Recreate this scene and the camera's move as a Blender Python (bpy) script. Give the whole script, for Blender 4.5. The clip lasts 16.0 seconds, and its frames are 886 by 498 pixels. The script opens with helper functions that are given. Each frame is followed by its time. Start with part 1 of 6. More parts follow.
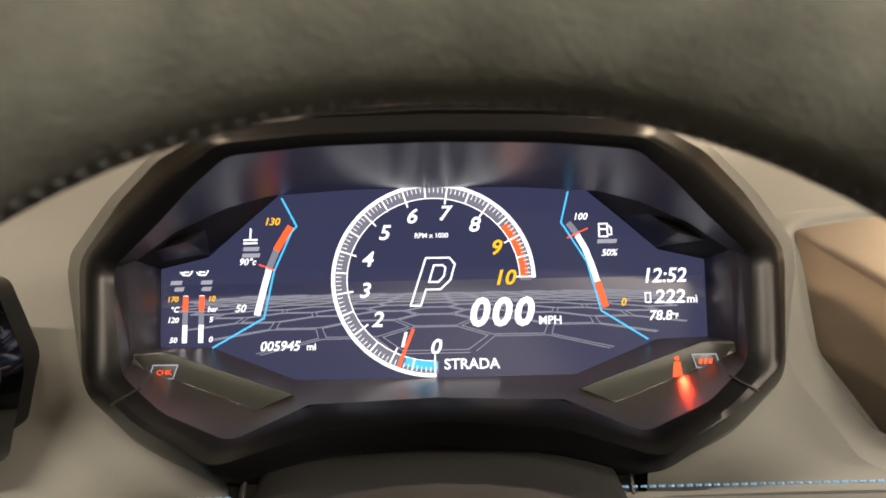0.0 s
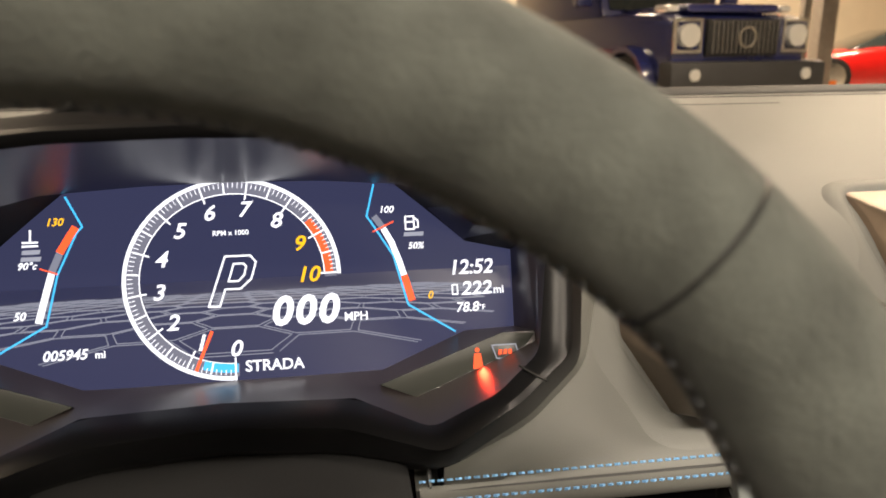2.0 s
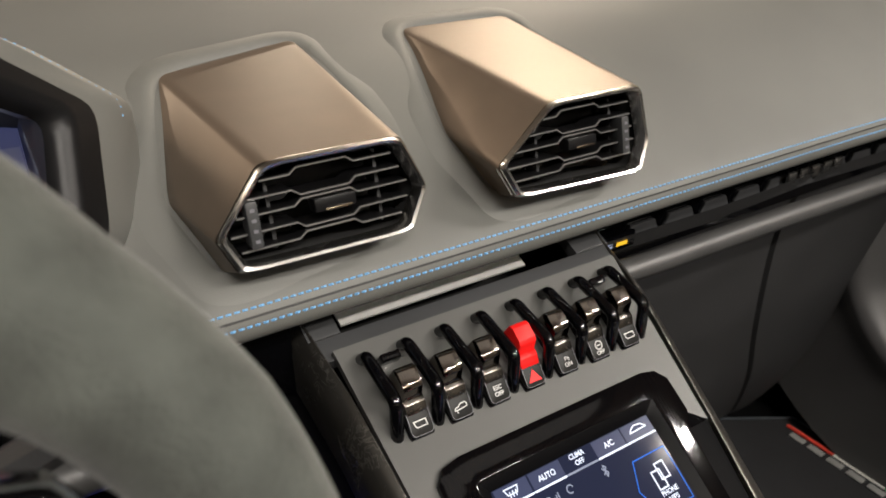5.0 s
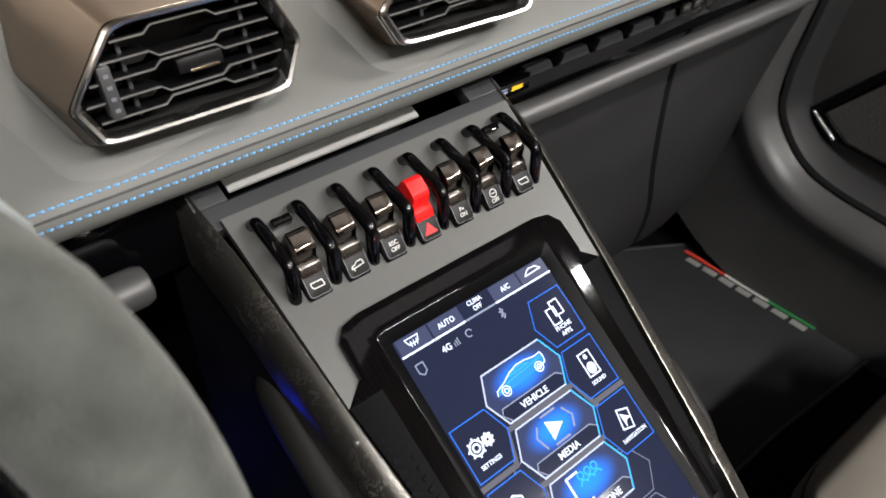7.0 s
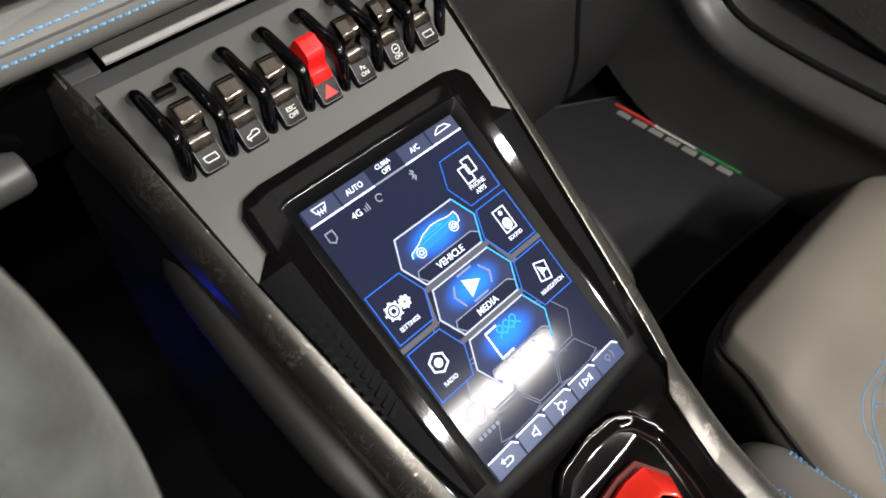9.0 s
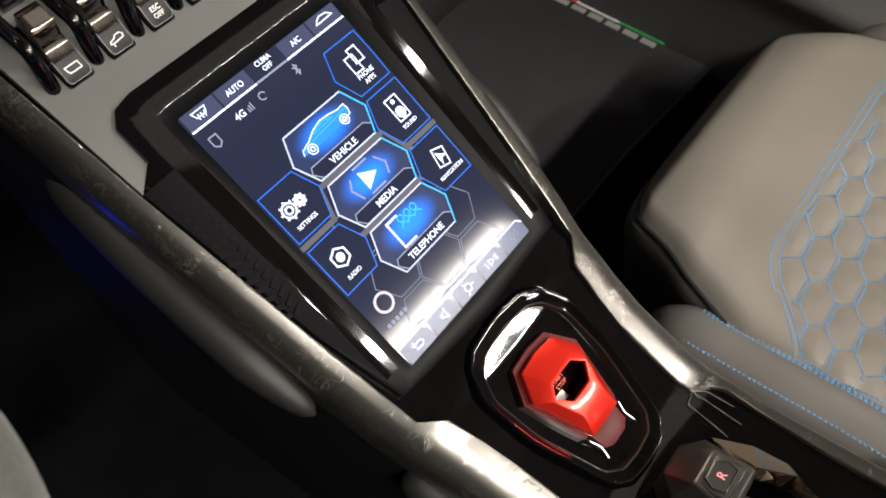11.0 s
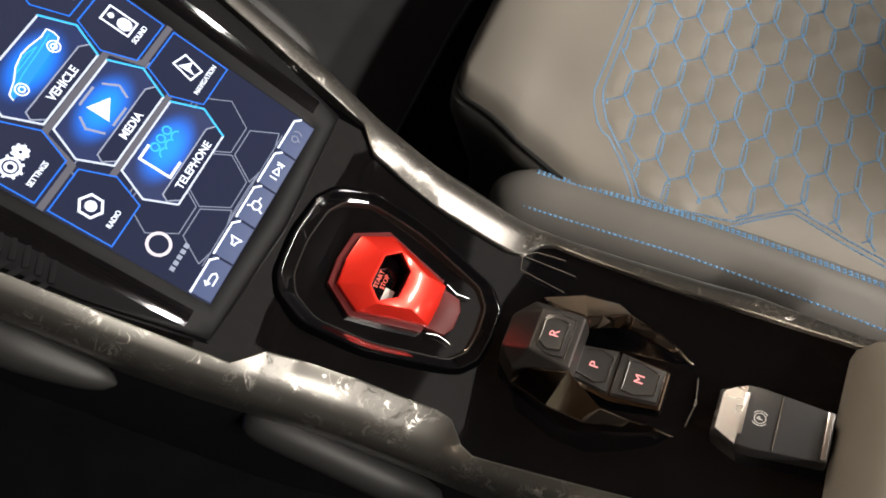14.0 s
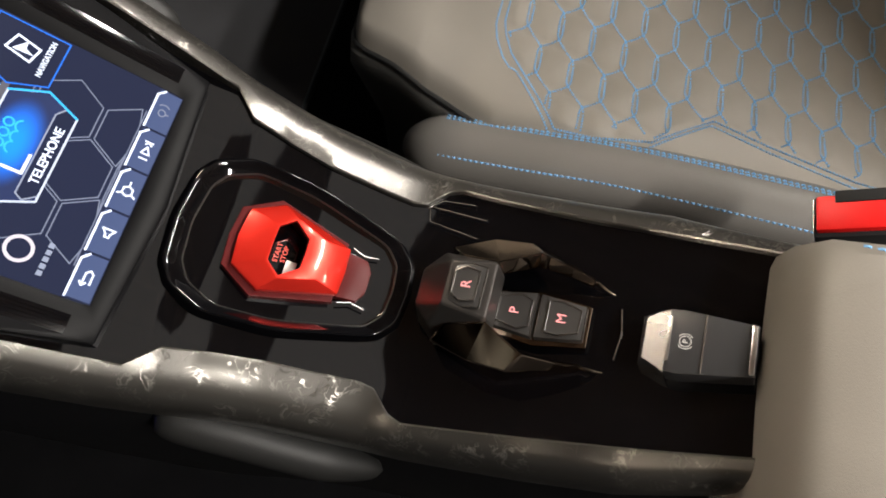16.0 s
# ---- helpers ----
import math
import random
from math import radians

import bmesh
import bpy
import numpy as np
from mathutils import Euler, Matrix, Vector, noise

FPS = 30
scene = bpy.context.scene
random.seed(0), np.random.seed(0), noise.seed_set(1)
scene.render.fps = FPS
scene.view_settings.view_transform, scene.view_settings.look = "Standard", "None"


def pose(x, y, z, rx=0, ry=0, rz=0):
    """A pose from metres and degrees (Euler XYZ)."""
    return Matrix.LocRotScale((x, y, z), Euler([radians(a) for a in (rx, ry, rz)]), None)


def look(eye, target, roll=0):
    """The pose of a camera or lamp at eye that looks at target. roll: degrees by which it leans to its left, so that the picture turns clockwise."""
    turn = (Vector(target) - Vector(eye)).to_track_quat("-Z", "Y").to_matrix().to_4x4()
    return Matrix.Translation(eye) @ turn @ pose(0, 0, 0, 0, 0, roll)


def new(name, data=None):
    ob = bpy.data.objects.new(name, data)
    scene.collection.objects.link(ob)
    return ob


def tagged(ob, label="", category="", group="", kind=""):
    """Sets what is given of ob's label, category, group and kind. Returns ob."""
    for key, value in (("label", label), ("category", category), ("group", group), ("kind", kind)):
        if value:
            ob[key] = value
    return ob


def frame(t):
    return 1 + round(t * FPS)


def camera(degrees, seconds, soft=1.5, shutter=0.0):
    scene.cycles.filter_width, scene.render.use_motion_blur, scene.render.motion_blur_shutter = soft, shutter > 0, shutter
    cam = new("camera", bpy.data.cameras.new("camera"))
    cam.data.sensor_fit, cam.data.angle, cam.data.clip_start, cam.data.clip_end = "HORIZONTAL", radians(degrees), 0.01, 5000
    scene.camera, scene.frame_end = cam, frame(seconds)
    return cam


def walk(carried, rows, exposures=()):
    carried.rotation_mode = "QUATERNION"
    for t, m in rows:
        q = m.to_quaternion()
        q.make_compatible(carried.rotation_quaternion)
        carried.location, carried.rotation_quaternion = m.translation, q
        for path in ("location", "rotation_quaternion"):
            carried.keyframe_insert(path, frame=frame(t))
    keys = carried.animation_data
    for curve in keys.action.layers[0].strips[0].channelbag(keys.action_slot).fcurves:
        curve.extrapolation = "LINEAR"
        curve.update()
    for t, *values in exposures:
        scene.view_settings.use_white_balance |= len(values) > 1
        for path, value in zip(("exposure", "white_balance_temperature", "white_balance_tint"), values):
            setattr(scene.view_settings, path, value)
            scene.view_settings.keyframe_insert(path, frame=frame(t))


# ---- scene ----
# camera: seconds, eye x y z (m), yaw, pitch, roll (degrees)
cam = camera(63.0, 16.0, soft=1.7)
# near things blur, as in a small camera that is held close
cam.data.dof.use_dof, cam.data.dof.focus_distance, cam.data.dof.aperture_fstop = True, 0.42, 14.0
PATH = [
    (0, 0.0335, 0.0678, 0.9000, -0.89, -14.33, -0.84),
    (0.5, 0.0399, 0.0711, 0.9011, -2.13, -14.47, -0.63),
    (1, 0.0530, 0.0745, 0.8997, -4.05, -14.63, -0.50),
    (1.5, 0.0674, 0.0786, 0.8995, -5.79, -15.04, -0.52),
    (2, 0.0902, 0.0728, 0.9017, -8.19, -15.53, -0.53),
    (2.5, 0.1098, 0.0749, 0.9009, -11.09, -16.42, -0.93),
    (3, 0.1286, 0.0760, 0.8934, -15.37, -18.03, -0.84),
    (3.5, 0.1467, 0.0683, 0.8942, -20.18, -20.27, -0.79),
    (4, 0.1626, 0.0616, 0.8948, -25.23, -22.32, -0.59),
    (4.5, 0.1701, 0.0493, 0.9034, -28.90, -24.75, -0.50),
    (4.7, 0.1731, 0.0489, 0.9056, -30.34, -25.91, -0.28),
    (7, 0.1955, 0.0454, 0.9053, -39.16, -39.83, -0.22),
    (7.5, 0.2000, 0.0431, 0.9030, -40.73, -42.69, -0.29),
    (8, 0.2054, 0.0406, 0.8980, -42.43, -45.33, -0.32),
    (10.5, 0.2287, 0.0167, 0.8903, -48.47, -56.06, -0.89),
    (11, 0.2343, 0.0068, 0.8890, -50.53, -57.95, -1.13),
    (11.5, 0.2407, -0.0019, 0.8844, -53.06, -59.64, -1.07),
    (12, 0.2473, -0.0088, 0.8789, -55.75, -60.96, -0.82),
    (12.5, 0.2564, -0.0162, 0.8754, -58.16, -61.99, -0.92),
    (13, 0.2630, -0.0237, 0.8683, -60.93, -63.02, -0.76),
    (13.5, 0.2685, -0.0334, 0.8605, -63.54, -63.94, -0.89),
    (14, 0.2749, -0.0393, 0.8528, -65.84, -65.03, -1.30),
    (14.5, 0.2804, -0.0440, 0.8470, -68.22, -66.10, -1.36),
    (15, 0.2846, -0.0501, 0.8421, -70.23, -66.96, -1.49),
    (15.5, 0.2883, -0.0563, 0.8372, -72.02, -67.70, -1.74),
    (16, 0.2929, -0.0639, 0.8293, -74.03, -68.45, -1.59),
]
walk(cam, [(t, pose(x, y, z, 90 + pitch, 0, yaw) @ pose(0, 0, 0, 0, 0, roll)) for t, x, y, z, yaw, pitch, roll in PATH],
     exposures=((0.0, 0.52, 6850, 10), (1.5, 0.55, 6750, 10), (2.4, 0.42, 6600, 10), (3.5, 0.08, 6250, 10), (4.5, 0.15, 6050, 10), (7.0, 0.50, 5650, 10), (10.5, 0.54, 5880, 10), (13.0, 0.58, 5960, 10), (16.0, 0.62, 5840, 10)))
# ---- light and surroundings ----
world = bpy.data.worlds.new("world")
scene.world = world
world.use_nodes = True
world.node_tree.nodes["Background"].inputs[0].default_value = (1.0, 0.93, 0.85, 1)
world.node_tree.nodes["Background"].inputs[1].default_value = 0.05


def area_lamp(name, at, size, watts, colour, aim=None):
    data = bpy.data.lights.new(name, "AREA")
    data.shape, data.size, data.size_y = "RECTANGLE", size[0], size[1]
    data.energy, data.color = watts, colour
    ob = new(name, data)
    ob.matrix_world = look(at, aim) if aim else pose(*at)
    return ob


WARM = (1.0, 0.88, 0.73)
AMBER = (1.0, 0.79, 0.56)
CEIL = 4.2
LAMPS = [(2.5, -3.9, 350), (-0.4, -3.1, 260), (-3.2, 2.6, 105), (4.6, -2.0, 250), (4.0, 3.8, 230), (5.0, 12.5, 750), (9.5, 12.0, 380), (-3.0, 10.0, 250), (1.0, -7.4, 140)]
for lx, ly, watts in LAMPS:
    area_lamp("ceiling_lamp", (lx, ly, CEIL - 0.06), (1.8, 0.22), watts, WARM if ly < 1.5 else AMBER)

area_lamp("footwell_lamp", (0.17, 0.45, 0.36), (0.03, 0.03), 0.009, (0.02, 0.04, 1.0), aim=(0.30, 0.36, 0.44))

# broad fill light added over the cabin, far dimmer than the lamps
area_lamp("ceiling_panel", (1.7, -1.05, CEIL - 0.05), (2.6, 0.9), 3.0, WARM)

# ---- materials ----


def mat(name, colour, rough=0.5, metal=0.0, coat=0.0, bump=0.0, scale=400.0, vary=0.0, vscale=12.0, sheen=0.0, emit=None, power=0.0, spec=0.5, kind="noise"):
    """A surface with grain (bump, at scale) and a broad uneven tone (vary, at vscale)."""
    m = bpy.data.materials.new(name)
    m.use_nodes = True
    nt = m.node_tree
    b = nt.nodes["Principled BSDF"]
    b.inputs["Base Color"].default_value = (*colour, 1)
    b.inputs["Roughness"].default_value, b.inputs["Metallic"].default_value = rough, metal
    b.inputs["Coat Weight"].default_value, b.inputs["Coat Roughness"].default_value = coat, 0.04
    b.inputs["Specular IOR Level"].default_value = spec
    if sheen:
        b.inputs["Sheen Weight"].default_value, b.inputs["Sheen Roughness"].default_value = sheen, 0.5
    if emit:
        b.inputs["Emission Color"].default_value, b.inputs["Emission Strength"].default_value = (*emit, 1), power
    tex = nt.nodes.new("ShaderNodeTexCoord")
    if vary:
        n = nt.nodes.new("ShaderNodeTexNoise")
        n.inputs["Scale"].default_value, n.inputs["Detail"].default_value = vscale, 6
        r = nt.nodes.new("ShaderNodeMapRange")
        r.inputs["From Min"].default_value, r.inputs["From Max"].default_value = 0.3, 0.7
        r.inputs["To Min"].default_value, r.inputs["To Max"].default_value = 1 - vary, 1 + vary
        mix = nt.nodes.new("ShaderNodeMix")
        mix.data_type, mix.blend_type = "RGBA", "MULTIPLY"
        mix.inputs["Factor"].default_value = 1.0
        mix.inputs["A"].default_value = (*colour, 1)
        nt.links.new(tex.outputs["Object"], n.inputs["Vector"])
        nt.links.new(n.outputs["Fac"], r.inputs["Value"])
        nt.links.new(r.outputs["Result"], mix.inputs["B"])
        nt.links.new(mix.outputs["Result"], b.inputs["Base Color"])
        rr = nt.nodes.new("ShaderNodeMapRange")
        rr.inputs["To Min"].default_value, rr.inputs["To Max"].default_value = max(0.02, rough - 0.12 * vary - 0.02), min(1, rough + 0.25 * vary + 0.02)
        nt.links.new(n.outputs["Fac"], rr.inputs["Value"])
        nt.links.new(rr.outputs["Result"], b.inputs["Roughness"])
    if bump:
        n2 = nt.nodes.new("ShaderNodeTexVoronoi" if kind == "voronoi" else "ShaderNodeTexNoise")
        n2.inputs["Scale"].default_value = scale
        bp = nt.nodes.new("ShaderNodeBump")
        bp.inputs["Strength"].default_value, bp.inputs["Distance"].default_value = bump, 0.0006
        nt.links.new(tex.outputs["Object"], n2.inputs["Vector"])
        nt.links.new(n2.outputs[0], bp.inputs["Height"])
        nt.links.new(bp.outputs["Normal"], b.inputs["Normal"])
    return m


def forged(name, tone, rough, coat):
    """Forged carbon: dark resin with pale wisps of chopped fibre that lie at all angles under a satin clear coat."""
    m = bpy.data.materials.new(name)
    m.use_nodes = True
    nt = m.node_tree
    b = nt.nodes["Principled BSDF"]
    tex = nt.nodes.new("ShaderNodeTexCoord")

    def noise(scale, detail, distortion, vec):
        n = nt.nodes.new("ShaderNodeTexNoise")
        n.inputs["Scale"].default_value, n.inputs["Detail"].default_value, n.inputs["Distortion"].default_value = scale, detail, distortion
        nt.links.new(vec, n.inputs["Vector"])
        return n.outputs["Fac"]

    def ranged(value, a, z, lo, hi):
        r = nt.nodes.new("ShaderNodeMapRange")
        r.inputs["From Min"].default_value, r.inputs["From Max"].default_value = a, z
        r.inputs["To Min"].default_value, r.inputs["To Max"].default_value = lo, hi
        nt.links.new(value, r.inputs["Value"])
        return r.outputs["Result"]

    def sums(op, a, c):
        n = nt.nodes.new("ShaderNodeMath")
        n.operation = op
        for k, v in enumerate((a, c)):
            if isinstance(v, (int, float)):
                n.inputs[k].default_value = v
            else:
                nt.links.new(v, n.inputs[k])
        return n.outputs["Value"]

    # curled wisps, gathered in patches
    line = noise(105, 3, 1.7, tex.outputs["Object"])
    ridge = ranged(sums("ABSOLUTE", sums("SUBTRACT", line, 0.5), 0), 0.0, 0.05, 1.0, 0.0)
    where = ranged(noise(48, 2, 1.0, tex.outputs["Object"]), 0.46, 0.60, 0.0, 1.0)
    wisp = sums("MULTIPLY", ridge, where)
    ramp = nt.nodes.new("ShaderNodeValToRGB")
    ramp.color_ramp.elements[0].color = (*[c * 0.85 for c in tone], 1)
    ramp.color_ramp.elements[1].color = (*[c * 2.0 for c in tone], 1)
    nt.links.new(wisp, ramp.inputs["Fac"])
    nt.links.new(ramp.outputs["Color"], b.inputs["Base Color"])
    # the fibres of each wisp lean their own way
    lean = nt.nodes.new("ShaderNodeTexNoise")
    lean.inputs["Scale"].default_value, lean.inputs["Detail"].default_value = 95, 2
    nt.links.new(tex.outputs["Object"], lean.inputs["Vector"])
    half = nt.nodes.new("ShaderNodeVectorMath")
    half.operation = "SUBTRACT"
    half.inputs[1].default_value = (0.5, 0.5, 0.5)
    tilt = nt.nodes.new("ShaderNodeVectorMath")
    tilt.operation = "SCALE"
    geo = nt.nodes.new("ShaderNodeNewGeometry")
    total = nt.nodes.new("ShaderNodeVectorMath")
    total.operation = "ADD"
    unit = nt.nodes.new("ShaderNodeVectorMath")
    unit.operation = "NORMALIZE"
    nt.links.new(sums("MULTIPLY", wisp, 2.0), tilt.inputs["Scale"])
    nt.links.new(lean.outputs["Color"], half.inputs[0])
    nt.links.new(half.outputs["Vector"], tilt.inputs[0])
    nt.links.new(geo.outputs["Normal"], total.inputs[0])
    nt.links.new(tilt.outputs["Vector"], total.inputs[1])
    nt.links.new(total.outputs["Vector"], unit.inputs[0])
    nt.links.new(unit.outputs["Vector"], b.inputs["Normal"])
    b.inputs["Metallic"].default_value, b.inputs["Roughness"].default_value = 0.85, rough
    b.inputs["Coat Weight"].default_value, b.inputs["Coat Roughness"].default_value = coat, 0.30
    return m


def glow(name, colour, power):
    return mat(name, (0.004, 0.004, 0.004), 0.4, emit=colour, power=power, spec=0.08)


LEATHER = mat("grey_leather", (0.104, 0.105, 0.097), 0.54, bump=0.14, scale=1500, vary=0.10, vscale=9, kind="voronoi")
SEAT = mat("seat_leather", (0.20, 0.185, 0.16), 0.44, bump=0.12, scale=1500, vary=0.08, vscale=8, kind="voronoi")
BOLSTER = mat("bolster_leather", (0.135, 0.128, 0.117), 0.44, bump=0.14, scale=1500, vary=0.08, vscale=8, kind="voronoi")
SEAT_DARK = mat("seat_side_leather", (0.09, 0.088, 0.082), 0.45, bump=0.35, scale=800, vary=0.1, vscale=8, kind="voronoi")
SUEDE = mat("dark_suede", (0.064, 0.069, 0.062), 0.95, bump=0.7, scale=700, vary=0.30, vscale=70, sheen=0.18, spec=0.1)
PIANO = mat("piano_black", (0.0015, 0.0015, 0.002), 0.05, vary=0.1, vscale=4)
SATIN = mat("satin_black", (0.017, 0.017, 0.018), 0.36, bump=0.12, scale=1200, vary=0.12, vscale=14)
MATT = mat("matt_black", (0.020, 0.020, 0.021), 0.62, bump=0.25, scale=900, vary=0.15, vscale=10)
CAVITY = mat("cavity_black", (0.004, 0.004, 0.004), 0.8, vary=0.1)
GREYPANEL = mat("satin_grey_panel", (0.066, 0.066, 0.063), 0.42, bump=0.06, scale=1500, vary=0.05, vscale=20)
DARKPANEL = mat("dark_grey_panel", (0.036, 0.037, 0.039), 0.42, bump=0.1, scale=1300, vary=0.06, vscale=20)
FORGED = forged("forged_carbon", (0.120, 0.114, 0.103), 0.31, 0.3)
FORGED_MATT = mat("satin_bronze_grey", (0.19, 0.150, 0.115), 0.40, metal=0.65, bump=0.08, scale=900, vary=0.05, vscale=40)
CHROME = mat("dark_chrome", (0.48, 0.42, 0.35), 0.14, metal=1.0, vary=0.08, vscale=60)
SMOKE = mat("smoked_chrome", (0.30, 0.24, 0.185), 0.09, metal=1.0, vary=0.1, vscale=60)
LEVER = mat("lever_dark_chrome", (0.25, 0.225, 0.20), 0.11, metal=1.0, vary=0.08, vscale=60)
SILVER = mat("satin_silver", (0.66, 0.65, 0.63), 0.26, metal=1.0, vary=0.06, vscale=50)
STEEL = mat("brushed_bar", (0.20, 0.195, 0.185), 0.42, metal=0.9, vary=0.12, vscale=24)
RED = mat("red_lacquer", (0.72, 0.024, 0.011), 0.30, metal=0.65, coat=0.8, vary=0.06, vscale=40)
REDPLASTIC = mat("red_plastic", (0.75, 0.010, 0.008), 0.42, spec=0.3, vary=0.05, vscale=40)
CARPET = mat("black_carpet", (0.004, 0.004, 0.0045), 0.95, bump=1.0, scale=1500, vary=0.25, vscale=30, spec=0.05)
MAT_TOP = mat("mat_pile", (0.020, 0.020, 0.022), 0.9, bump=1.0, scale=1700, vary=0.2, vscale=25)
MESH = mat("speaker_mesh", (0.085, 0.081, 0.077), 0.5, bump=1.0, scale=240, vary=0.1, kind="voronoi")
THREAD = mat("blue_thread", (0.15, 0.35, 0.62), 0.6)
SHROUD = mat("satin_shroud", (0.026, 0.020, 0.021), 0.34, bump=0.05, scale=1500, vary=0.06, vscale=18, spec=1.0)
WELL = mat("well_black_mirror", (0.14, 0.115, 0.095), 0.07, metal=0.9, coat=0.5, vary=0.05, vscale=30)
DARKRED = mat("dark_red_lacquer", (0.060, 0.004, 0.004), 0.38, spec=0.12, vary=0.05, vscale=40)
HOODRIM = mat("matt_hood_rim", (0.006, 0.006, 0.0065), 0.33, bump=0.08, scale=1500, vary=0.08, spec=0.2)
FAINT = mat("faint_print", (0.14, 0.14, 0.16), 0.5)
FLANK = mat("black_flank", (0.0025, 0.0025, 0.003), 0.7, bump=0.2, scale=900, vary=0.15, vscale=10, spec=0.12)
WHITEMARK = mat("white_print", (0.5, 0.5, 0.49), 0.5)
KNEE = mat("dark_knee_leather", (0.013, 0.013, 0.0125), 0.5, bump=0.15, scale=1400, vary=0.1, spec=0.3)
PLATE = mat("brushed_plate", (0.82, 0.81, 0.79), 0.5, metal=0.1, vary=0.06, vscale=60)
PIPING = mat("black_piping", (0.012, 0.012, 0.012), 0.5)
SCREEN = mat("screen_glass", (0.003, 0.003, 0.006), 0.085, emit=(0.05, 0.058, 0.11), power=0.36, spec=0.12)
CLUSTER = mat("cluster_glass", (0.003, 0.003, 0.006), 0.25, emit=(0.075, 0.082, 0.185), power=0.40, spec=0.12)
WHITE = glow("white_light", (0.92, 0.93, 1.0), 1.15)
DIM = glow("dim_light", (0.55, 0.57, 0.68), 0.55)
LINE = glow("grid_line", (0.45, 0.47, 0.60), 0.42)
ORANGE = glow("orange_light", (1.0, 0.52, 0.02), 1.0)
REDLIGHT = glow("red_light", (1.0, 0.10, 0.03), 1.3)
CYAN = glow("cyan_light", (0.06, 0.50, 0.95), 1.0)
BLUE = glow("blue_light", (0.02, 0.16, 0.72), 1.0)
BARGREY = mat("satin_bar_grey", (0.060, 0.060, 0.060), 0.42, metal=0.3, vary=0.08, vscale=40)
BAND = glow("warm_grey_light", (0.26, 0.26, 0.34), 0.6)


def halo(name, inner, outer, power):
    """A lit face, bright in its middle and fading to its edge."""
    m = glow(name, inner, power)
    nt = m.node_tree
    tex = nt.nodes.new("ShaderNodeTexCoord")
    mid = nt.nodes.new("ShaderNodeVectorMath")
    mid.operation = "DISTANCE"
    mid.inputs[1].default_value = (0.5, 0.62, 0.0)
    ramp = nt.nodes.new("ShaderNodeValToRGB")
    ramp.color_ramp.elements[0].position, ramp.color_ramp.elements[1].position = 0.05, 0.42
    ramp.color_ramp.elements[0].color, ramp.color_ramp.elements[1].color = (*inner, 1), (*outer, 1)
    ramp.color_ramp.interpolation = "EASE"
    flat = nt.nodes.new("ShaderNodeVectorMath")
    flat.operation = "MULTIPLY"
    flat.inputs[1].default_value = (1, 1, 0)
    nt.links.new(tex.outputs["Generated"], flat.inputs[0])
    nt.links.new(flat.outputs["Vector"], mid.inputs[0])
    nt.links.new(mid.outputs["Value"], ramp.inputs["Fac"])
    nt.links.new(ramp.outputs["Color"], nt.nodes["Principled BSDF"].inputs["Emission Color"])
    return m


CARBLUE = glow("car_blue_light", (0.03, 0.30, 0.95), 0.9)
TILE = halo("blue_tile_light", (0.012, 0.20, 0.95), (0.008, 0.016, 0.060), 1.35)

WARNGREY = mat("warning_grey", (0.022, 0.024, 0.021), 0.40, bump=0.05, scale=1400, vary=0.06, vscale=30, spec=0.25)

# ---- building helpers ----
X, Z = Vector((1, 0, 0)), Vector((0, 0, 1))


def plane_at(origin, angle, turn=0.0):
    """Local axes: u to the car's right, v up a surface that rises forward by angle, w out of it."""
    return Matrix.Translation(origin) @ Matrix.Rotation(radians(turn), 4, "Z") @ Matrix.Rotation(radians(angle), 4, "X")


def thing(name, m=None, label="", category="", group="", kind=""):
    ob = new(name)
    ob.empty_display_size = 0.02
    ob.matrix_world = m or Matrix()
    return tagged(ob, label, category, group, kind)


def part(name, bm, material, parent=None, label="", smooth=True, local=True):
    """Links a bmesh as one mesh object under parent, in the parent's axes."""
    me = bpy.data.meshes.new(name)
    bm.normal_update()
    bm.to_mesh(me)
    bm.free()
    return link(name, me, material, parent, label, smooth)


def link(name, me, material, parent=None, label="", smooth=True):
    if material and not me.materials:
        me.materials.append(material)
    if smooth:
        me.polygons.foreach_set("use_smooth", [True] * len(me.polygons))
        me.set_sharp_from_angle(angle=radians(38))
    ob = new(name, me)
    ob.parent = parent
    return tagged(ob, label)


def mesh_of(name, verts, faces):
    me = bpy.data.meshes.new(name)
    me.from_pydata([tuple(v) for v in verts], [], faces)
    me.update()
    return me


def bevelled(bm, width, seg=2, angle=25):
    edges = [e for e in bm.edges if len(e.link_faces) == 2 and e.calc_face_angle(0) > radians(angle)]
    if edges and width > 0:
        bmesh.ops.bevel(bm, geom=edges, offset=width, segments=seg, affect="EDGES", profile=0.6, clamp_overlap=True)
    return bm


def prism(poly, w0, w1, bevel=0.0, m=None, seg=2):
    """A flat outline in u, v made solid from w0 to w1."""
    bm = bmesh.new()
    lo = [bm.verts.new((u, v, w0)) for u, v in poly]
    hi = [bm.verts.new((u, v, w1)) for u, v in poly]
    n = len(poly)
    bm.faces.new(hi)
    bm.faces.new(lo[::-1])
    for i in range(n):
        bm.faces.new((lo[i], lo[(i + 1) % n], hi[(i + 1) % n], hi[i]))
    bmesh.ops.recalc_face_normals(bm, faces=bm.faces)
    bevelled(bm, bevel, seg)
    if m:
        bm.transform(m)
    return bm


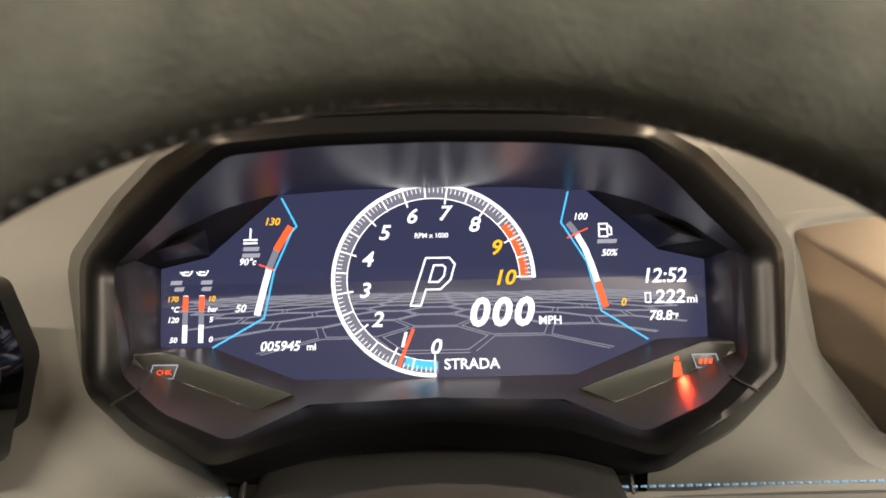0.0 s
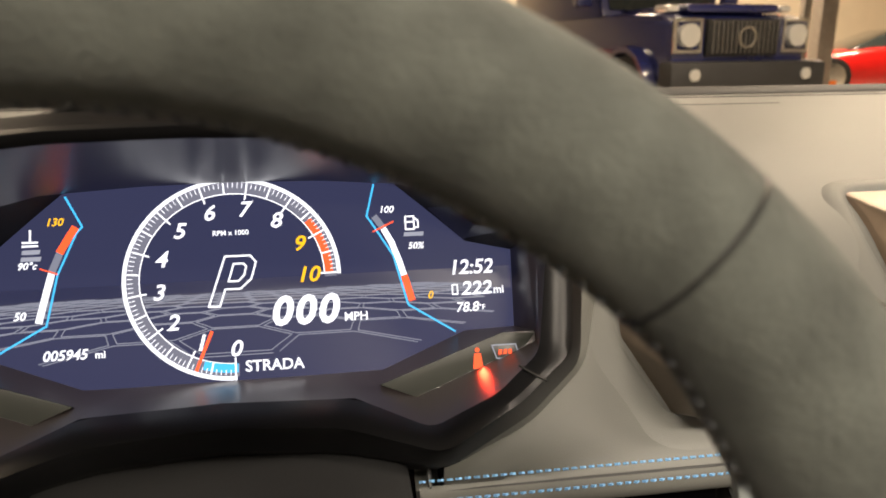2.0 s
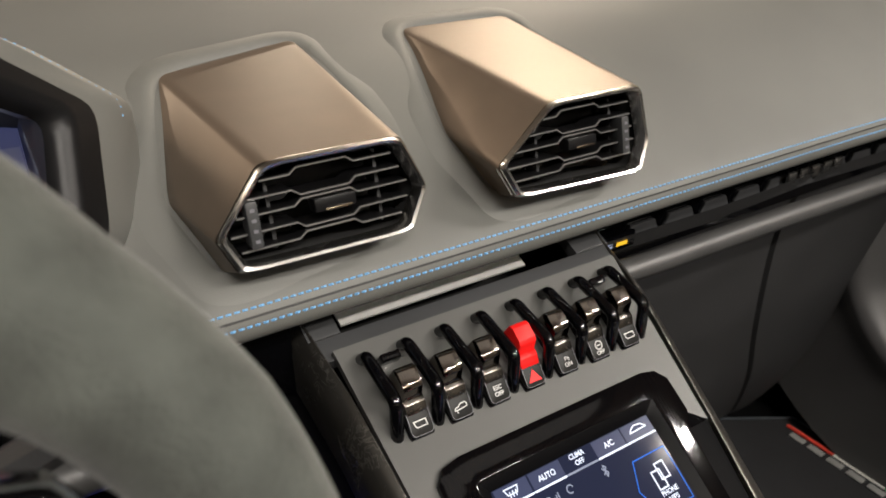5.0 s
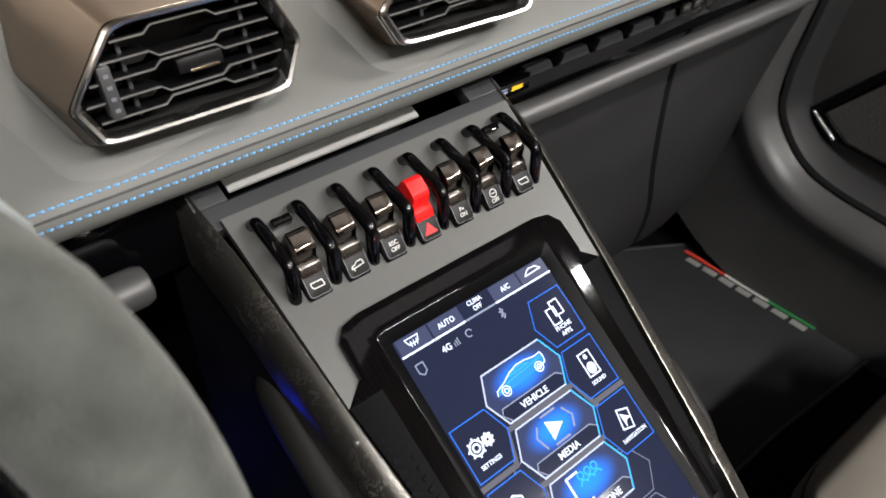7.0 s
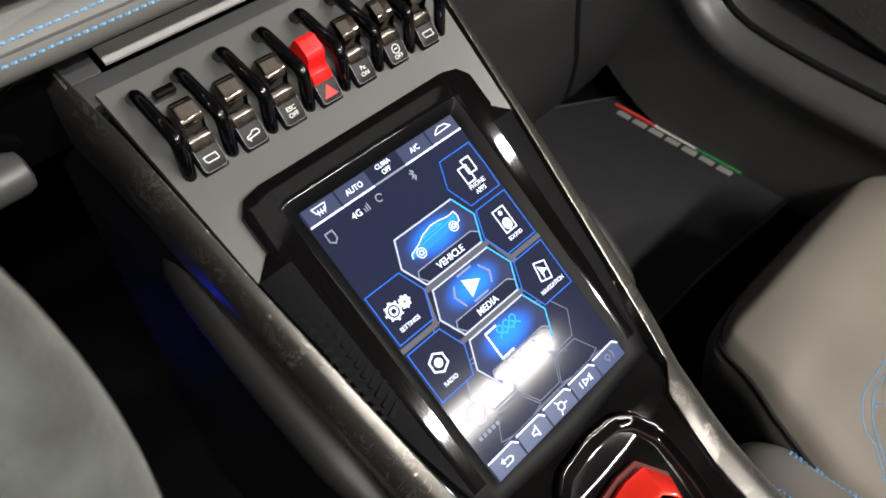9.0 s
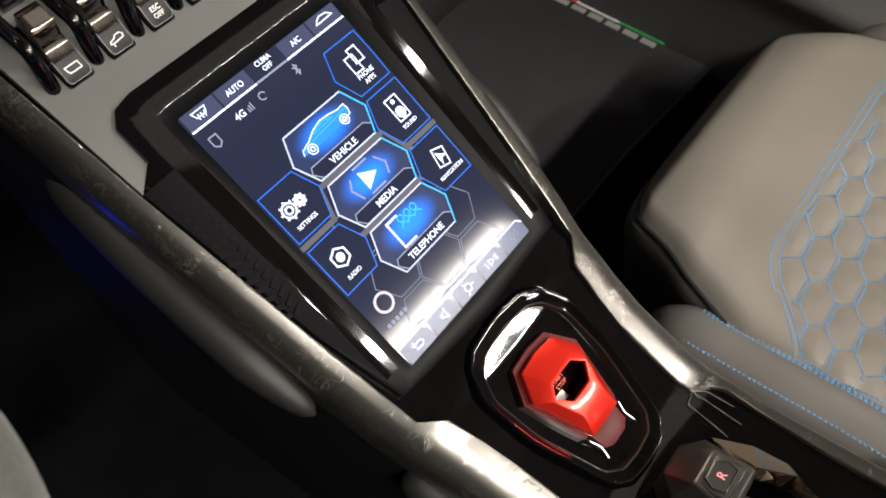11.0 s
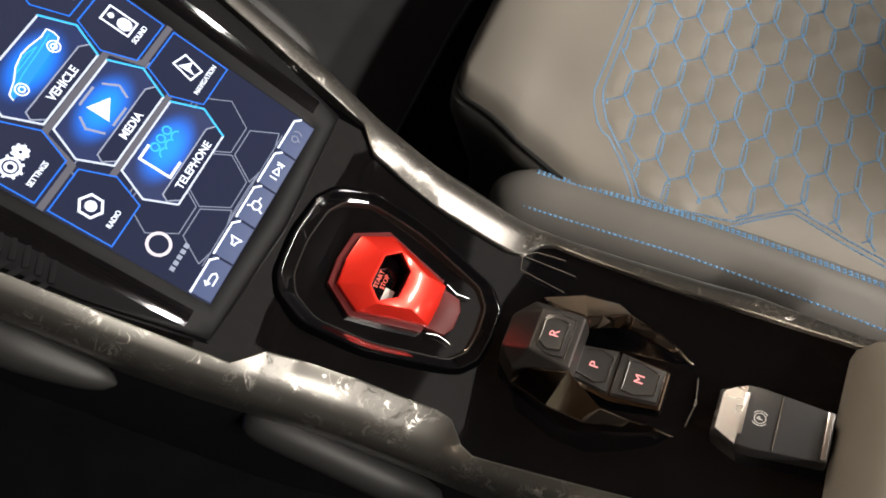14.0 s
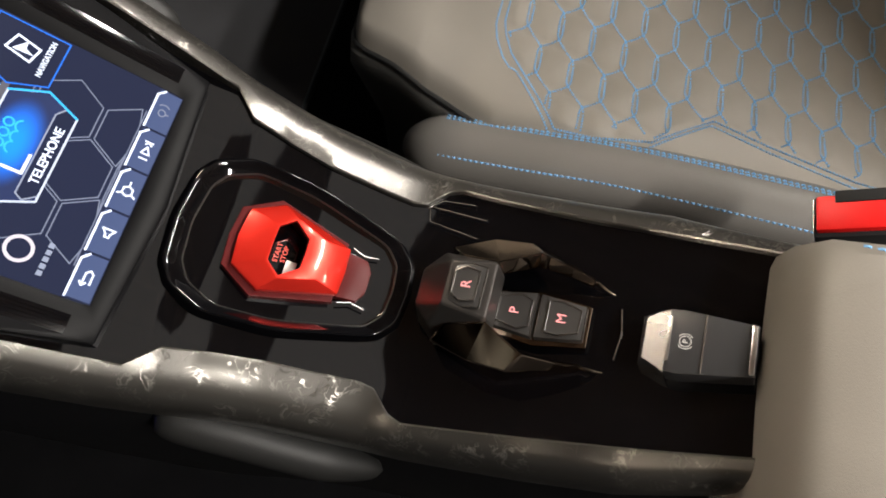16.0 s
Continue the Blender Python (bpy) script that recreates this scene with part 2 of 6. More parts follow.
def slab(cx, cy, cz, sx, sy, sz, bevel=0.0, m=None, seg=2):
    p = [(cx - sx / 2, cy - sy / 2), (cx + sx / 2, cy - sy / 2), (cx + sx / 2, cy + sy / 2), (cx - sx / 2, cy + sy / 2)]
    return prism(p, cz - sz / 2, cz + sz / 2, bevel, m, seg)


def ring(outer, inner, w0, w1, bevel=0.0, m=None):
    """A flat frame between two outlines of equal count."""
    bm = bmesh.new()
    n = len(outer)
    v = [[bm.verts.new((a, b, w)) for a, b in poly] for poly, w in ((outer, w0), (outer, w1), (inner, w1), (inner, w0))]
    for k in range(4):
        for i in range(n):
            j = (i + 1) % n
            bm.faces.new((v[k][i], v[k][j], v[(k + 1) % 4][j], v[(k + 1) % 4][i]))
    bmesh.ops.recalc_face_normals(bm, faces=bm.faces)
    bevelled(bm, bevel)
    if m:
        bm.transform(m)
    return bm


def loft(rings, closed=True, cap=(False, False), bevel=0.0):
    """Skins a row of outlines with equal counts of points."""
    bm = bmesh.new()
    rows = [[bm.verts.new(p) for p in r] for r in rings]
    n = len(rings[0])
    for a, b in zip(rows, rows[1:]):
        for i in range(n if closed else n - 1):
            j = (i + 1) % n
            bm.faces.new((a[i], a[j], b[j], b[i]))
    if cap[0]:
        bm.faces.new(rows[0][::-1])
    if cap[1]:
        bm.faces.new(rows[-1])
    bmesh.ops.recalc_face_normals(bm, faces=bm.faces)
    bevelled(bm, bevel)
    return bm


def smooth_path(pts, n=8):
    """Points along a smooth curve through pts."""
    pts = [Vector(p) for p in pts]
    out = []
    for i in range(len(pts) - 1):
        a, b = pts[max(i - 1, 0)], pts[i]
        c, d = pts[i + 1], pts[min(i + 2, len(pts) - 1)]
        for k in range(n):
            t = k / n
            out.append(0.5 * (2 * b + (c - a) * t + (2 * a - 5 * b + 4 * c - d) * t * t + (3 * b - a - 3 * c + d) * t ** 3))
    return out + [pts[-1]]


def tube(pts, radius, sides=10, flat=1.0, up=Z, closed=False):
    """A round or flattened bar along pts; radius a number or one for each point."""
    pts = [Vector(p) for p in pts]
    rings = []
    for i, p in enumerate(pts):
        d = (pts[(i + 1) % len(pts)] - pts[i - 1]) if closed or 0 < i < len(pts) - 1 else (pts[1] - pts[0] if i == 0 else pts[-1] - pts[-2])
        d.normalize()
        side = d.cross(up)
        side = side.normalized() if side.length > 1e-4 else d.cross(X).normalized()
        top = side.cross(d).normalized()
        r = radius[i] if isinstance(radius, (list, tuple)) else radius
        rings.append([p + side * (r * math.cos(2 * math.pi * k / sides)) + top * (r * flat * math.sin(2 * math.pi * k / sides)) for k in range(sides)])
    if closed:
        rings.append(rings[0])
    return loft(rings, cap=(not closed, not closed))


def stitch_mesh(lines, dash=0.0036, gap=0.0022, r=0.00055):
    """Thread: short flat dashes along polylines of (point, normal)."""
    verts, faces = [], []
    for line in lines:
        pts = [Vector(p) for p, _ in line]
        nrm = [Vector(n) for _, n in line]
        at = 0.0
        total = sum((b - a).length for a, b in zip(pts, pts[1:]))
        cum = [0.0]
        for a, b in zip(pts, pts[1:]):
            cum.append(cum[-1] + (b - a).length)

        def spot(s):
            i = max(0, min(len(pts) - 2, int(np.searchsorted(cum, s)) - 1))
            f = (s - cum[i]) / max(1e-9, cum[i + 1] - cum[i])
            return pts[i].lerp(pts[i + 1], f), nrm[i]

        s = 0.0
        while s + dash <= total + 1e-6:
            (a, n), (b, _) = spot(s), spot(s + dash)
            d = (b - a).normalized()
            side = d.cross(n).normalized() * r
            k = len(verts)
            mid = (a + b) / 2 + n * r * 0.7
            verts += [a - side - n * r, a + side - n * r, mid + side * 0.8, mid - side * 0.8, b - side - n * r, b + side - n * r]
            faces += [(k, k + 1, k + 2, k + 3), (k + 3, k + 2, k + 5, k + 4), (k, k + 3, k + 4), (k + 1, k + 5, k + 2)]
            s += dash + gap
    return mesh_of("thread", verts, faces)


def lettering(name, body, size, m, material, parent, lean=0.0, align="LEFT", wide=1.0, label="", thick=0.00008, bold=0.018):
    """Raised letters in the built-in font, as a mesh."""
    cu = bpy.data.curves.new(name, "FONT")
    cu.body, cu.size, cu.shear, cu.align_x = body, size, lean, align
    cu.extrude, cu.resolution_u, cu.offset = thick, 3, bold * size
    tmp = bpy.data.objects.new(name, cu)
    me = bpy.data.meshes.new_from_object(tmp)
    bpy.data.objects.remove(tmp)
    bpy.data.curves.remove(cu)
    me.transform(m @ Matrix.Diagonal((wide, 1, 1, 1)))
    me.materials.clear()
    return link(name, me, material, parent, label, smooth=False)


def strokes(name, lines, width, w, material, parent, closed=False, thick=0.0002):
    """Flat drawn lines in u, v at height w, joined into one mesh."""
    verts, faces = [], []
    for line in lines:
        pts = [Vector((a, b, 0)) for a, b in line]
        n = len(pts)
        if n < 2:
            continue
        for i in range(n if closed else n - 1):
            a, b = pts[i], pts[(i + 1) % n]
            d = (b - a)
            if d.length < 1e-7:
                continue
            d.normalize()
            s = Vector((-d.y, d.x, 0)) * width / 2
            e = d * width * 0.3
            k = len(verts)
            for p in (a - e - s, b + e - s, b + e + s, a - e + s):
                verts.append((p.x, p.y, w))
            faces.append((k, k + 1, k + 2, k + 3))
    return link(name, mesh_of(name, verts, faces), material, parent, smooth=False)


def patch(name, polys, w, material, parent, label=""):
    verts, faces = [], []
    for poly in polys:
        k = len(verts)
        verts += [(a, b, w) for a, b in poly]
        faces.append(tuple(range(k, k + len(poly))))
    return link(name, mesh_of(name, verts, faces), material, parent, label, smooth=False)


def arc(cx, cy, r, a0, a1, n=40, ry=None):
    ry = ry or r
    return [(cx + r * math.cos(radians(a0 + (a1 - a0) * i / n)), cy + ry * math.sin(radians(a0 + (a1 - a0) * i / n))) for i in range(n + 1)]


def mirror(half):
    """A closed outline from its right half, listed from top centre clockwise to bottom centre."""
    return half + [(-u, v) for u, v in half[::-1] if abs(u) > 1e-6]


def rounded(pts, f=0.16, n=4):
    """A closed outline with each corner eased; keeps the count even between like outlines."""
    pts = [Vector(p) for p in pts]
    out = []
    for i, p in enumerate(pts):
        a, c = p.lerp(pts[i - 1], f), p.lerp(pts[(i + 1) % len(pts)], f)
        for k in range(n + 1):
            t = k / n
            out.append(a * (1 - t) ** 2 + p * (2 * t * (1 - t)) + c * t * t)
    return out


def soft(pts, f=0.16, n=4):
    return [(p.x, p.y) for p in rounded([(a, b, 0) for a, b in pts], f, n)]


XC, XD = 0.405, 0.0345   # centre line of the console, and of the driver's instruments
# ---- showroom ----
FLOOR = mat("showroom_floor", (0.30, 0.27, 0.23), 0.35, vary=0.12, vscale=1.5, bump=0.1, scale=60)
WALL = mat("showroom_wall", (0.62, 0.55, 0.43), 0.8, vary=0.06, vscale=1.2, bump=0.2, scale=40)
POST = mat("grey_post", (0.20, 0.18, 0.16), 0.45, metal=0.6, vary=0.1)


def setting(name, centre, size, material, bevel=0.0):
    ob = part(name, slab(*centre, *size, bevel), material)
    return tagged(ob, "", "", "", "structure")


tagged(setting("floor", (1.5, 4, -0.05), (26, 26, 0.1), FLOOR), "pale polished showroom floor", "floor")
DARKCEIL = mat("dark_ceiling", (0.085, 0.063, 0.047), 0.8, vary=0.25, vscale=1.0)
ribs = [(-11.5 + 26 * i / 130, CEIL + (0.02 if i % 2 else 0.10)) for i in range(131)]
deck_rings = [[(x, y, z) for x, z in ribs for y in (yy,)] for yy in (-9.0, 17.0)]
tagged(part("ceiling", loft(deck_rings, closed=False), DARKCEIL, smooth=False), "dark brown ribbed metal showroom ceiling", "ceiling", kind="structure")
tagged(setting("wall_north", (1.5, 17.05, 2.05), (26, 0.1, 4.2), WALL), "cream painted wall behind parked cars", "wall")
tagged(setting("wall_south", (1.5, -9.05, 2.05), (26, 0.1, 4.2), WALL), "cream painted wall", "wall")
tagged(setting("wall_west", (-11.55, 4, 2.05), (0.1, 26, 4.2), WALL), "cream painted wall", "wall")
tagged(setting("wall_east", (14.55, 4, 2.05), (0.1, 26, 4.2), WALL), "cream painted wall", "wall")

# ---- dashboard ----
dash = thing("dashboard", Matrix(), "grey leather dashboard with double blue stitching and satin trim", "dashboard")
PROFILE = [(0.372, 0.686), (0.364, 0.690), (0.361, 0.697), (0.364, 0.706), (0.375, 0.716), (0.405, 0.737), (0.45, 0.766), (0.50, 0.793),
           (0.56, 0.812), (0.65, 0.829), (0.78, 0.841), (0.90, 0.845), (0.95, 0.842), (0.97, 0.80)]


def dash_point(x, i):
    y, z = PROFILE[i]
    bend = max(0.0, abs(x - XC) - 0.35) ** 2
    dip = 0.030 * math.exp(-((x - XD) / 0.125) ** 4) if 4 <= i <= 8 else 0.0
    return (x, y - 0.12 * bend, z - dip)


xs = [-0.42 + 0.02 * i for i in range(84)]
rings = []
for x in xs:
    pts = smooth_path([dash_point(x, i) for i in range(len(PROFILE))], 4)
    rings.append(pts)
VOID = 0.0875
bm = loft(rings, closed=False)
bmesh.ops.delete(bm, geom=[f for f in bm.faces if abs(f.calc_center_median().x - XD) < VOID and f.calc_center_median().z < 0.752], context="FACES")
part("leather_cover", bm, LEATHER, dash, "grey leather dashboard cover with an opening under the instruments")
front = smooth_path([(0, *PROFILE[i]) for i in range(2, 7)], 10)


def dash_line(z, out):
    """A line along the dashboard's front at height z, lifted by out, with its normal."""
    k = max(i for i in range(len(front) - 1) if front[i].z <= z)
    f = (z - front[k].z) / (front[k + 1].z - front[k].z)
    p, d = front[k].lerp(front[k + 1], f), (front[k + 1] - front[k]).normalized()
    nrm = Vector((0, -d.z, d.y))
    p = p + nrm * out
    return [[((x, p.y - 0.12 * max(0.0, abs(x - XC) - 0.35) ** 2, p.z), nrm) for x in side] for side in ([x for x in xs if x > XD + VOID - 0.004], [x for x in xs if x < XD - VOID + 0.004])]


lines = dash_line(0.7000, 0.0010) + dash_line(0.7078, 0.0010)
tagged(link("stitching", stitch_mesh(lines, 0.0030, 0.0013, 0.00058), THREAD, dash, "light blue double stitching", smooth=False), kind="stuff")
for side in dash_line(0.7040, 0.0000):
    part("seam", tube([p for p, _ in side], 0.0007, 6), PIPING, dash, "dark seam between the stitched rows")


def on_dash(x, y, out=0.0):
    top = smooth_path([(0, *p) for p in PROFILE], 6)
    return (x, y, float(np.interp(y, [p.y for p in top[18:]], [p.z for p in top[18:]])) + out)


CREASE = mat("leather_crease", (0.084, 0.084, 0.077), 0.6)
grille = rounded([Vector((x, y, 0)) for x, y in ((0.618, 0.625), (0.603, 0.552), (0.643, 0.529), (0.705, 0.522), (0.863, 0.527), (0.892, 0.548), (0.893, 0.600), (0.860, 0.655), (0.660, 0.660))], 0.3, 4)
part("speaker_outline", tube([on_dash(p.x, p.y, -0.0003) for p in grille], 0.0008, 6, closed=True), CREASE, dash, "faint outline of a speaker under the leather")
part("defroster_slot", tube([on_dash(x, 0.800, -0.0006) for x in np.linspace(0.38, 0.56, 9)], 0.0024, 8, 0.4), CAVITY, dash, "narrow dark air slot by the windscreen")
part("windscreen_groove", tube([on_dash(x, 0.868, -0.0004) for x in xs[5:-5]], 0.0030, 8, 0.4), CAVITY, dash, "dark groove along the windscreen")
# near-black sheet that stands in for the deep shade under the instruments
part("recess", loft([[(XD - VOID - 0.01, 0.366, z), (XD - VOID - 0.006, 0.50, z), (XD + VOID + 0.006, 0.50, z), (XD + VOID + 0.01, 0.366, z)] for z in (0.62, 0.735)], closed=False), CAVITY, dash, "black sheet for the shaded void under the instruments")
for s in (1, -1):
    part("recess_edge", tube([(XD + s * (VOID + 0.003), 0.3655 - 0.0003, 0.690), (XD + s * (VOID + 0.003), 0.3635, 0.7060), (XD + s * (VOID + 0.003), 0.3760, 0.7175)], 0.0010, 6), BARGREY, dash, "thin grey edge of the recess")
part("windscreen_base", loft([[(x, 0.905, 0.846), (x, 0.915, 0.853), (x, 0.965, 0.851), (x, 0.965, 0.80)] for x in xs], closed=False), MATT, dash, "black strip at the foot of the windscreen")
# ---- instrument cluster ----
MD = plane_at((XD, 0.4274, 0.7619), 67)
cluster = thing("instrument_cluster", MD, "black hooded instrument cluster with a lit digital display", "instruments")
H0 = [(0, 0.0795), (0.045, 0.0788), (0.0835, 0.0765), (0.100, 0.0620), (0.121, 0.0430), (0.1457, 0.0372), (0.1445, -0.0042), (0.1175, -0.0050), (0.0735, -0.0225), (0.050, -0.0228), (0, -0.0228)]
H1 = [(0, 0.0675, 0.122), (0.045, 0.0668, 0.121), (0.0785, 0.0645, 0.118), (0.100, 0.0575, 0.095), (0.122, 0.0480, 0.070), (0.1555, 0.0335, 0.036), (0.1455, -0.0175, 0.045), (0.122, -0.0345, 0.056), (0.0905, -0.0468, 0.062), (0.058, -0.0325, 0.050), (0, -0.0305, 0.050)]
H2 = [(0, 0.0730, 0.125), (0.045, 0.0722, 0.124), (0.0815, 0.0700, 0.121), (0.109, 0.0645, 0.097), (0.134, 0.0550, 0.071), (0.1700, 0.0385, 0.034), (0.1600, -0.0200, 0.048), (0.1325, -0.0395, 0.059), (0.0935, -0.0565, 0.077), (0.052, -0.0440, 0.069), (0, -0.0400, 0.070)]
H3 = [(0, 0.0800, 0.118), (0.045, 0.0795, 0.117), (0.086, 0.0770, 0.113), (0.116, 0.0720, 0.088), (0.144, 0.0600, 0.060), (0.1800, 0.0390, 0.020), (0.1700, -0.0240, 0.030), (0.1400, -0.0470, 0.040), (0.0960, -0.0650, 0.060), (0.050, -0.0540, 0.055), (0, -0.0500, 0.056)]
H4 = [(0, 0.092, 0.0), (0.045, 0.0915, 0.0), (0.092, 0.088, -0.005), (0.130, 0.082, -0.010), (0.160, 0.066, -0.020), (0.205, 0.036, -0.045), (0.195, -0.032, -0.030), (0.160, -0.060, -0.020), (0.100, -0.074, 0.010), (0.050, -0.070, 0.0), (0, -0.066, 0.0)]


def full(half):
    return [Vector(p if len(p) == 3 else (*p, 0.0)) for p in mirror3(half)]


def mirror3(half):
    return half + [(-p[0], *p[1:]) for p in half[::-1] if abs(p[0]) > 1e-6]


R0, R1, R2, R3, R4 = (full(h) for h in (H0, H1, H2, H3, H4))
part("display", prism(mirror(H0), -0.004, 0.0), CLUSTER, cluster, "lit dark blue digital display", smooth=False)
HA = [a.lerp(b, 0.33) for a, b in zip([Vector((*p, 0)) for p in H0], [Vector(p) for p in H1])]
HB = [a.lerp(b, 0.66) for a, b in zip([Vector((*p, 0)) for p in H0], [Vector(p) for p in H1])]
for i, p in ((2, (0.0830, 0.0690, 0.030)), (3, (0.1005, 0.0612, 0.040)), (4, (0.1250, 0.0495, 0.040)), (5, (0.1470, 0.0376, 0.030)), (6, (0.150, -0.0075, 0.020)), (7, (0.1325, -0.0075, 0.0205)), (8, (0.0705, -0.0290, 0.0205))):
    HA[i] = Vector(p)
for i, p in ((3, (0.1003, 0.0595, 0.066)), (4, (0.1235, 0.0488, 0.055)), (5, (0.1512, 0.0356, 0.033)), (6, (0.150, -0.0125, 0.022)), (7, (0.144, -0.0150, 0.0225)), (8, (0.088, -0.0362, 0.0225))):
    HB[i] = Vector(p)
RA, RB = (full([tuple(p) for p in h]) for h in (HA, HB))
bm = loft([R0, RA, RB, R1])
# upper side corners behind the ledges get a darker black for their shade
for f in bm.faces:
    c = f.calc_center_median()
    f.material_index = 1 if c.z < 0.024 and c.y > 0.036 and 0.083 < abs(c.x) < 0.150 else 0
ob = part("inner_shroud", bm, SHROUD, cluster, "semi-gloss black inner shroud, side pockets darkened as shade")
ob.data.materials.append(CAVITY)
part("hood_cover", loft([[Vector((u, v - 0.0035, 0.100)), Vector((u, v, 0.098)), Vector((u, v + 0.0010, 0.060)), Vector((u, v - 0.0035, 0.060))] for u, v in ((-0.0600, 0.0840), (-0.0480, 0.0895), (0.0, 0.0915), (0.0480, 0.0905), (0.0860, 0.0860), (0.0895, 0.0820))], cap=(True, True), bevel=0.0008), HOODRIM, cluster, "matt black cover strip on the hood")
ease = lambda pts: rounded(pts, 0.16, 3)
part("hood_rim", loft([ease(R1), ease([a.lerp(b, 0.25) + Vector((0, 0, 0.0022)) for a, b in zip(R1, R2)]), ease([a.lerp(b, 0.6) + Vector((0, 0, 0.0030)) for a, b in zip(R1, R2)]), ease([a.lerp(b, 0.92) + Vector((0, 0, 0.0010)) for a, b in zip(R1, R2)]), ease([a.lerp(b, 0.15) for a, b in zip(R2, R3)]), ease(R3)]), HOODRIM, cluster, "satin black rim")
RM = [a.lerp(b, 0.45) + Vector((0.010 if a.x > 0 else -0.010, 0.004, 0)) * (min(1, abs(a.x) / 0.1) if a.y > 0.03 else 0) for a, b in zip(R3, R4)]
cowl = part("cowl", loft([ease(R3), ease([a.lerp(b, 0.3) + Vector((0.004 if a.x > 0 else -0.004, 0.003, 0)) * (1 if a.y > 0.03 else 0) for a, b in zip(R3, RM)]), ease(RM), ease(R4)]), LEATHER, cluster, "grey leather cowl with its underside blackened as shade")
# lower middle faces go black: shade under the cowl put into the colour
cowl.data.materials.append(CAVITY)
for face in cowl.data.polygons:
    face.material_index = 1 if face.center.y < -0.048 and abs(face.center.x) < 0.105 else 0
ring_pts = ease([a.lerp(b, 0.62) + Vector((0.0012 if a.x > 0 else -0.0012, 0.0010, 0)) for a, b in zip(R3, RM)])
tagged(link("cowl_stitching", stitch_mesh([[(p + Vector((0.0006 if p.x > 0 else -0.0006, 0.0008, 0)), Vector((p.x * 3, max(p.y, 0.0) + 0.02, 0)).normalized()) for p in ring_pts if p.y > 0.03 and p.x > 0.115]], 0.0030, 0.0014, 0.0008), THREAD, cluster, "light blue stitching on the cowl", smooth=False), kind="stuff")
for s in (1, -1):
    # ledge beside the upper corner of the display
    path = [(0.084, 0.0765), (0.100, 0.0625), (0.1195, 0.0440), (0.1450, 0.0385)]
    lo = [Vector((s * u, v, 0.001)) for u, v in path]
    hi = [Vector((s * (u + 0.0015), v + 0.002, w)) for (u, v), w in zip(path, (0.006, 0.022, 0.034, 0.028))]
    hi2 = [p + Vector((s * 0.001, 0.003, 0.0)) for p in hi]
    lo2 = [p + Vector((s * 0.001, 0.004, 0.0)) for p in lo]
    part("ledge", loft([[a, b, c, d] for a, b, c, d in zip(lo, hi, hi2, lo2)], cap=(True, True), bevel=0.0006), SATIN, cluster, "glossy black ledge beside the display")
    quad = [(s * 0.1325, -0.0075), (s * 0.1500, -0.0085), (s * 0.1440, -0.0150), (s * 0.0880, -0.0362), (s * 0.0705, -0.0290)]
    part("warning_panel", prism(quad, 0.017, 0.0228, 0.0006), WARNGREY, cluster, "dark grey warning light panel")
    btn = [(s * 0.1270, -0.0135), (s * 0.1390, -0.0135), (s * 0.1400, -0.0170), (s * 0.1365, -0.0205), (s * 0.1290, -0.0200)]
    b = part("warning_window", prism(btn, 0.0225, 0.0235, 0.0003), SATIN, cluster, "small black warning lamp window")
    strokes("outline", [btn], 0.0006, 0.0237, DIM, b, closed=True)
    if s < 0:
        lettering("lamp_word", "CHK", 0.0036, Matrix.Translation((-0.1335, -0.0183, 0.0238)), REDLIGHT, b, align="CENTER", bold=0.0)
        continue
    patch("lamp_text", [[(s * 0.1335 - 0.0035 + 0.0025 * k, -0.0182), (s * 0.1335 - 0.0018 + 0.0025 * k, -0.0182), (s * 0.1335 - 0.0014 + 0.0025 * k, -0.0158), (s * 0.1335 - 0.0031 + 0.0025 * k, -0.0158)] for k in range(3)], 0.0238, REDLIGHT, b)
for s in (1, -1):
    part("rim_joint", tube([(s * 0.1335, -0.0232, 0.0515), (s * 0.1400, -0.0280, 0.0560), (s * 0.1455, -0.0310, 0.0545)], 0.0006, 6), CAVITY, cluster, "fine joint across the rim")
# seat belt lamp
bx, by = 0.1195, -0.0205
patch("belt_lamp", [[(bx + 0.0012 * math.cos(a), by + 0.0052 + 0.0012 * math.sin(a)) for a in np.linspace(0, 6.0, 12)],
                    [(bx - 0.0026, by - 0.004), (bx + 0.0026, by - 0.004), (bx + 0.0016, by + 0.0035), (bx - 0.0016, by + 0.0035)]], 0.0232, REDLIGHT, cluster, "red seat belt warning lamp")

glint = area_lamp("belt_warning_lamp", (0, 0, 0), (0.004, 0.004), 0.0035, (1.0, 0.05, 0.02))
glint.matrix_world = look(MD @ Vector((0.1205, -0.0225, 0.0260)), MD @ Vector((0.1290, -0.0330, 0.0380)))
# what the display shows
W = 0.0006
TC, TR, TRY = (-0.0005, 0.0295), 0.0530, 0.0505
tagged(strokes("tachometer_ring", [arc(*TC, TR + 0.0006, -90, -360, 90, TRY + 0.0006)], 0.0021, W, WHITE, cluster), kind="stuff")
tagged(strokes("tachometer_band", [arc(*TC, TR - 0.0036, -90, -360, 90, TRY - 0.0036)], 0.0062, W - 0.0001, BAND, cluster), kind="stuff")
tagged(strokes("tachometer_inner_ring", [arc(*TC, TR - 0.0068, -90, -360, 90, TRY - 0.0068)], 0.0006, W + 0.0001, WHITE, cluster), kind="stuff")
tagged(strokes("red_zone", [arc(*TC, TR - 0.0045, 36, 2, 20, TRY - 0.0045)], 0.0040, W + 0.0001, REDLIGHT, cluster), kind="stuff")
strokes("idle_zone", [arc(*TC, TR - 0.0045, -90, -107, 10, TRY - 0.0045)], 0.0045, W + 0.0001, CYAN, cluster)
ticks, fine = [], []
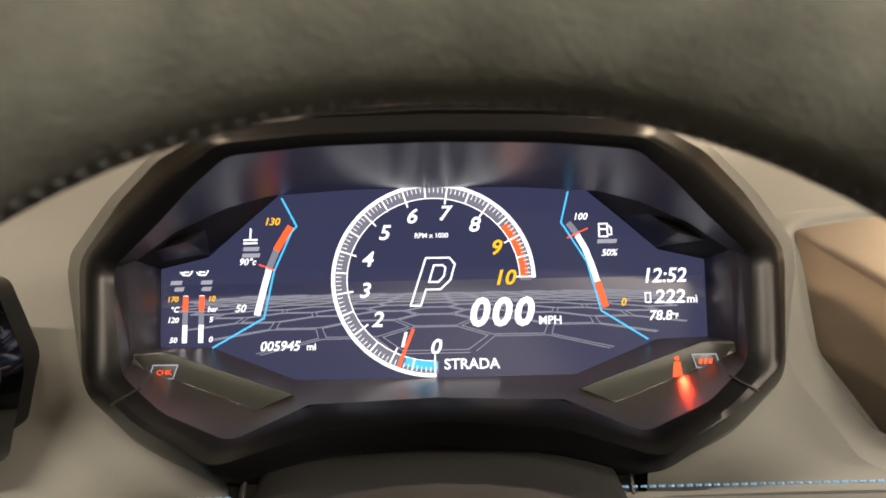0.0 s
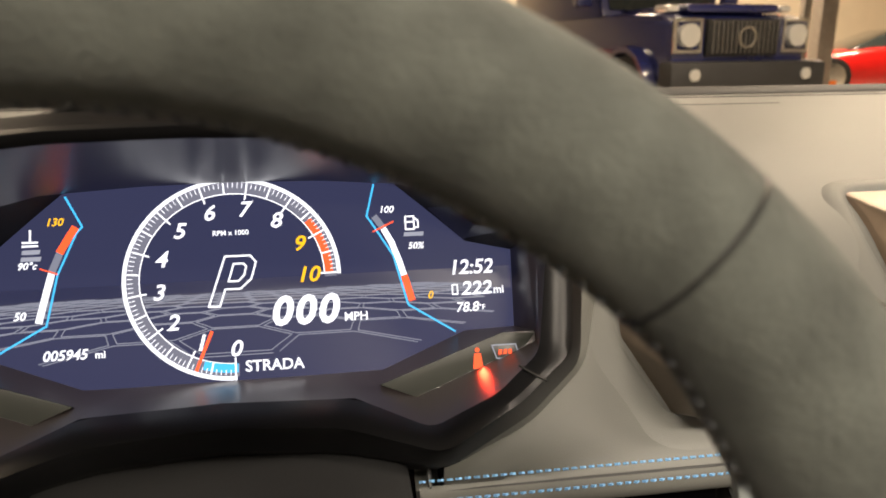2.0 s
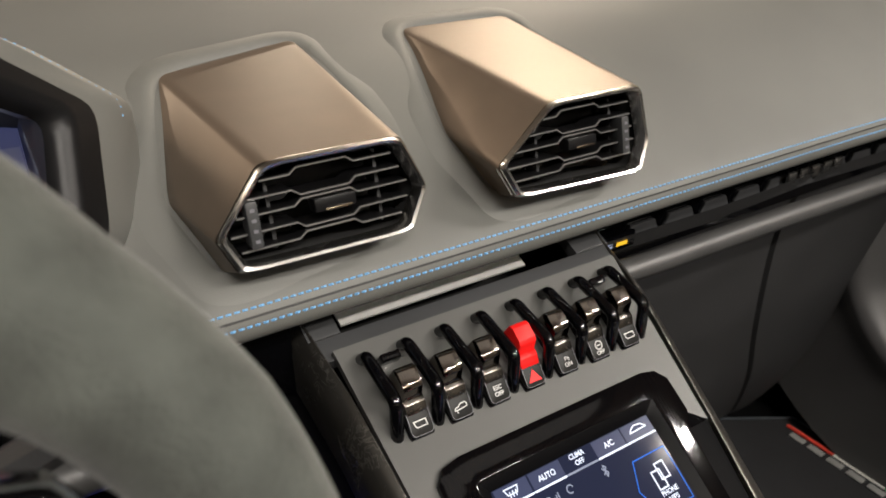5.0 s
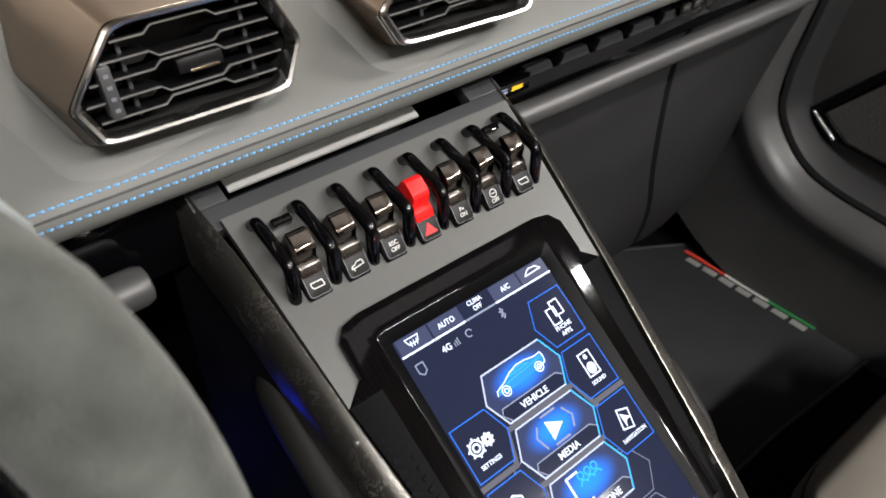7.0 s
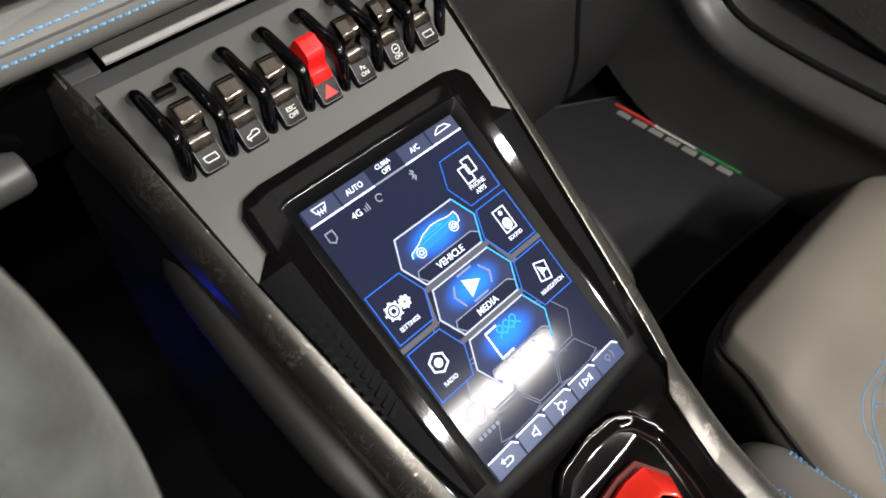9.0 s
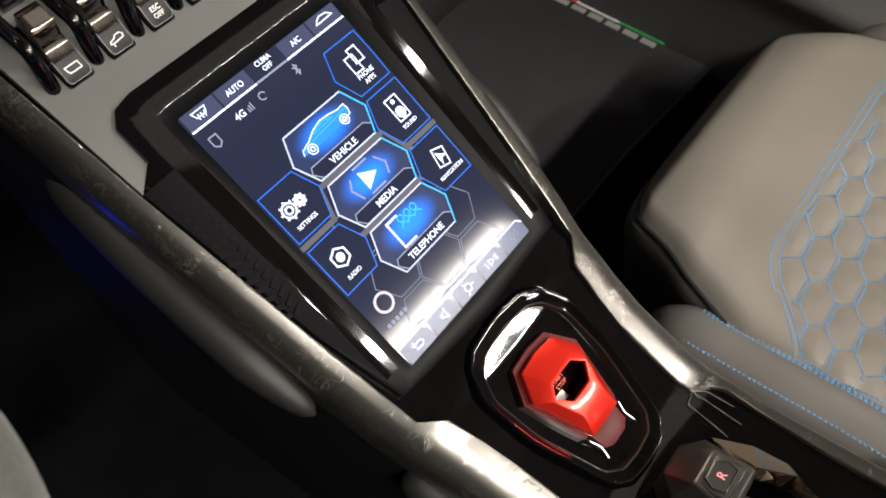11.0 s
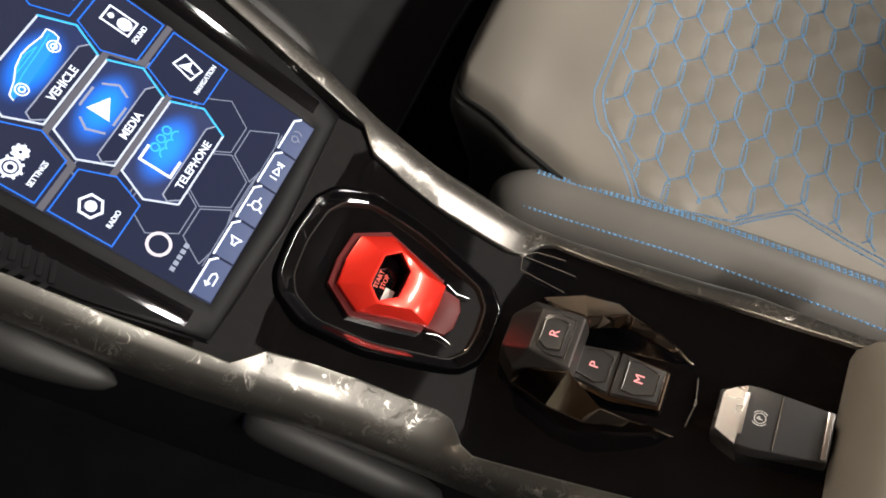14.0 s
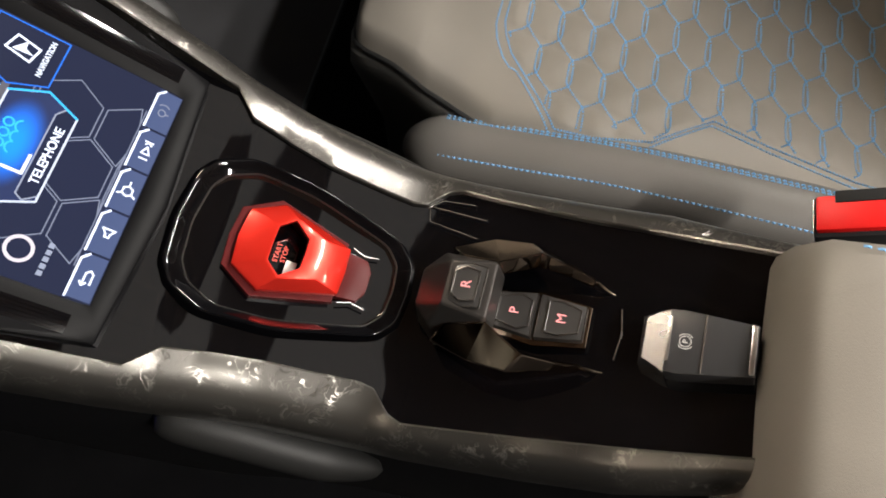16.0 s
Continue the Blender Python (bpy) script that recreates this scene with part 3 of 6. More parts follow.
for k in range(101):
    a = radians(-90 - 2.7 * k)
    r0 = 0.0095 if k % 10 == 0 else 0.0065 if k % 5 == 0 else 0.0035
    p = lambda r: (TC[0] + (TR - r) * math.cos(a), TC[1] + (TRY - r) * math.sin(a))
    (ticks if k % 5 == 0 else fine).append([p(0.001), p(r0)])
tagged(strokes("tachometer_scale", ticks, 0.0009, W + 0.0002, WHITE, cluster), kind="stuff")
tagged(strokes("fine_ticks", fine, 0.0004, W + 0.0002, WHITE, cluster), kind="stuff")
for k in range(11):
    a = radians(-90 - 27 * k)
    u, v = TC[0] + (TR - 0.0155) * math.cos(a), TC[1] + (TRY - 0.0145) * math.sin(a)
    size = 0.0112
    lettering("numeral", str(k), size, Matrix.Translation((u, v - size * 0.36, W + 0.0003)), ORANGE if k > 8 else WHITE, cluster, 0.25, "CENTER", 1.05)
a = radians(-90 - 27 * 0.80)
strokes("needle", [[(TC[0] + TR * 0.98 * math.cos(a), TC[1] + TRY * 0.98 * math.sin(a)), (TC[0] + TR * 0.58 * math.cos(a), TC[1] + TRY * 0.58 * math.sin(a))]], 0.0016, W + 0.0004, REDLIGHT, cluster)
for k in range(3):
    lettering("speed_digit", "0", 0.0205, Matrix.Translation((0.0175 + 0.0118 * k, 0.0040, W)), WHITE, cluster, 0.2, wide=1.0, bold=0.035)
lettering("speed_unit", "MPH", 0.0062, Matrix.Translation((0.0548, 0.0040, W)), WHITE, cluster)
lettering("mode", "STRADA", 0.0078, Matrix.Translation((0.0042, -0.0186, W)), WHITE, cluster)
lettering("scale_note", "RPM x 1000", 0.0037, Matrix.Translation((-0.0105, 0.0515, W)), WHITE, cluster)
pu, pv = -0.0130, 0.0150
P_OUT = [(0, 0), (0.0055, 0), (0.0083, 0.0085), (0.0160, 0.0085), (0.0215, 0.0135), (0.0240, 0.0220), (0.0212, 0.0255), (0.0085, 0.0255)]
P_IN = [(0.0100, 0.0125), (0.0150, 0.0125), (0.0180, 0.0155), (0.0190, 0.0200), (0.0175, 0.0215), (0.0128, 0.0215)]
strokes("gear_letter", [[(pu + a, pv + b) for a, b in P_OUT], [(pu + a, pv + b) for a, b in P_IN]], 0.0010, W, WHITE, cluster, closed=True)
lettering("clock", "12:52", 0.0108, Matrix.Translation((0.1110, 0.0252, W)), WHITE, cluster, 0.2)
lettering("range", "222", 0.0100, Matrix.Translation((0.1170, 0.0140, W)), WHITE, cluster, 0.2, wide=1.1)
lettering("range_unit", "mi", 0.0060, Matrix.Translation((0.1345, 0.0140, W)), WHITE, cluster)
strokes("fuel_box", [[(0.1125, 0.0145), (0.1152, 0.0145), (0.1152, 0.0195), (0.1125, 0.0195)]], 0.0008, W, WHITE, cluster, closed=True)
lettering("outside_heat", "78.8", 0.0072, Matrix.Translation((0.1135, 0.0050, W)), WHITE, cluster, 0.2)
lettering("heat_unit", "°F", 0.0040, Matrix.Translation((0.1262, 0.0056, W)), WHITE, cluster)
lettering("odometer", "005945", 0.0070, Matrix.Translation((-0.0925, -0.0072, W)), WHITE, cluster, 0.2, wide=1.0)
lettering("odometer_unit", "mi", 0.0052, Matrix.Translation((-0.0680, -0.0072, W)), WHITE, cluster)
# side gauges
for s in (-1, 1):
    edge = [(s * 0.0820, 0.0745), (s * 0.0738, 0.0590), (s * 0.0765, 0.0560), (s * 0.0855, 0.0350), (s * 0.0905, 0.0100), (s * 0.1170, -0.0050)]
    if s > 0:
        edge = [(0.0735, 0.0755), (0.0690, 0.0585), (0.0710, 0.0555), (0.0820, 0.0370), (0.0885, 0.0105), (0.1125, -0.0050)]
    strokes("blue_edge", [edge], 0.0010, W, CYAN, cluster)
bar_l = [(-0.0775, 0.0580), (-0.0800, 0.0540), (-0.0840, 0.0470), (-0.0880, 0.0370), (-0.0910, 0.0250), (-0.0940, 0.0125)]
strokes("water_bar", [bar_l], 0.0034, W, WHITE, cluster)
strokes("water_grey", [bar_l[2:4]], 0.0036, W + 0.0001, LINE, cluster)
strokes("water_red", [bar_l[:3]], 0.0038, W + 0.0002, REDLIGHT, cluster)
bar_r = [(0.0735, 0.0575), (0.0770, 0.0525), (0.0815, 0.0440), (0.0850, 0.0340), (0.0875, 0.0250), (0.0905, 0.0135)]
strokes("fuel_bar", [bar_r], 0.0032, W, WHITE, cluster)
strokes("fuel_grey", [bar_r[:2]], 0.0034, W + 0.0001, LINE, cluster)
strokes("fuel_red", [bar_r[4:]], 0.0036, W + 0.0002, REDLIGHT, cluster)
strokes("gauge_needles", [[(-0.0935, 0.0385), (-0.0855, 0.0355)], [(0.0720, 0.0500), (0.0830, 0.0550)]], 0.0007, W + 0.0003, REDLIGHT, cluster)
lettering("hot", "130", 0.0056, Matrix.Translation((-0.0915, 0.0600, W)), ORANGE, cluster, 0.25)
lettering("warm", "90°c", 0.0050, Matrix.Translation((-0.1045, 0.0385, W)), WHITE, cluster, 0.25)
lettering("cold", "50", 0.0056, Matrix.Translation((-0.1060, 0.0135, W)), WHITE, cluster, 0.25)
lettering("full_mark", "100", 0.0052, Matrix.Translation((0.0755, 0.0600, W)), WHITE, cluster, 0.25)
lettering("half_mark", "50%", 0.0050, Matrix.Translation((0.0900, 0.0400, W)), WHITE, cluster, 0.25)
lettering("empty_mark", "0", 0.0056, Matrix.Translation((0.0990, 0.0130, W)), ORANGE, cluster, 0.25)
strokes("pump_sign", [[(0.0895, 0.0505), (0.0895, 0.0575), (0.0940, 0.0575), (0.0940, 0.0505), (0.0895, 0.0505)], [(0.0895, 0.0545), (0.0940, 0.0545)], [(0.0945, 0.0565), (0.0962, 0.0550), (0.0962, 0.0515), (0.0942, 0.0515)]], 0.0009, W, WHITE, cluster)
strokes("water_sign", [[(-0.0985, 0.0520), (-0.0985, 0.0580)], [(-0.1020, 0.0520), (-0.0950, 0.0520)], [(-0.1020, 0.0502), (-0.0950, 0.0502)]], 0.0010, W, WHITE, cluster)
tagged(patch("small_words", [[(u, v), (u + n, v), (u + n + 0.0006, v + 0.0022), (u + 0.0006, v + 0.0022)] for u, v, n in
                      ((-0.1025, 0.0460, 0.0085), (-0.1030, 0.0425, 0.0095), (0.0880, 0.0468, 0.0105), (-0.1405, 0.0285, 0.0060), (-0.1245, 0.0285, 0.0060), (-0.1385, 0.0250, 0.0050), (-0.1240, 0.0250, 0.0050))], W, DIM, cluster), kind="stuff")
for u in (-0.1320, -0.1235):
    strokes("oil_bar", [[(u, -0.0015), (u, 0.0220)]], 0.0026, W, WHITE, cluster)
    strokes("oil_red", [[(u, 0.0150), (u, 0.0215)]], 0.0028, W + 0.0001, REDLIGHT, cluster)
    strokes("oil_grey", [[(u, 0.0080), (u, 0.0145)]], 0.0028, W + 0.0001, LINE, cluster)
    strokes("oil_can", [[(u - 0.0032, 0.0352), (u - 0.0016, 0.0335), (u + 0.0016, 0.0335), (u + 0.0030, 0.0358)], [(u - 0.0016, 0.0352), (u + 0.0012, 0.0352)], [(u - 0.0016, 0.0352), (u - 0.0016, 0.0335)]], 0.0008, W, WHITE, cluster)
for txt, u, v, m_ in (("170", -0.1420, 0.0195, ORANGE), ("10", -0.1205, 0.0195, ORANGE), ("°C", -0.1400, 0.0140, WHITE), ("bar", -0.1205, 0.0140, WHITE), ("120", -0.1415, 0.0085, WHITE), ("5", -0.1195, 0.0085, WHITE), ("50", -0.1400, -0.0020, WHITE), ("0", -0.1195, -0.0020, WHITE)):
    lettering("oil_mark", txt, 0.0040, Matrix.Translation((u, v, W)), m_, cluster, 0.2)
# honeycomb floor drawn in perspective on the lower half of the display
cells = []
HZ = 0.0285


def ground(gx, gy):
    d = 1.0 / (gy + 1.0)
    return (gx * d * 0.090 + 0.0, HZ - d * 0.0520)


for gi in range(-9, 10):
    for gj in range(0, 9):
        cx, cy = gi * 0.87, gj * 0.75 + (0.375 if gi % 2 else 0)
        hexa = [ground(cx + 0.50 * math.cos(radians(60 * k)) * 1.08, cy + 0.40 * math.sin(radians(60 * k))) for k in range(7)]
        for a, b in zip(hexa, hexa[1:]):
            if all(-0.142 < p[0] < 0.141 and p[1] > -0.0035 - 0.4 * max(0, 0.118 - abs(p[0])) and p[1] > -0.0215 for p in (a, b)):
                cells.append([a, b])
tagged(strokes("floor_grid", cells, 0.00055, W - 0.0004, LINE, cluster), kind="stuff")
patch("floor_shade", [[(-0.1445, HZ), (0.1445, HZ), (0.1445, HZ - 0.012), (-0.1445, HZ - 0.012)]], W - 0.0005, mat("shade_glass", (0.003, 0.003, 0.005), 0.3, emit=(0.035, 0.04, 0.10), power=0.6), cluster)
# ---- centre console ----
KEYS_Y = [0.45, 0.40, 0.34, 0.26, 0.20, 0.157, 0.124, 0.104, 0.092, 0.07, 0.046, 0.0, -0.008, -0.018, -0.026, -0.09, -0.14, -0.19, -0.30]
KEYS_Z = [0.690, 0.672, 0.6485, 0.5957, 0.5562, 0.5279, 0.506, 0.4915, 0.4862, 0.4768, 0.4658, 0.452, 0.4505, 0.4493, 0.4503, 0.465, 0.4825, 0.502, 0.545]
INNER = [0.118, 0.113, 0.107, 0.0990, 0.0915, 0.0860, 0.0815, 0.0785, 0.0650, 0.0600, 0.0560, 0.0520, 0.0535, 0.0640, 0.0670, 0.0600, 0.0545, 0.0480, 0.040]
OUTER = [0.124, 0.1190, 0.1150, 0.1095, 0.1050, 0.1010, 0.0960, 0.0920, 0.0900, 0.0860, 0.0830, 0.0795, 0.0792, 0.0790, 0.0788, 0.0745, 0.0700, 0.0590, 0.050]


def at_y(y, values):
    return float(np.interp(y, KEYS_Y[::-1], values[::-1]))


def deck(y):
    """Height of the deck, eased where its slope changes."""
    reach = 0.008 + 0.016 * min(1.0, max(0.0, (0.06 - y) / 0.03))
    return sum(at_y(y + d * reach, KEYS_Z) * w for d, w in ((-1, 0.08), (-0.75, 0.10), (-0.5, 0.12), (-0.25, 0.13), (0, 0.14), (0.25, 0.13), (0.5, 0.12), (0.75, 0.10), (1, 0.08)))


console = thing("centre_console", Matrix(), "black centre console with forged carbon side trims", "centre console")
ys = sorted({round(v, 4) for v in KEYS_Y} | {round(-0.30 + 0.0125 * i, 4) for i in range(60)})
ys = [y for y in ys if -0.30 <= y <= 0.2598]
rings = []
for y in ys:
    h = at_y(y, INNER) + 0.002
    dip = 0.004 if y < 0.1 else 0.0
    top = deck(y) if y < 0.092 else min(deck(y), 0.470 + 0.374 * (y - 0.049)) if y < 0.128 else deck(y) - 0.010
    rings.append([(XC + h * f, y, top - dip * (1 - f * f)) for f in (-1, -0.85, -0.6, -0.3, 0, 0.3, 0.6, 0.85, 1)])
part("black_deck", loft(rings, closed=False), PIANO, console, "glossy piano black console deck")
ys = sorted({round(v, 4) for v in KEYS_Y} | {round(-0.30 + 0.01 * i, 4) for i in range(74)})
ys = [y for y in ys if y <= 0.425]
for s in (1, -1):
    rings = []
    for y in ys:
        a, b, z = at_y(y, INNER), at_y(y, OUTER), deck(y)
        rings.append([(XC + s * a, y, z - 0.012), (XC + s * (a + 0.0004), y, z + 0.0034), (XC + s * (a + 0.0014), y, z + 0.0040), (XC + s * (a + 0.45 * (b - a)), y, z + 0.0024), (XC + s * (a + 0.72 * (b - a)), y, z + 0.0002),
                      (XC + s * (a + 0.90 * (b - a)), y, z - 0.0034), (XC + s * (b + 0.0012), y, z - 0.0080), (XC + s * (b + 0.003), y, z - 0.016), (XC + s * (b + 0.003), y, z - 0.042), (XC + s * (b - 0.004), y, z - 0.046)])
    part("side_trim", loft(rings, closed=False), FORGED, console, "forged carbon side trim")
    rings = [[(XC + s * (at_y(y, OUTER) - 0.002), y, deck(y) - 0.040), (XC + s * (at_y(y, OUTER) + 0.004), y, deck(y) - 0.06), (XC + s * (at_y(y, OUTER) + 0.012), y, 0.30), (XC + s * (at_y(y, OUTER) + 0.012), y, 0.12)] for y in ys]
    part("side_wall", loft(rings, closed=False), FLANK, console, "matt black console flank")
# long rounded knee pads on the driver's flank
for pts in ([(0.293, 0.335, 0.575), (0.291, 0.27, 0.545), (0.291, 0.20, 0.517), (0.294, 0.152, 0.494)], [(0.312, 0.105, 0.438), (0.313, 0.065, 0.424), (0.314, 0.020, 0.403), (0.317, -0.016, 0.386)]):
    path = smooth_path(pts, 8)
    n = len(path)
    rad = [0.013 * math.sqrt(max(0.03, 1 - (2 * (i / (n - 1)) - 1) ** 8)) * (1 - 0.55 * max(0, i / (n - 1) - 0.7) / 0.3) for i in range(n)]
    part("knee_pad", tube(path, rad, 14, 1.0), KNEE, console, "soft dark grey knee pad")
    part("knee_pad", tube([(2 * XC - p.x, p.y, p.z) for p in path], rad, 14, 1.0), KNEE, console, "soft dark grey knee pad")
# fine silver lines of a lid let into the deck beside the selector; the third stands in for its edge highlight
for line in ([(0.4599, -0.0094), (0.4655, -0.0165), (0.4662, -0.0346)], [(0.4599, -0.0094), (0.4578, -0.0434)], [(0.4599, -0.0094), (0.4508, -0.0115), (0.4459, -0.0403)]):
    part("lid_line", tube([(x, y, deck(y) + 0.0002) for x, y in line], 0.0004, 6), SILVER, console, "fine silver line along a lid in the deck")
MS = plane_at((XC, 0.2, 0.5562), 33.4)
for s in (1, -1):
    half = [(0.0, 0.116), (s * 0.068, 0.116), (s * 0.079, 0.1135), (s * 0.0852, 0.106), (s * 0.0855, 0.084), (s * 0.0980, 0.0735), (s * 0.1060, 0.1975), (0.0, 0.1975)]
    part("grey_panel", prism(half, -0.004, 0.0012, 0.0, MS), GREYPANEL, console, "satin grey switch panel", smooth=False)
# upper panel with its slot
MU = plane_at((XC, 0.365, 0.6585), 25)
strip = lambda u0, u1, v0, v1: [(u0, v0), (u1, v0), (u1, v1), (u0, v1)]
for p in (strip(-0.1115, 0.1115, -0.0006, 0.0150), strip(-0.115, -0.0945, 0.0153, 0.0600), strip(0.0860, 0.115, 0.0153, 0.0600)):
    part("upper_panel", prism(p, -0.008, 0.0014, 0.0006, MU), DARKPANEL, console, "dark grey slotted panel")
part("slot", prism(strip(-0.10, 0.10, 0.002, 0.080), -0.065, -0.060, 0, MU), CAVITY, console, "deep black slot")
part("slot_plate", prism(strip(-0.0845, 0.0600, 0.0320, 0.0440), -0.0218, -0.020, 0.0, MU), PLATE, console, "brushed silver plate inside the slot")

# ---- touch screen ----
screen = thing("touch_screen", MS, "upright touch screen in a glossy black frame showing a blue menu", "screen")
frame_half = [(0, 0.116), (0.068, 0.116), (0.079, 0.1135), (0.0850, 0.106), (0.0850, 0.084), (0.0780, 0.0735), (0.0740, -0.085), (0.0690, -0.098), (0, -0.102)]
rec_half = [(0, 0.1000), (0.0600, 0.1000), (0.0652, 0.0990), (0.0660, 0.0950), (0.0660, 0.084), (0.0660, 0.0735), (0.0648, -0.085), (0.0640, -0.0945), (0, -0.0960)]
scr_half = [(0, 0.0925), (0.0560, 0.0925), (0.0582, 0.0922), (0.0585, 0.0900), (0.0585, 0.084), (0.0585, 0.0735), (0.0585, -0.085), (0.0580, -0.0905), (0, -0.0905)]
low_half = [(0, 0.116), (0.068, 0.116), (0.079, 0.1135), (0.0850, 0.106), (0.0855, 0.084), (0.0975, 0.0735), (0.0850, -0.040), (0.0740, -0.099), (0, -0.1045)]
E3 = lambda half, w: [Vector((u, v, w)) for u, v in mirror(half)]
sunk = lambda half, w: [Vector((u, v, w - 0.0034 * min(1.0, max(0.0, (-0.03 - v) / 0.055)))) for u, v in mirror(half)]
RIB = mat("rib_black", (0.004, 0.004, 0.0045), 0.75, spec=0.08)
frame_ob = part("frame", loft([E3(low_half, -0.016), E3(low_half, 0.0010), sunk(frame_half, 0.0050), sunk(rec_half, 0.0052), E3(scr_half, 0.0012), E3(scr_half, -0.002)], bevel=0.0004), PIANO, screen, "glossy piano black frame with matt flanks")
frame_ob.data.materials.append(RIB)
frame_ob.data.materials.append(mat("frame_lip_black", (0.002, 0.002, 0.0024), 0.40, vary=0.1, vscale=20, spec=0.07))
for face in frame_ob.data.polygons:
    face.material_index = 1 if abs(face.center.x) > 0.0765 and face.center.y < 0.0755 and face.center.z < 0.0046 else 2 if face.center.y < -0.03 or (abs(face.center.x) < 0.0655 and face.center.y < 0.0990) else 0
part("glass", prism(mirror(scr_half), -0.003, 0.0010), SCREEN, screen, "dark glass with a lit menu", smooth=False)
S = 0.0016
TILE_LINE = glow("tile_line_light", (0.80, 0.82, 0.92), 0.8)
LANE = glow("lane_grey_light", (0.20, 0.18, 0.20), 0.55)
TAB_GLASS = mat("tab_glass", (0.005, 0.005, 0.01), 0.2, emit=(0.10, 0.11, 0.19), power=0.55, spec=0.12)
FOOT_GLASS = mat("foot_glass", (0.005, 0.005, 0.01), 0.2, emit=(0.11, 0.15, 0.30), power=0.5, spec=0.12)
# ribbed grip beside the frame: two columns of slanting ribs
for i in range(15):
    f = i / 14
    for u0, turn in ((-0.0760 - 0.0045 * f, 24), (-0.0868 - 0.0010 * f, -24)):
        w0 = 0.0044 - 0.0034 * min(1, max(0, (abs(u0) - 0.077) / 0.017))
        part("rib", slab(0, 0, 0, 0.0112, 0.0034, 0.0022, 0.0009, Matrix.Translation((u0, 0.0685 - 0.0064 * i, w0 - 0.0015)) @ Matrix.Rotation(radians(turn), 4, "Z")), RIB, screen, "small black grip rib")


def hexagon(cx, cy, a, b, c):
    """Wide hexagon with flat top and bottom: a half the flat, b half the width, c half the height."""
    return [(cx - a, cy + c), (cx + a, cy + c), (cx + b, cy), (cx + a, cy - c), (cx - a, cy - c), (cx - b, cy)]


for k, (cx, cy, word) in enumerate(((0.0, 0.0350, "VEHICLE"), (0.0005, -0.0005, "MEDIA"), (0.0005, -0.0355, "TELEPHONE"))):
    hx = hexagon(cx, cy, 0.0225, 0.0295, 0.0155)
    tile = patch("menu_tile", [hx], S, TILE, screen, "blue lit menu tile")
    strokes("tile_edge", [hx], 0.0010, S + 0.0003, TILE_LINE, tile, closed=True)
    strokes("tile_edge_blue", [[hx[1], hx[2], hx[3]]], 0.0010, S + 0.0004, CYAN, tile)
    patch("tile_foot", [[(cx - 0.0205, cy - 0.0150), (cx + 0.0220, cy - 0.0150), (cx + 0.0250, cy - 0.0095), (cx + 0.0205, cy - 0.0070), (cx - 0.0220, cy - 0.0070), (cx - 0.0245, cy - 0.0105)]], S + 0.0002, SCREEN, tile)
    strokes("foot_edge", [[(cx - 0.0200, cy - 0.0150), (cx - 0.0240, cy - 0.0100), (cx - 0.0220, cy - 0.0065), (cx + 0.0205, cy - 0.0065), (cx + 0.0245, cy - 0.0095)]], 0.0007, S + 0.0003, DIM, tile)
    lettering("tile_word", word, 0.0058, Matrix.Translation((cx, cy - 0.0130, S + 0.0004)), WHITE, tile, align="CENTER", wide=0.95)
    if k == 0:
        body = [(-0.0200, -0.0020), (-0.0190, 0.0005), (-0.0120, 0.0024), (-0.0060, 0.0052), (0.0010, 0.0066), (0.0070, 0.0060), (0.0140, 0.0044), (0.0190, 0.0046), (0.0196, 0.0016), (0.0188, -0.0018), (0.0110, -0.0030), (-0.0120, -0.0034)]
        place = lambda pts: [(cx + a, cy + 0.0035 + b + 0.04 * a) for a, b in pts]
        patch("car_body", [place(body)], S + 0.0003, CARBLUE, tile)
        strokes("car_outline", [place(body[:11])], 0.0007, S + 0.0004, WHITE, tile)
        strokes("car_lines", [place([(-0.0080, 0.0034), (-0.0035, 0.0050), (0.0030, 0.0052), (0.0085, 0.0034), (-0.0080, 0.0034)]), place([(-0.0175, 0.0000), (-0.0060, 0.0012), (0.0080, 0.0016), (0.0175, 0.0024)])], 0.0005, S + 0.0004, CYAN, tile)
        for wx in (-0.0135, 0.0135):
            strokes("wheel_sign", [arc(cx + wx, cy + 0.0012 + 0.04 * wx, 0.0029, 0, 360, 16), arc(cx + wx, cy + 0.0012 + 0.04 * wx, 0.0014, 0, 360, 10)], 0.0007, S + 0.0005, WHITE, tile)
    elif k == 1:
        patch("play_sign", [[(cx - 0.0045, cy - 0.0020), (cx + 0.0065, cy + 0.0040), (cx - 0.0045, cy + 0.0100)]], S + 0.0004, WHITE, tile)
        strokes("bracket_sign", [[(cx - 0.0105, cy + 0.0095), (cx - 0.0140, cy + 0.0045), (cx - 0.0110, cy - 0.0035)], [(cx + 0.0105, cy + 0.0105), (cx + 0.0145, cy + 0.0040), (cx + 0.0115, cy - 0.0020)], [(cx - 0.0050, cy + 0.0130), (cx + 0.0060, cy + 0.0130)], [(cx - 0.0050, cy - 0.0045), (cx + 0.0060, cy - 0.0045)]], 0.0012, S + 0.0004, DIM, tile)
    else:
        strokes("phone_sign", [[(cx - 0.0125, cy - 0.0050), (cx - 0.0125, cy + 0.0120), (cx - 0.0040, cy + 0.0120)], [(cx - 0.0125, cy - 0.0050), (cx - 0.0030, cy - 0.0050)]], 0.0014, S + 0.0004, WHITE, tile)
        strokes("round_marks", [arc(cx + d, cy + 0.0090, 0.0021, 0, 360, 12) for d in (-0.0030, 0.0025, 0.0080)] + [arc(cx + d, cy + 0.0030, 0.0030, 20, 160, 8) for d in (-0.0030, 0.0025, 0.0080)], 0.0009, S + 0.0004, CYAN, tile)
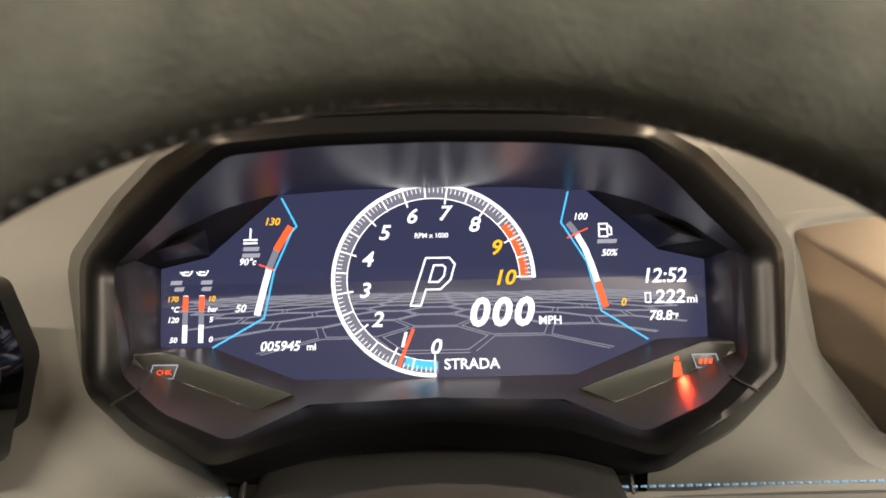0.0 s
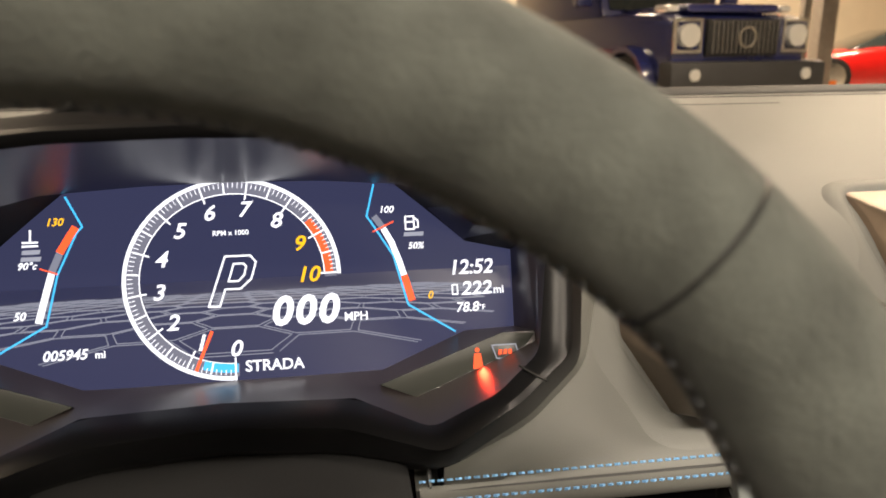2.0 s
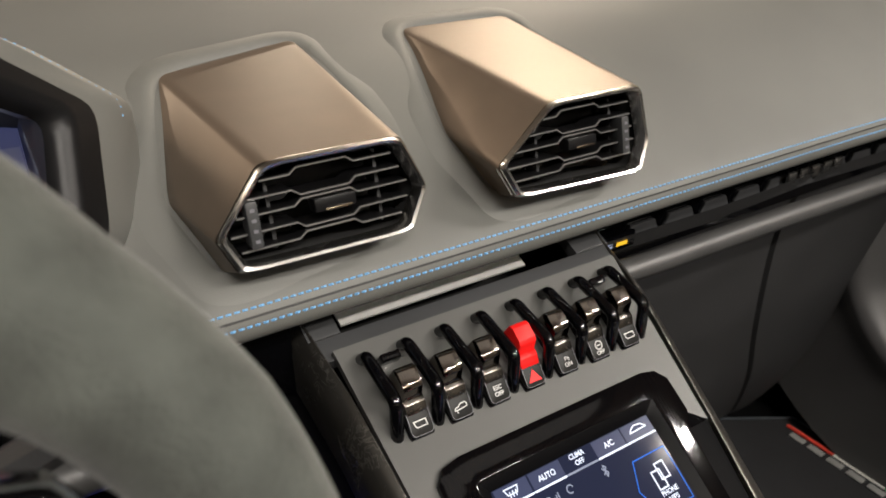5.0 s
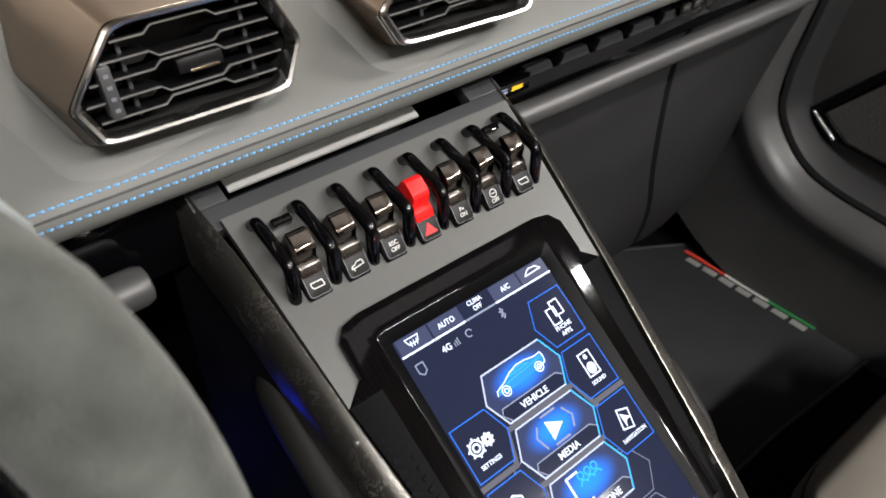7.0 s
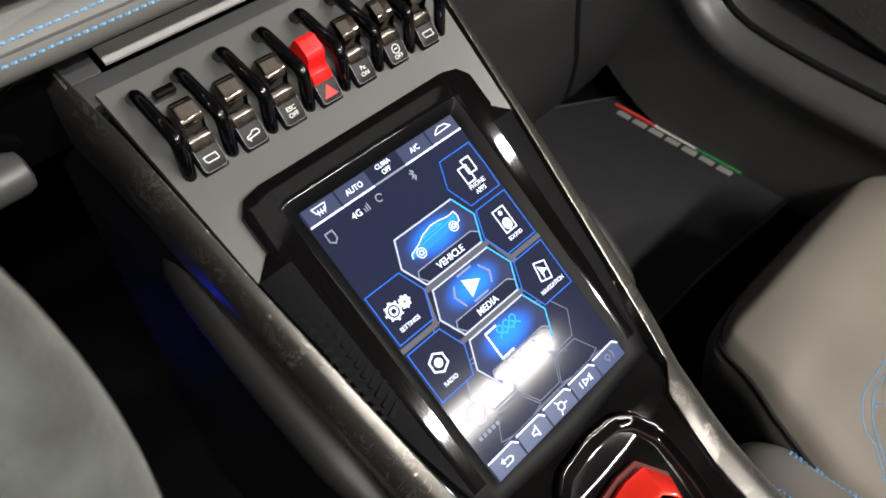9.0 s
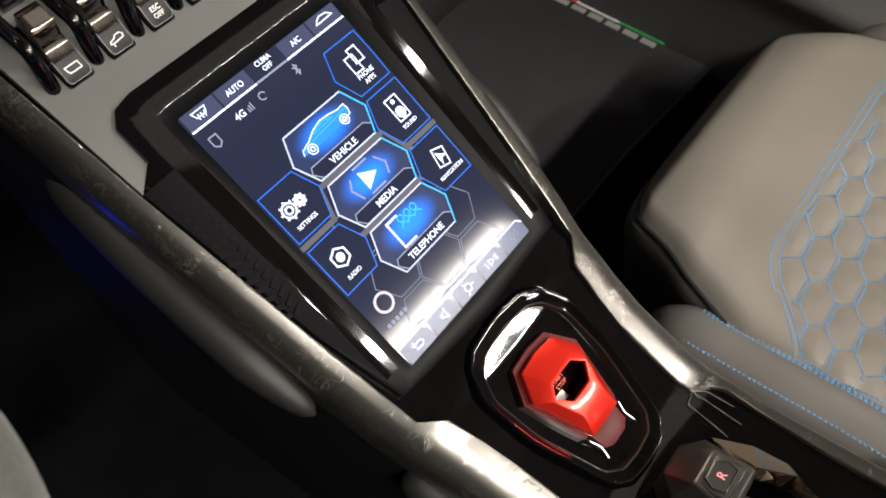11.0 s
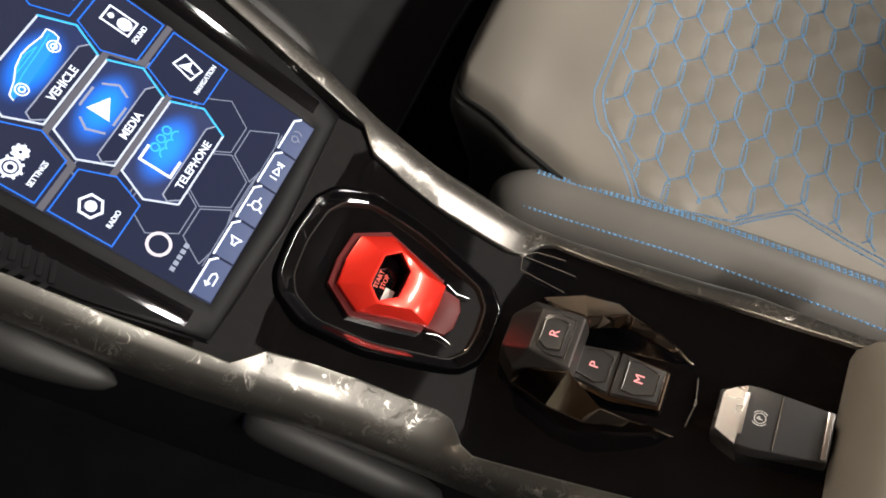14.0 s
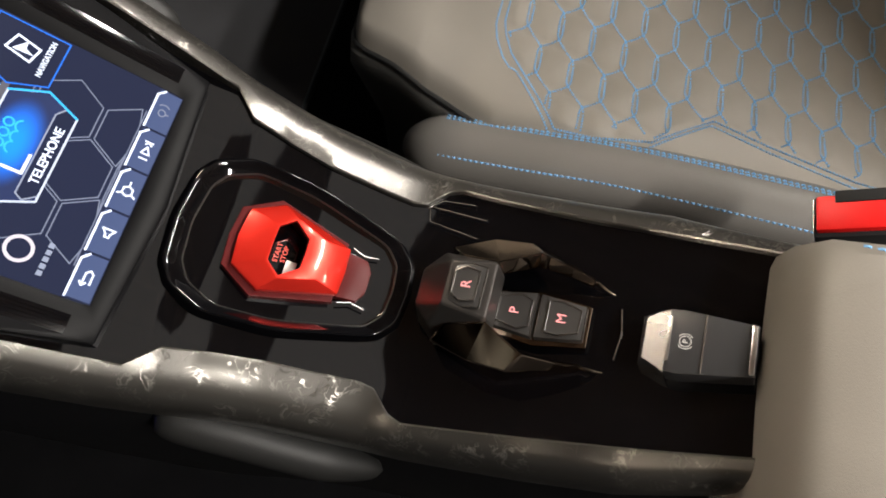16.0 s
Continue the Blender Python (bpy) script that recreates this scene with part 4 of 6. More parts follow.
for cx, cy, word in ((-0.0445, 0.0185, "SETTINGS"), (-0.0450, -0.0200, "RADIO"), (0.0440, 0.0560, "PHONE\nAPPS"), (0.0445, 0.0200, "SOUND"), (0.0445, -0.0180, "NAVIGATION")):
    hx = [(max(-0.0570, min(0.0570, a)), b) for a, b in hexagon(cx, cy, 0.0125, 0.0190, 0.0160)]
    tile = patch("side_tile", [hx], S - 0.0001, SCREEN, screen, "dark menu tile with a blue edge")
    strokes("side_edge", [hx], 0.0007, S, BLUE, tile, closed=True)
    lettering("side_word", word, 0.0042 if "\n" in word else 0.0036, Matrix.Translation((cx, cy - (0.0085 if "\n" in word else 0.0110), S + 0.0002)), WHITE, tile, align="CENTER", wide=0.9)
    if word == "SETTINGS":
        for gx, gy, r in ((-0.0035, 0.0010, 0.0042), (0.0050, 0.0015, 0.0028)):
            strokes("gear_sign", [arc(cx + gx, cy + gy, r, 0, 360, 20), arc(cx + gx, cy + gy, r * 0.5, 0, 360, 14)], 0.0012, S + 0.0002, WHITE, tile)
            strokes("gear_teeth", [[(cx + gx + r * math.cos(q), cy + gy + r * math.sin(q)), (cx + gx + r * 1.3 * math.cos(q), cy + gy + r * 1.3 * math.sin(q))] for q in np.linspace(0, 5.5, 8)], 0.0013, S + 0.0002, WHITE, tile)
    elif word == "RADIO":
        strokes("radio_sign", [[(cx + 0.0058 * math.cos(q), cy + 0.002 + 0.0058 * math.sin(q)) for q in np.linspace(0.5, 0.5 + 5.236, 6)]], 0.0012, S + 0.0002, WHITE, tile, closed=True)
        patch("radio_dot", [[(cx + 0.0028 * math.cos(q), cy + 0.002 + 0.0028 * math.sin(q)) for q in np.linspace(0, 5.8, 12)]], S + 0.0002, WHITE, tile)
    elif word == "SOUND":
        strokes("speaker_sign", [[(cx - 0.0045, cy - 0.006), (cx + 0.0045, cy - 0.006), (cx + 0.0045, cy + 0.0090), (cx - 0.0045, cy + 0.0090)]], 0.0010, S + 0.0002, WHITE, tile, closed=True)
        patch("speaker_cone", [[(cx + 0.0034 * math.cos(q), cy - 0.0015 + 0.0038 * math.sin(q)) for q in np.linspace(0, 5.9, 14)], [(cx + 0.0016 * math.cos(q), cy + 0.0060 + 0.0016 * math.sin(q)) for q in np.linspace(0, 5.9, 10)]], S + 0.0002, WHITE, tile)
    elif word == "NAVIGATION":
        strokes("map_sign", [[(cx - 0.0050, cy - 0.0040), (cx + 0.0030, cy - 0.0060), (cx + 0.0055, cy + 0.0050), (cx - 0.0025, cy + 0.0075)]], 0.0010, S + 0.0002, WHITE, tile, closed=True)
        patch("map_arrow", [[(cx - 0.0020, cy + 0.0050), (cx + 0.0045, cy + 0.0000), (cx + 0.0005, cy - 0.0005), (cx - 0.0015, cy - 0.0045)]], S + 0.0002, WHITE, tile)
    else:
        strokes("apps_sign", [[(cx - 0.0055, cy - 0.0045), (cx + 0.0010, cy - 0.0045), (cx + 0.0010, cy + 0.0060), (cx - 0.0055, cy + 0.0060)], [(cx - 0.0005, cy + 0.0000), (cx + 0.0060, cy + 0.0000), (cx + 0.0060, cy + 0.0095), (cx - 0.0005, cy + 0.0095)]], 0.0010, S + 0.0002, WHITE, tile, closed=True)
# grey lanes between the tiles
for cy, lo, hi in ((0.0172, -0.0008, 0.0010), (-0.0180, -0.0395, -0.0365)):
    strokes("lane", [[(-0.0575, lo), (-0.0325, lo), (-0.0265, cy), (0.0270, cy), (0.0325, hi), (0.0575, hi)] if cy > 0 else [(-0.0262, cy), (0.0270, cy)]], 0.0032, S - 0.0002, LANE, screen)
# bars at the top and foot of the menu
for i in range(5):
    u0, u1 = -0.0580 + 0.0232 * i + 0.0006, -0.0580 + 0.0232 * (i + 1) - 0.0006
    patch("top_tab", [[(u0, 0.0825), (u1, 0.0825), (u1, 0.0920), (u0, 0.0920)]], S, TAB_GLASS if i != 2 else SCREEN, screen)
    strokes("top_line", [[(u0, 0.0818), (u1, 0.0818)]], 0.0012, S + 0.0002, WHITE if i != 2 else DIM, screen)
    patch("foot_tab", [[(u0, -0.0900), (u1, -0.0900), (u1, -0.0790), (u0, -0.0790)]], S, FOOT_GLASS, screen)
    strokes("foot_line", [[(u0, -0.0785), (u1 - 0.003, -0.0785), (u1, -0.0815)]], 0.0011, S + 0.0002, WHITE, screen)
for i, word in ((1, "AUTO"), (2, "CLIMA\nOFF"), (3, "A/C")):
    lettering("tab_word", word, 0.0048 if i != 2 else 0.0042, Matrix.Translation((-0.0464 + 0.0232 * i, 0.0855 if i != 2 else 0.0885, S + 0.0003)), WHITE, screen, align="CENTER", wide=0.9)
strokes("heated_glass_sign", [[(-0.0500, 0.0865), (-0.0515, 0.0900), (-0.0425, 0.0900), (-0.0440, 0.0865), (-0.0500, 0.0865)], [(-0.0490, 0.0850), (-0.0485, 0.0880)], [(-0.0470, 0.0850), (-0.0465, 0.0880)], [(-0.0450, 0.0850), (-0.0445, 0.0880)]], 0.0007, S + 0.0003, WHITE, screen)
strokes("small_car_sign", [[(0.0400, 0.0865), (0.0420, 0.0885), (0.0450, 0.0900), (0.0500, 0.0895), (0.0530, 0.0870), (0.0400, 0.0865)]], 0.0008, S + 0.0003, WHITE, screen)
lettering("signal_word", "4G", 0.0055, Matrix.Translation((-0.0345, 0.0725, S)), WHITE, screen)
tagged(strokes("status_signs", [[(-0.0255, 0.0725), (-0.0255, 0.0745)], [(-0.0240, 0.0725), (-0.0240, 0.0755)], [(-0.0225, 0.0725), (-0.0225, 0.0765)], arc(-0.0140, 0.0750, 0.0022, 20, 290, 12), [(0.0105, 0.0730), (0.0135, 0.0765), (0.0120, 0.0780), (0.0120, 0.0715), (0.0135, 0.0735), (0.0105, 0.0765)], [(-0.0535, 0.0750), (-0.0535, 0.0700), (-0.0510, 0.0680), (-0.0485, 0.0700), (-0.0485, 0.0750), (-0.0535, 0.0750)]], 0.0008, S, DIM, screen), kind="stuff")
strokes("ring_sign", [arc(-0.0445, -0.0535, 0.0056, 0, 360, 30)], 0.0016, S, glow("pale_light", (0.85, 0.70, 0.70), 0.9), screen)
patch("assistant_word", [[(-0.0530 + 0.0034 * i, -0.0665), (-0.0530 + 0.0034 * i + 0.0024, -0.0665), (-0.0530 + 0.0034 * i + 0.0024, -0.0640), (-0.0530 + 0.0034 * i, -0.0640)] for i in range(5)], S, DIM, screen)
bx = [-0.0464 + 0.0232 * i for i in range(5)]
strokes("back_sign", [[(bx[0] - 0.0030, -0.0865), (bx[0] + 0.0020, -0.0865), (bx[0] + 0.0035, -0.0850), (bx[0] + 0.0020, -0.0832), (bx[0] - 0.0040, -0.0832)], [(bx[0] - 0.0025, -0.0818), (bx[0] - 0.0042, -0.0832), (bx[0] - 0.0025, -0.0846)]], 0.0009, S + 0.0003, WHITE, screen)
strokes("mute_sign", [[(bx[1] - 0.0020, -0.0855), (bx[1] - 0.0005, -0.0855), (bx[1] + 0.0020, -0.0875), (bx[1] + 0.0020, -0.0815), (bx[1] - 0.0005, -0.0835), (bx[1] - 0.0020, -0.0835), (bx[1] - 0.0020, -0.0855)]], 0.0009, S + 0.0003, WHITE, screen)
strokes("menu_sign", [[(bx[2] + 0.0026 * math.cos(q), -0.0845 + 0.0026 * math.sin(q)) for q in np.linspace(0, 6.283, 7)]] + [[(bx[2] + 0.0026 * math.cos(q), -0.0845 + 0.0026 * math.sin(q)), (bx[2] + 0.0048 * math.cos(q), -0.0845 + 0.0048 * math.sin(q))] for q in (0, 2.094, 4.189)], 0.0009, S + 0.0003, WHITE, screen)
strokes("skip_sign", [[(bx[3] - 0.0018, -0.0865), (bx[3] + 0.0022, -0.0845), (bx[3] - 0.0018, -0.0825), (bx[3] - 0.0018, -0.0865)], [(bx[3] - 0.0045, -0.0865), (bx[3] - 0.0045, -0.0825)], [(bx[3] + 0.0048, -0.0865), (bx[3] + 0.0048, -0.0825)], [(bx[3] + 0.0032, -0.0860), (bx[3] + 0.0045, -0.0845), (bx[3] + 0.0032, -0.0830)]], 0.0008, S + 0.0003, WHITE, screen)
strokes("voice_sign", [arc(bx[4] - 0.0010, -0.0838, 0.0018, 0, 360, 10), [(bx[4] - 0.0010, -0.0856), (bx[4] - 0.0010, -0.0870)], arc(bx[4] + 0.0005, -0.0838, 0.0032, -50, 50, 8)], 0.0007, S + 0.0003, LINE, screen)
web = []
for i in range(-3, 4):
    for j in range(-4, 4):
        cx, cy = i * 0.0262, j * 0.0300 + (0.015 if i % 2 else 0)
        if cy < 0.005 and abs(cx) < 0.05:
            web.append([(max(-0.0575, min(0.0575, cx + 0.0168 * math.cos(radians(60 * k)))), max(-0.077, cy + 0.0160 * math.sin(radians(60 * k)))) for k in range(7)])
tagged(strokes("web", web, 0.0006, S - 0.0003, LINE, screen), kind="stuff")
# ---- toggle switches ----
ROCKER = mat("satin_ledge_chrome", (0.22, 0.205, 0.185), 0.26, metal=1.0, vary=0.08, vscale=80)
SYMBOL_PLATE = mat("satin_symbol_black", (0.006, 0.006, 0.0055), 0.42, bump=0.05, scale=1500, vary=0.1, vscale=60, spec=0.2)


def bow():
    """A straight-sided hoop of round section."""
    path = rounded([(0.0, 0.1895, -0.008), (0.0, 0.1850, 0.0092), (0.0, 0.1525, 0.0205), (0.0, 0.1338, -0.008)], 0.13, 5)[6:-6]
    path = [Vector((0, 0.1895, -0.008))] + path + [Vector((0, 0.1338, -0.008))]
    out = []
    for i, p in enumerate(path):
        d = (path[min(i + 1, len(path) - 1)] - path[max(i - 1, 0)]).normalized()
        nrm = Vector((0, -d.z, d.y))
        sec = [(0.0039 * math.cos(q), 0.0037 * math.sin(q)) for q in np.linspace(0, 2 * math.pi, 13)[:-1]]
        out.append([p + X * a + nrm * b for a, b in sec])
    return loft(out, cap=(True, True))


for i in range(8):
    g = thing("switch_guard", MS @ Matrix.Translation((-0.0924 + 0.0259 * i, 0.161, 0.0012)), "glossy black bow between toggle switches", "switch guard", "guards of the toggle row")
    b = bow()
    b.transform(Matrix.Translation((0, -0.161, -0.0012)))
    part("bow", b, PIANO, g)
SIDE = Matrix(((0, 0, 1, 0), (1, 0, 0, 0), (0, 1, 0, 0), (0, 0, 0, 1)))
for i in range(7):
    hazard = i == 3
    t = thing("toggle_switch", MS @ Matrix.Translation((-0.0924 + 0.0259 * (i + 0.5), 0.161, 0.0012)),
              "red hazard toggle switch with a triangle mark" if hazard else "dark chrome toggle switch with a white symbol", "switch", "toggle row")
    base = [(-0.0078, -0.0275), (0.0078, -0.0275), (0.0074, 0.0105), (-0.0074, 0.0105)]
    part("socket", prism(soft(base, 0.10), -0.003, 0.0012), PIANO, t, "black socket plate")
    side = [(0.0085, 0.0005), (-0.0100, 0.0005), (-0.0100, 0.0100), (-0.0074, 0.0118), (-0.0048, 0.0180), (-0.0022, 0.0196), (0.0062, 0.0202), (0.0090, 0.0182), (0.0094, 0.0100)]
    part("lever", prism(soft(side, 0.14, 3), -0.0060, 0.0060, 0.0007, SIDE), REDPLASTIC if hazard else LEVER, t, "red lever" if hazard else "dark chrome lever")
    side = [(-0.0070, 0.0005), (-0.0070, 0.0112), (-0.0108, 0.0110), (-0.0140, 0.0088), (-0.0158, 0.0070), (-0.0160, 0.0005)]
    part("rocker", prism(soft(side, 0.16, 4), -0.0063, 0.0063, 0.0007, SIDE), REDPLASTIC if hazard else ROCKER, t, "red ledge of the lever" if hazard else "satin dark chrome ledge of the lever")
    mp = Matrix.Translation((0, -0.0208, 0.0056)) @ Matrix.Rotation(0.311, 4, "X")
    plate = [(-0.0069, 0.0068), (-0.0069, -0.0040), (-0.0062, -0.0056), (-0.0050, -0.0064), (0.0050, -0.0064), (0.0062, -0.0056), (0.0069, -0.0040), (0.0069, 0.0068)]
    part("plate", prism(plate, -0.0075, 0.0, 0.0006, mp), SYMBOL_PLATE, t, "black symbol plate with rounded corners")
    ob = strokes("plate_edge", [[(a * 0.965, b * 0.965) for a, b in plate]], 0.0003, 0.0002, FAINT, t)
    ob.matrix_local = mp
    if i in (0, 6):
        part("stop", slab(0.001, 0.0205, 0.0035, 0.0120, 0.0050, 0.0070, 0.0008), PIANO, t, "black stop behind the lever")
    if hazard:
        part("triangle", prism([(-0.0046, -0.0036), (0.0046, -0.0036), (0, 0.0036)], 0, 0.0004, 0, mp), REDPLASTIC, t, "red triangle")
    elif i in (2, 4):
        lettering("symbol", "ESC\nOFF" if i == 2 else "P\u00ab\nON", 0.0036, mp @ Matrix.Translation((0, 0.0005, 0.0004)), WHITEMARK, t, align="CENTER")
    elif i == 5:
        lettering("symbol", "OFF", 0.0036, mp @ Matrix.Translation((0, -0.0042, 0.0004)), WHITEMARK, t, align="CENTER")
        ob = strokes("sign", [arc(0, 0.0016, 0.0026, 0, 360, 18), [(-0.0012, 0.0016), (0.0012, 0.0016)]], 0.0007, 0.0004, WHITEMARK, t)
        ob.matrix_local = mp
    else:
        pts = [[(-0.0055, 0.0022), (-0.0048, -0.0012), (-0.0036, -0.0024), (0.0052, -0.0024), (0.0046, 0.0022), (-0.0055, 0.0022)]]
        if i == 1:
            pts = [[(-0.0058, -0.0020), (-0.0052, -0.0004), (-0.0020, 0.0004), (0.0002, 0.0022), (0.0040, 0.0024), (0.0054, 0.0006), (0.0050, -0.0012), (-0.0020, -0.0020), (-0.0058, -0.0020)], [(-0.0040, -0.0042), (-0.0040, -0.0026)]]
        ob = strokes("symbol", [[(a * 0.72, b * 0.72) for a, b in line] for line in pts], 0.0006, 0.0004, WHITEMARK, t)
        ob.matrix_local = mp

# ---- start button under its red flap ----
MC = plane_at((XC, 0.049, 0.4700), 20.5)
start = thing("start_button", MC, "start button under a red flap in a glossy black well", "start button")
cup_half = [(0, 0.0635), (0.0240, 0.0608), (0.0345, 0.0540), (0.0425, 0.0360), (0.0400, 0.0), (0.0270, -0.0500), (0.0165, -0.0595), (0, -0.0612)]
eased = lambda half, w, k=1.0, f=0.22: rounded([Vector((u * k, v * k, w)) for u, v in mirror(half)], f, 5)
RIM = [(-0.009, 1.14), (-0.0035, 1.10), (0.0000, 1.072), (0.0022, 1.052), (0.0037, 1.036), (0.0045, 1.023), (0.0047, 1.010), (0.0044, 0.995), (0.0036, 0.968), (0.0026, 0.932), (0.0018, 0.895)]
part("well_rim", loft([eased(cup_half, w, k) for w, k in RIM]), PIANO, start, "glossy black rim of the well")
part("well_line", loft([eased(cup_half, 0.0018, 0.895), eased(cup_half, 0.0024, 0.890), eased(cup_half, 0.0018, 0.884), eased(cup_half, 0.0004, 0.884)]), STEEL, start, "fine bright line inside the rim")
part("well_wall", loft([eased(cup_half, 0.0006, 0.885), eased(cup_half, -0.0060, 0.845), eased(cup_half, -0.0085, 0.80), eased(cup_half, -0.0090, 0.4)], cap=(False, True)), WELL, start, "mirror-like black inside of the well")
hole = [(0, 0.0165), (0.0095, 0.0163), (0.0155, 0.0090), (0.0082, -0.0002), (0, -0.0004)]
both = lambda half, rise, k=1.0: [Vector((u * k, v * k - 0.0018, w - 0.001)) for (u, v), w in zip(half, rise)] + [Vector((-u * k, v * k - 0.0018, w - 0.001)) for (u, v), w in list(zip(half, rise))[::-1] if u > 1e-6]
base_half = [(0, 0.0372), (0.0165, 0.0356), (0.0278, 0.0170), (0.0170, -0.0240), (0, -0.0250)]
part("flap_base", loft([[Vector((u, v, w)) for u, v in mirror(base_half)] for w in (-0.0090, 0.0012)] + [both(hole, [0.0018] * 5, 1.30), both(hole, [-0.0088] * 5, 1.25)], bevel=0.0004), DARKRED, start, "dark red seat under the flap", smooth=False)
tail = [(-0.0135, -0.0220), (0.0135, -0.0220), (0.0120, -0.0370), (0.0060, -0.0405), (-0.0060, -0.0405), (-0.0120, -0.0370)]
part("flap_tail", prism(tail, -0.0090, 0.0004, 0.0012), DARKRED, start, "dark red hinge housing")
for sd in (1, -1):
    part("tail_edge", tube([(sd * 0.0160, -0.0270, 0.0008), (sd * 0.0136, -0.0340, 0.0006), (sd * 0.0150, -0.0420, 0.0004)], 0.0005, 6), SILVER, start, "fine bright edge beside the hinge")
flap_out = [(0, 0.0345), (0.0155, 0.0328), (0.0245, 0.0165), (0.0130, -0.0235), (0, -0.0242)]
flap_rise = [0.0068, 0.0068, 0.0066, 0.0068, 0.0068]
crest_out = [(0, 0.0186), (0.0106, 0.0184), (0.0176, 0.0094), (0.0108, -0.0100), (0, -0.0104)]
crest_rise = [0.0132, 0.0132, 0.0134, 0.0128, 0.0128]
part("flap", loft([both(flap_out, [0.0015] * 5), both(flap_out, flap_rise), both(crest_out, crest_rise), both(hole, [0.0138, 0.0138, 0.0140, 0.0136, 0.0136]), both(hole, [0.0105] * 5, 1.0), both(hole, [0.0085] * 5, 1.25)], bevel=0.0006), RED, start, "faceted bright red flap with a six-sided window")
part("button", prism([(0.0155 * math.cos(q), 0.0080 + 0.0120 * math.sin(q)) for q in np.linspace(0, 2 * math.pi, 29)[:-1]], -0.0088, -0.0015, 0.001), PIANO, start, "round black push button")
lettering("start_word", "START\nSTOP", 0.0038, Matrix.Translation((0.0000, 0.0095, -0.0013)), mat("dim_red_print", (0.35, 0.03, 0.02), 0.5, emit=(1.0, 0.08, 0.03), power=0.25), start, align="CENTER")
part("button_label", slab(-0.0065, 0.0020, -0.0012, 0.0080, 0.0058, 0.0006, 0.0002), mat("grey_label", (0.75, 0.74, 0.70), 0.4), start, "pale grey label")

# ---- gear selector ----
MG = plane_at((XC, -0.06, 0.4580), -11)
gear = thing("gear_selector", MG, "angular smoked chrome gear selector with lit letter keys", "gear selector")
HEADMETAL = mat("satin_smoked_metal", (0.105, 0.098, 0.092), 0.30, metal=0.85, bump=0.04, scale=1200, vary=0.08, vscale=40)


ARMMETAL = mat("arm_smoked_chrome", (0.42, 0.335, 0.26), 0.07, metal=1.0, vary=0.1, vscale=60)


def faceted(ob, limit=1.5e-5):
    """Keeps the broad faces flat and only the narrow edges rounded."""
    for face in ob.data.polygons:
        face.use_smooth = face.area < limit
    return ob


def hull(pts):
    bm = bmesh.new()
    vs = [bm.verts.new(p) for p in pts]
    out = bmesh.ops.convex_hull(bm, input=vs)
    bmesh.ops.delete(bm, geom=[v for v in out["geom_interior"] if isinstance(v, bmesh.types.BMVert)], context="VERTS")
    bmesh.ops.dissolve_limit(bm, angle_limit=radians(4), verts=bm.verts, edges=bm.edges)
    bmesh.ops.recalc_face_normals(bm, faces=bm.faces)
    return bm


for s in (1, -1):
    stations = [[(0.0225, 0.0300, 0.001), (0.0262, 0.0270, 0.019), (0.0190, 0.0180, 0.030), (0.0150, 0.0140, 0.026)],
                [(0.0330, 0.0030, 0.001), (0.0335, 0.0045, 0.022), (0.0158, -0.0030, 0.0362), (0.0145, -0.0035, 0.022)],
                [(0.0362, -0.0080, 0.001), (0.0348, -0.0155, 0.021), (0.0265, -0.0225, 0.0292), (0.0236, -0.0215, 0.016)],
                [(0.0285, -0.0330, 0.002), (0.0292, -0.0350, 0.016), (0.0252, -0.0380, 0.0205), (0.0222, -0.0370, 0.012)],
                [(0.0232, -0.0480, 0.002), (0.0246, -0.0490, 0.011), (0.0228, -0.0500, 0.0140), (0.0205, -0.0490, 0.009)]]
    faceted(part("arm", loft([[(s * u, v, w) for u, v, w in st] for st in stations], cap=(True, True), bevel=0.0010), ARMMETAL, gear, "smoked chrome selector arm"))
    part("arm_foot", tube([(s * 0.0228, -0.0500, 0.010), (s * 0.0215, -0.0560, 0.0030), (s * 0.0205, -0.0620, 0.0006)], [0.0014, 0.0010, 0.0006], 6), CHROME, gear, "thin bright foot of the arm")
HEAD = [(0.0120, 0.0410, 0.0), (0.0240, 0.0285, 0.0), (0.0190, -0.0010, 0.003), (0.0095, 0.0375, 0.0240), (0.0200, 0.0275, 0.0255), (0.0118, 0.0195, 0.0385), (0.0152, -0.0030, 0.0362), (0.0145, -0.0040, 0.018)]
faceted(part("head", bevelled(hull([(s * u, v, w) for u, v, w in HEAD for s in (1, -1)]), 0.0012, 3), HEADMETAL, gear, "satin smoked metal head"))
part("bright_edge", tube([(-0.0135, -0.0640, 0.0030), (0.0, -0.0660, 0.0036), (0.0135, -0.0640, 0.0030)], 0.0005, 6), SILVER, gear, "fine bright edge behind the keys")


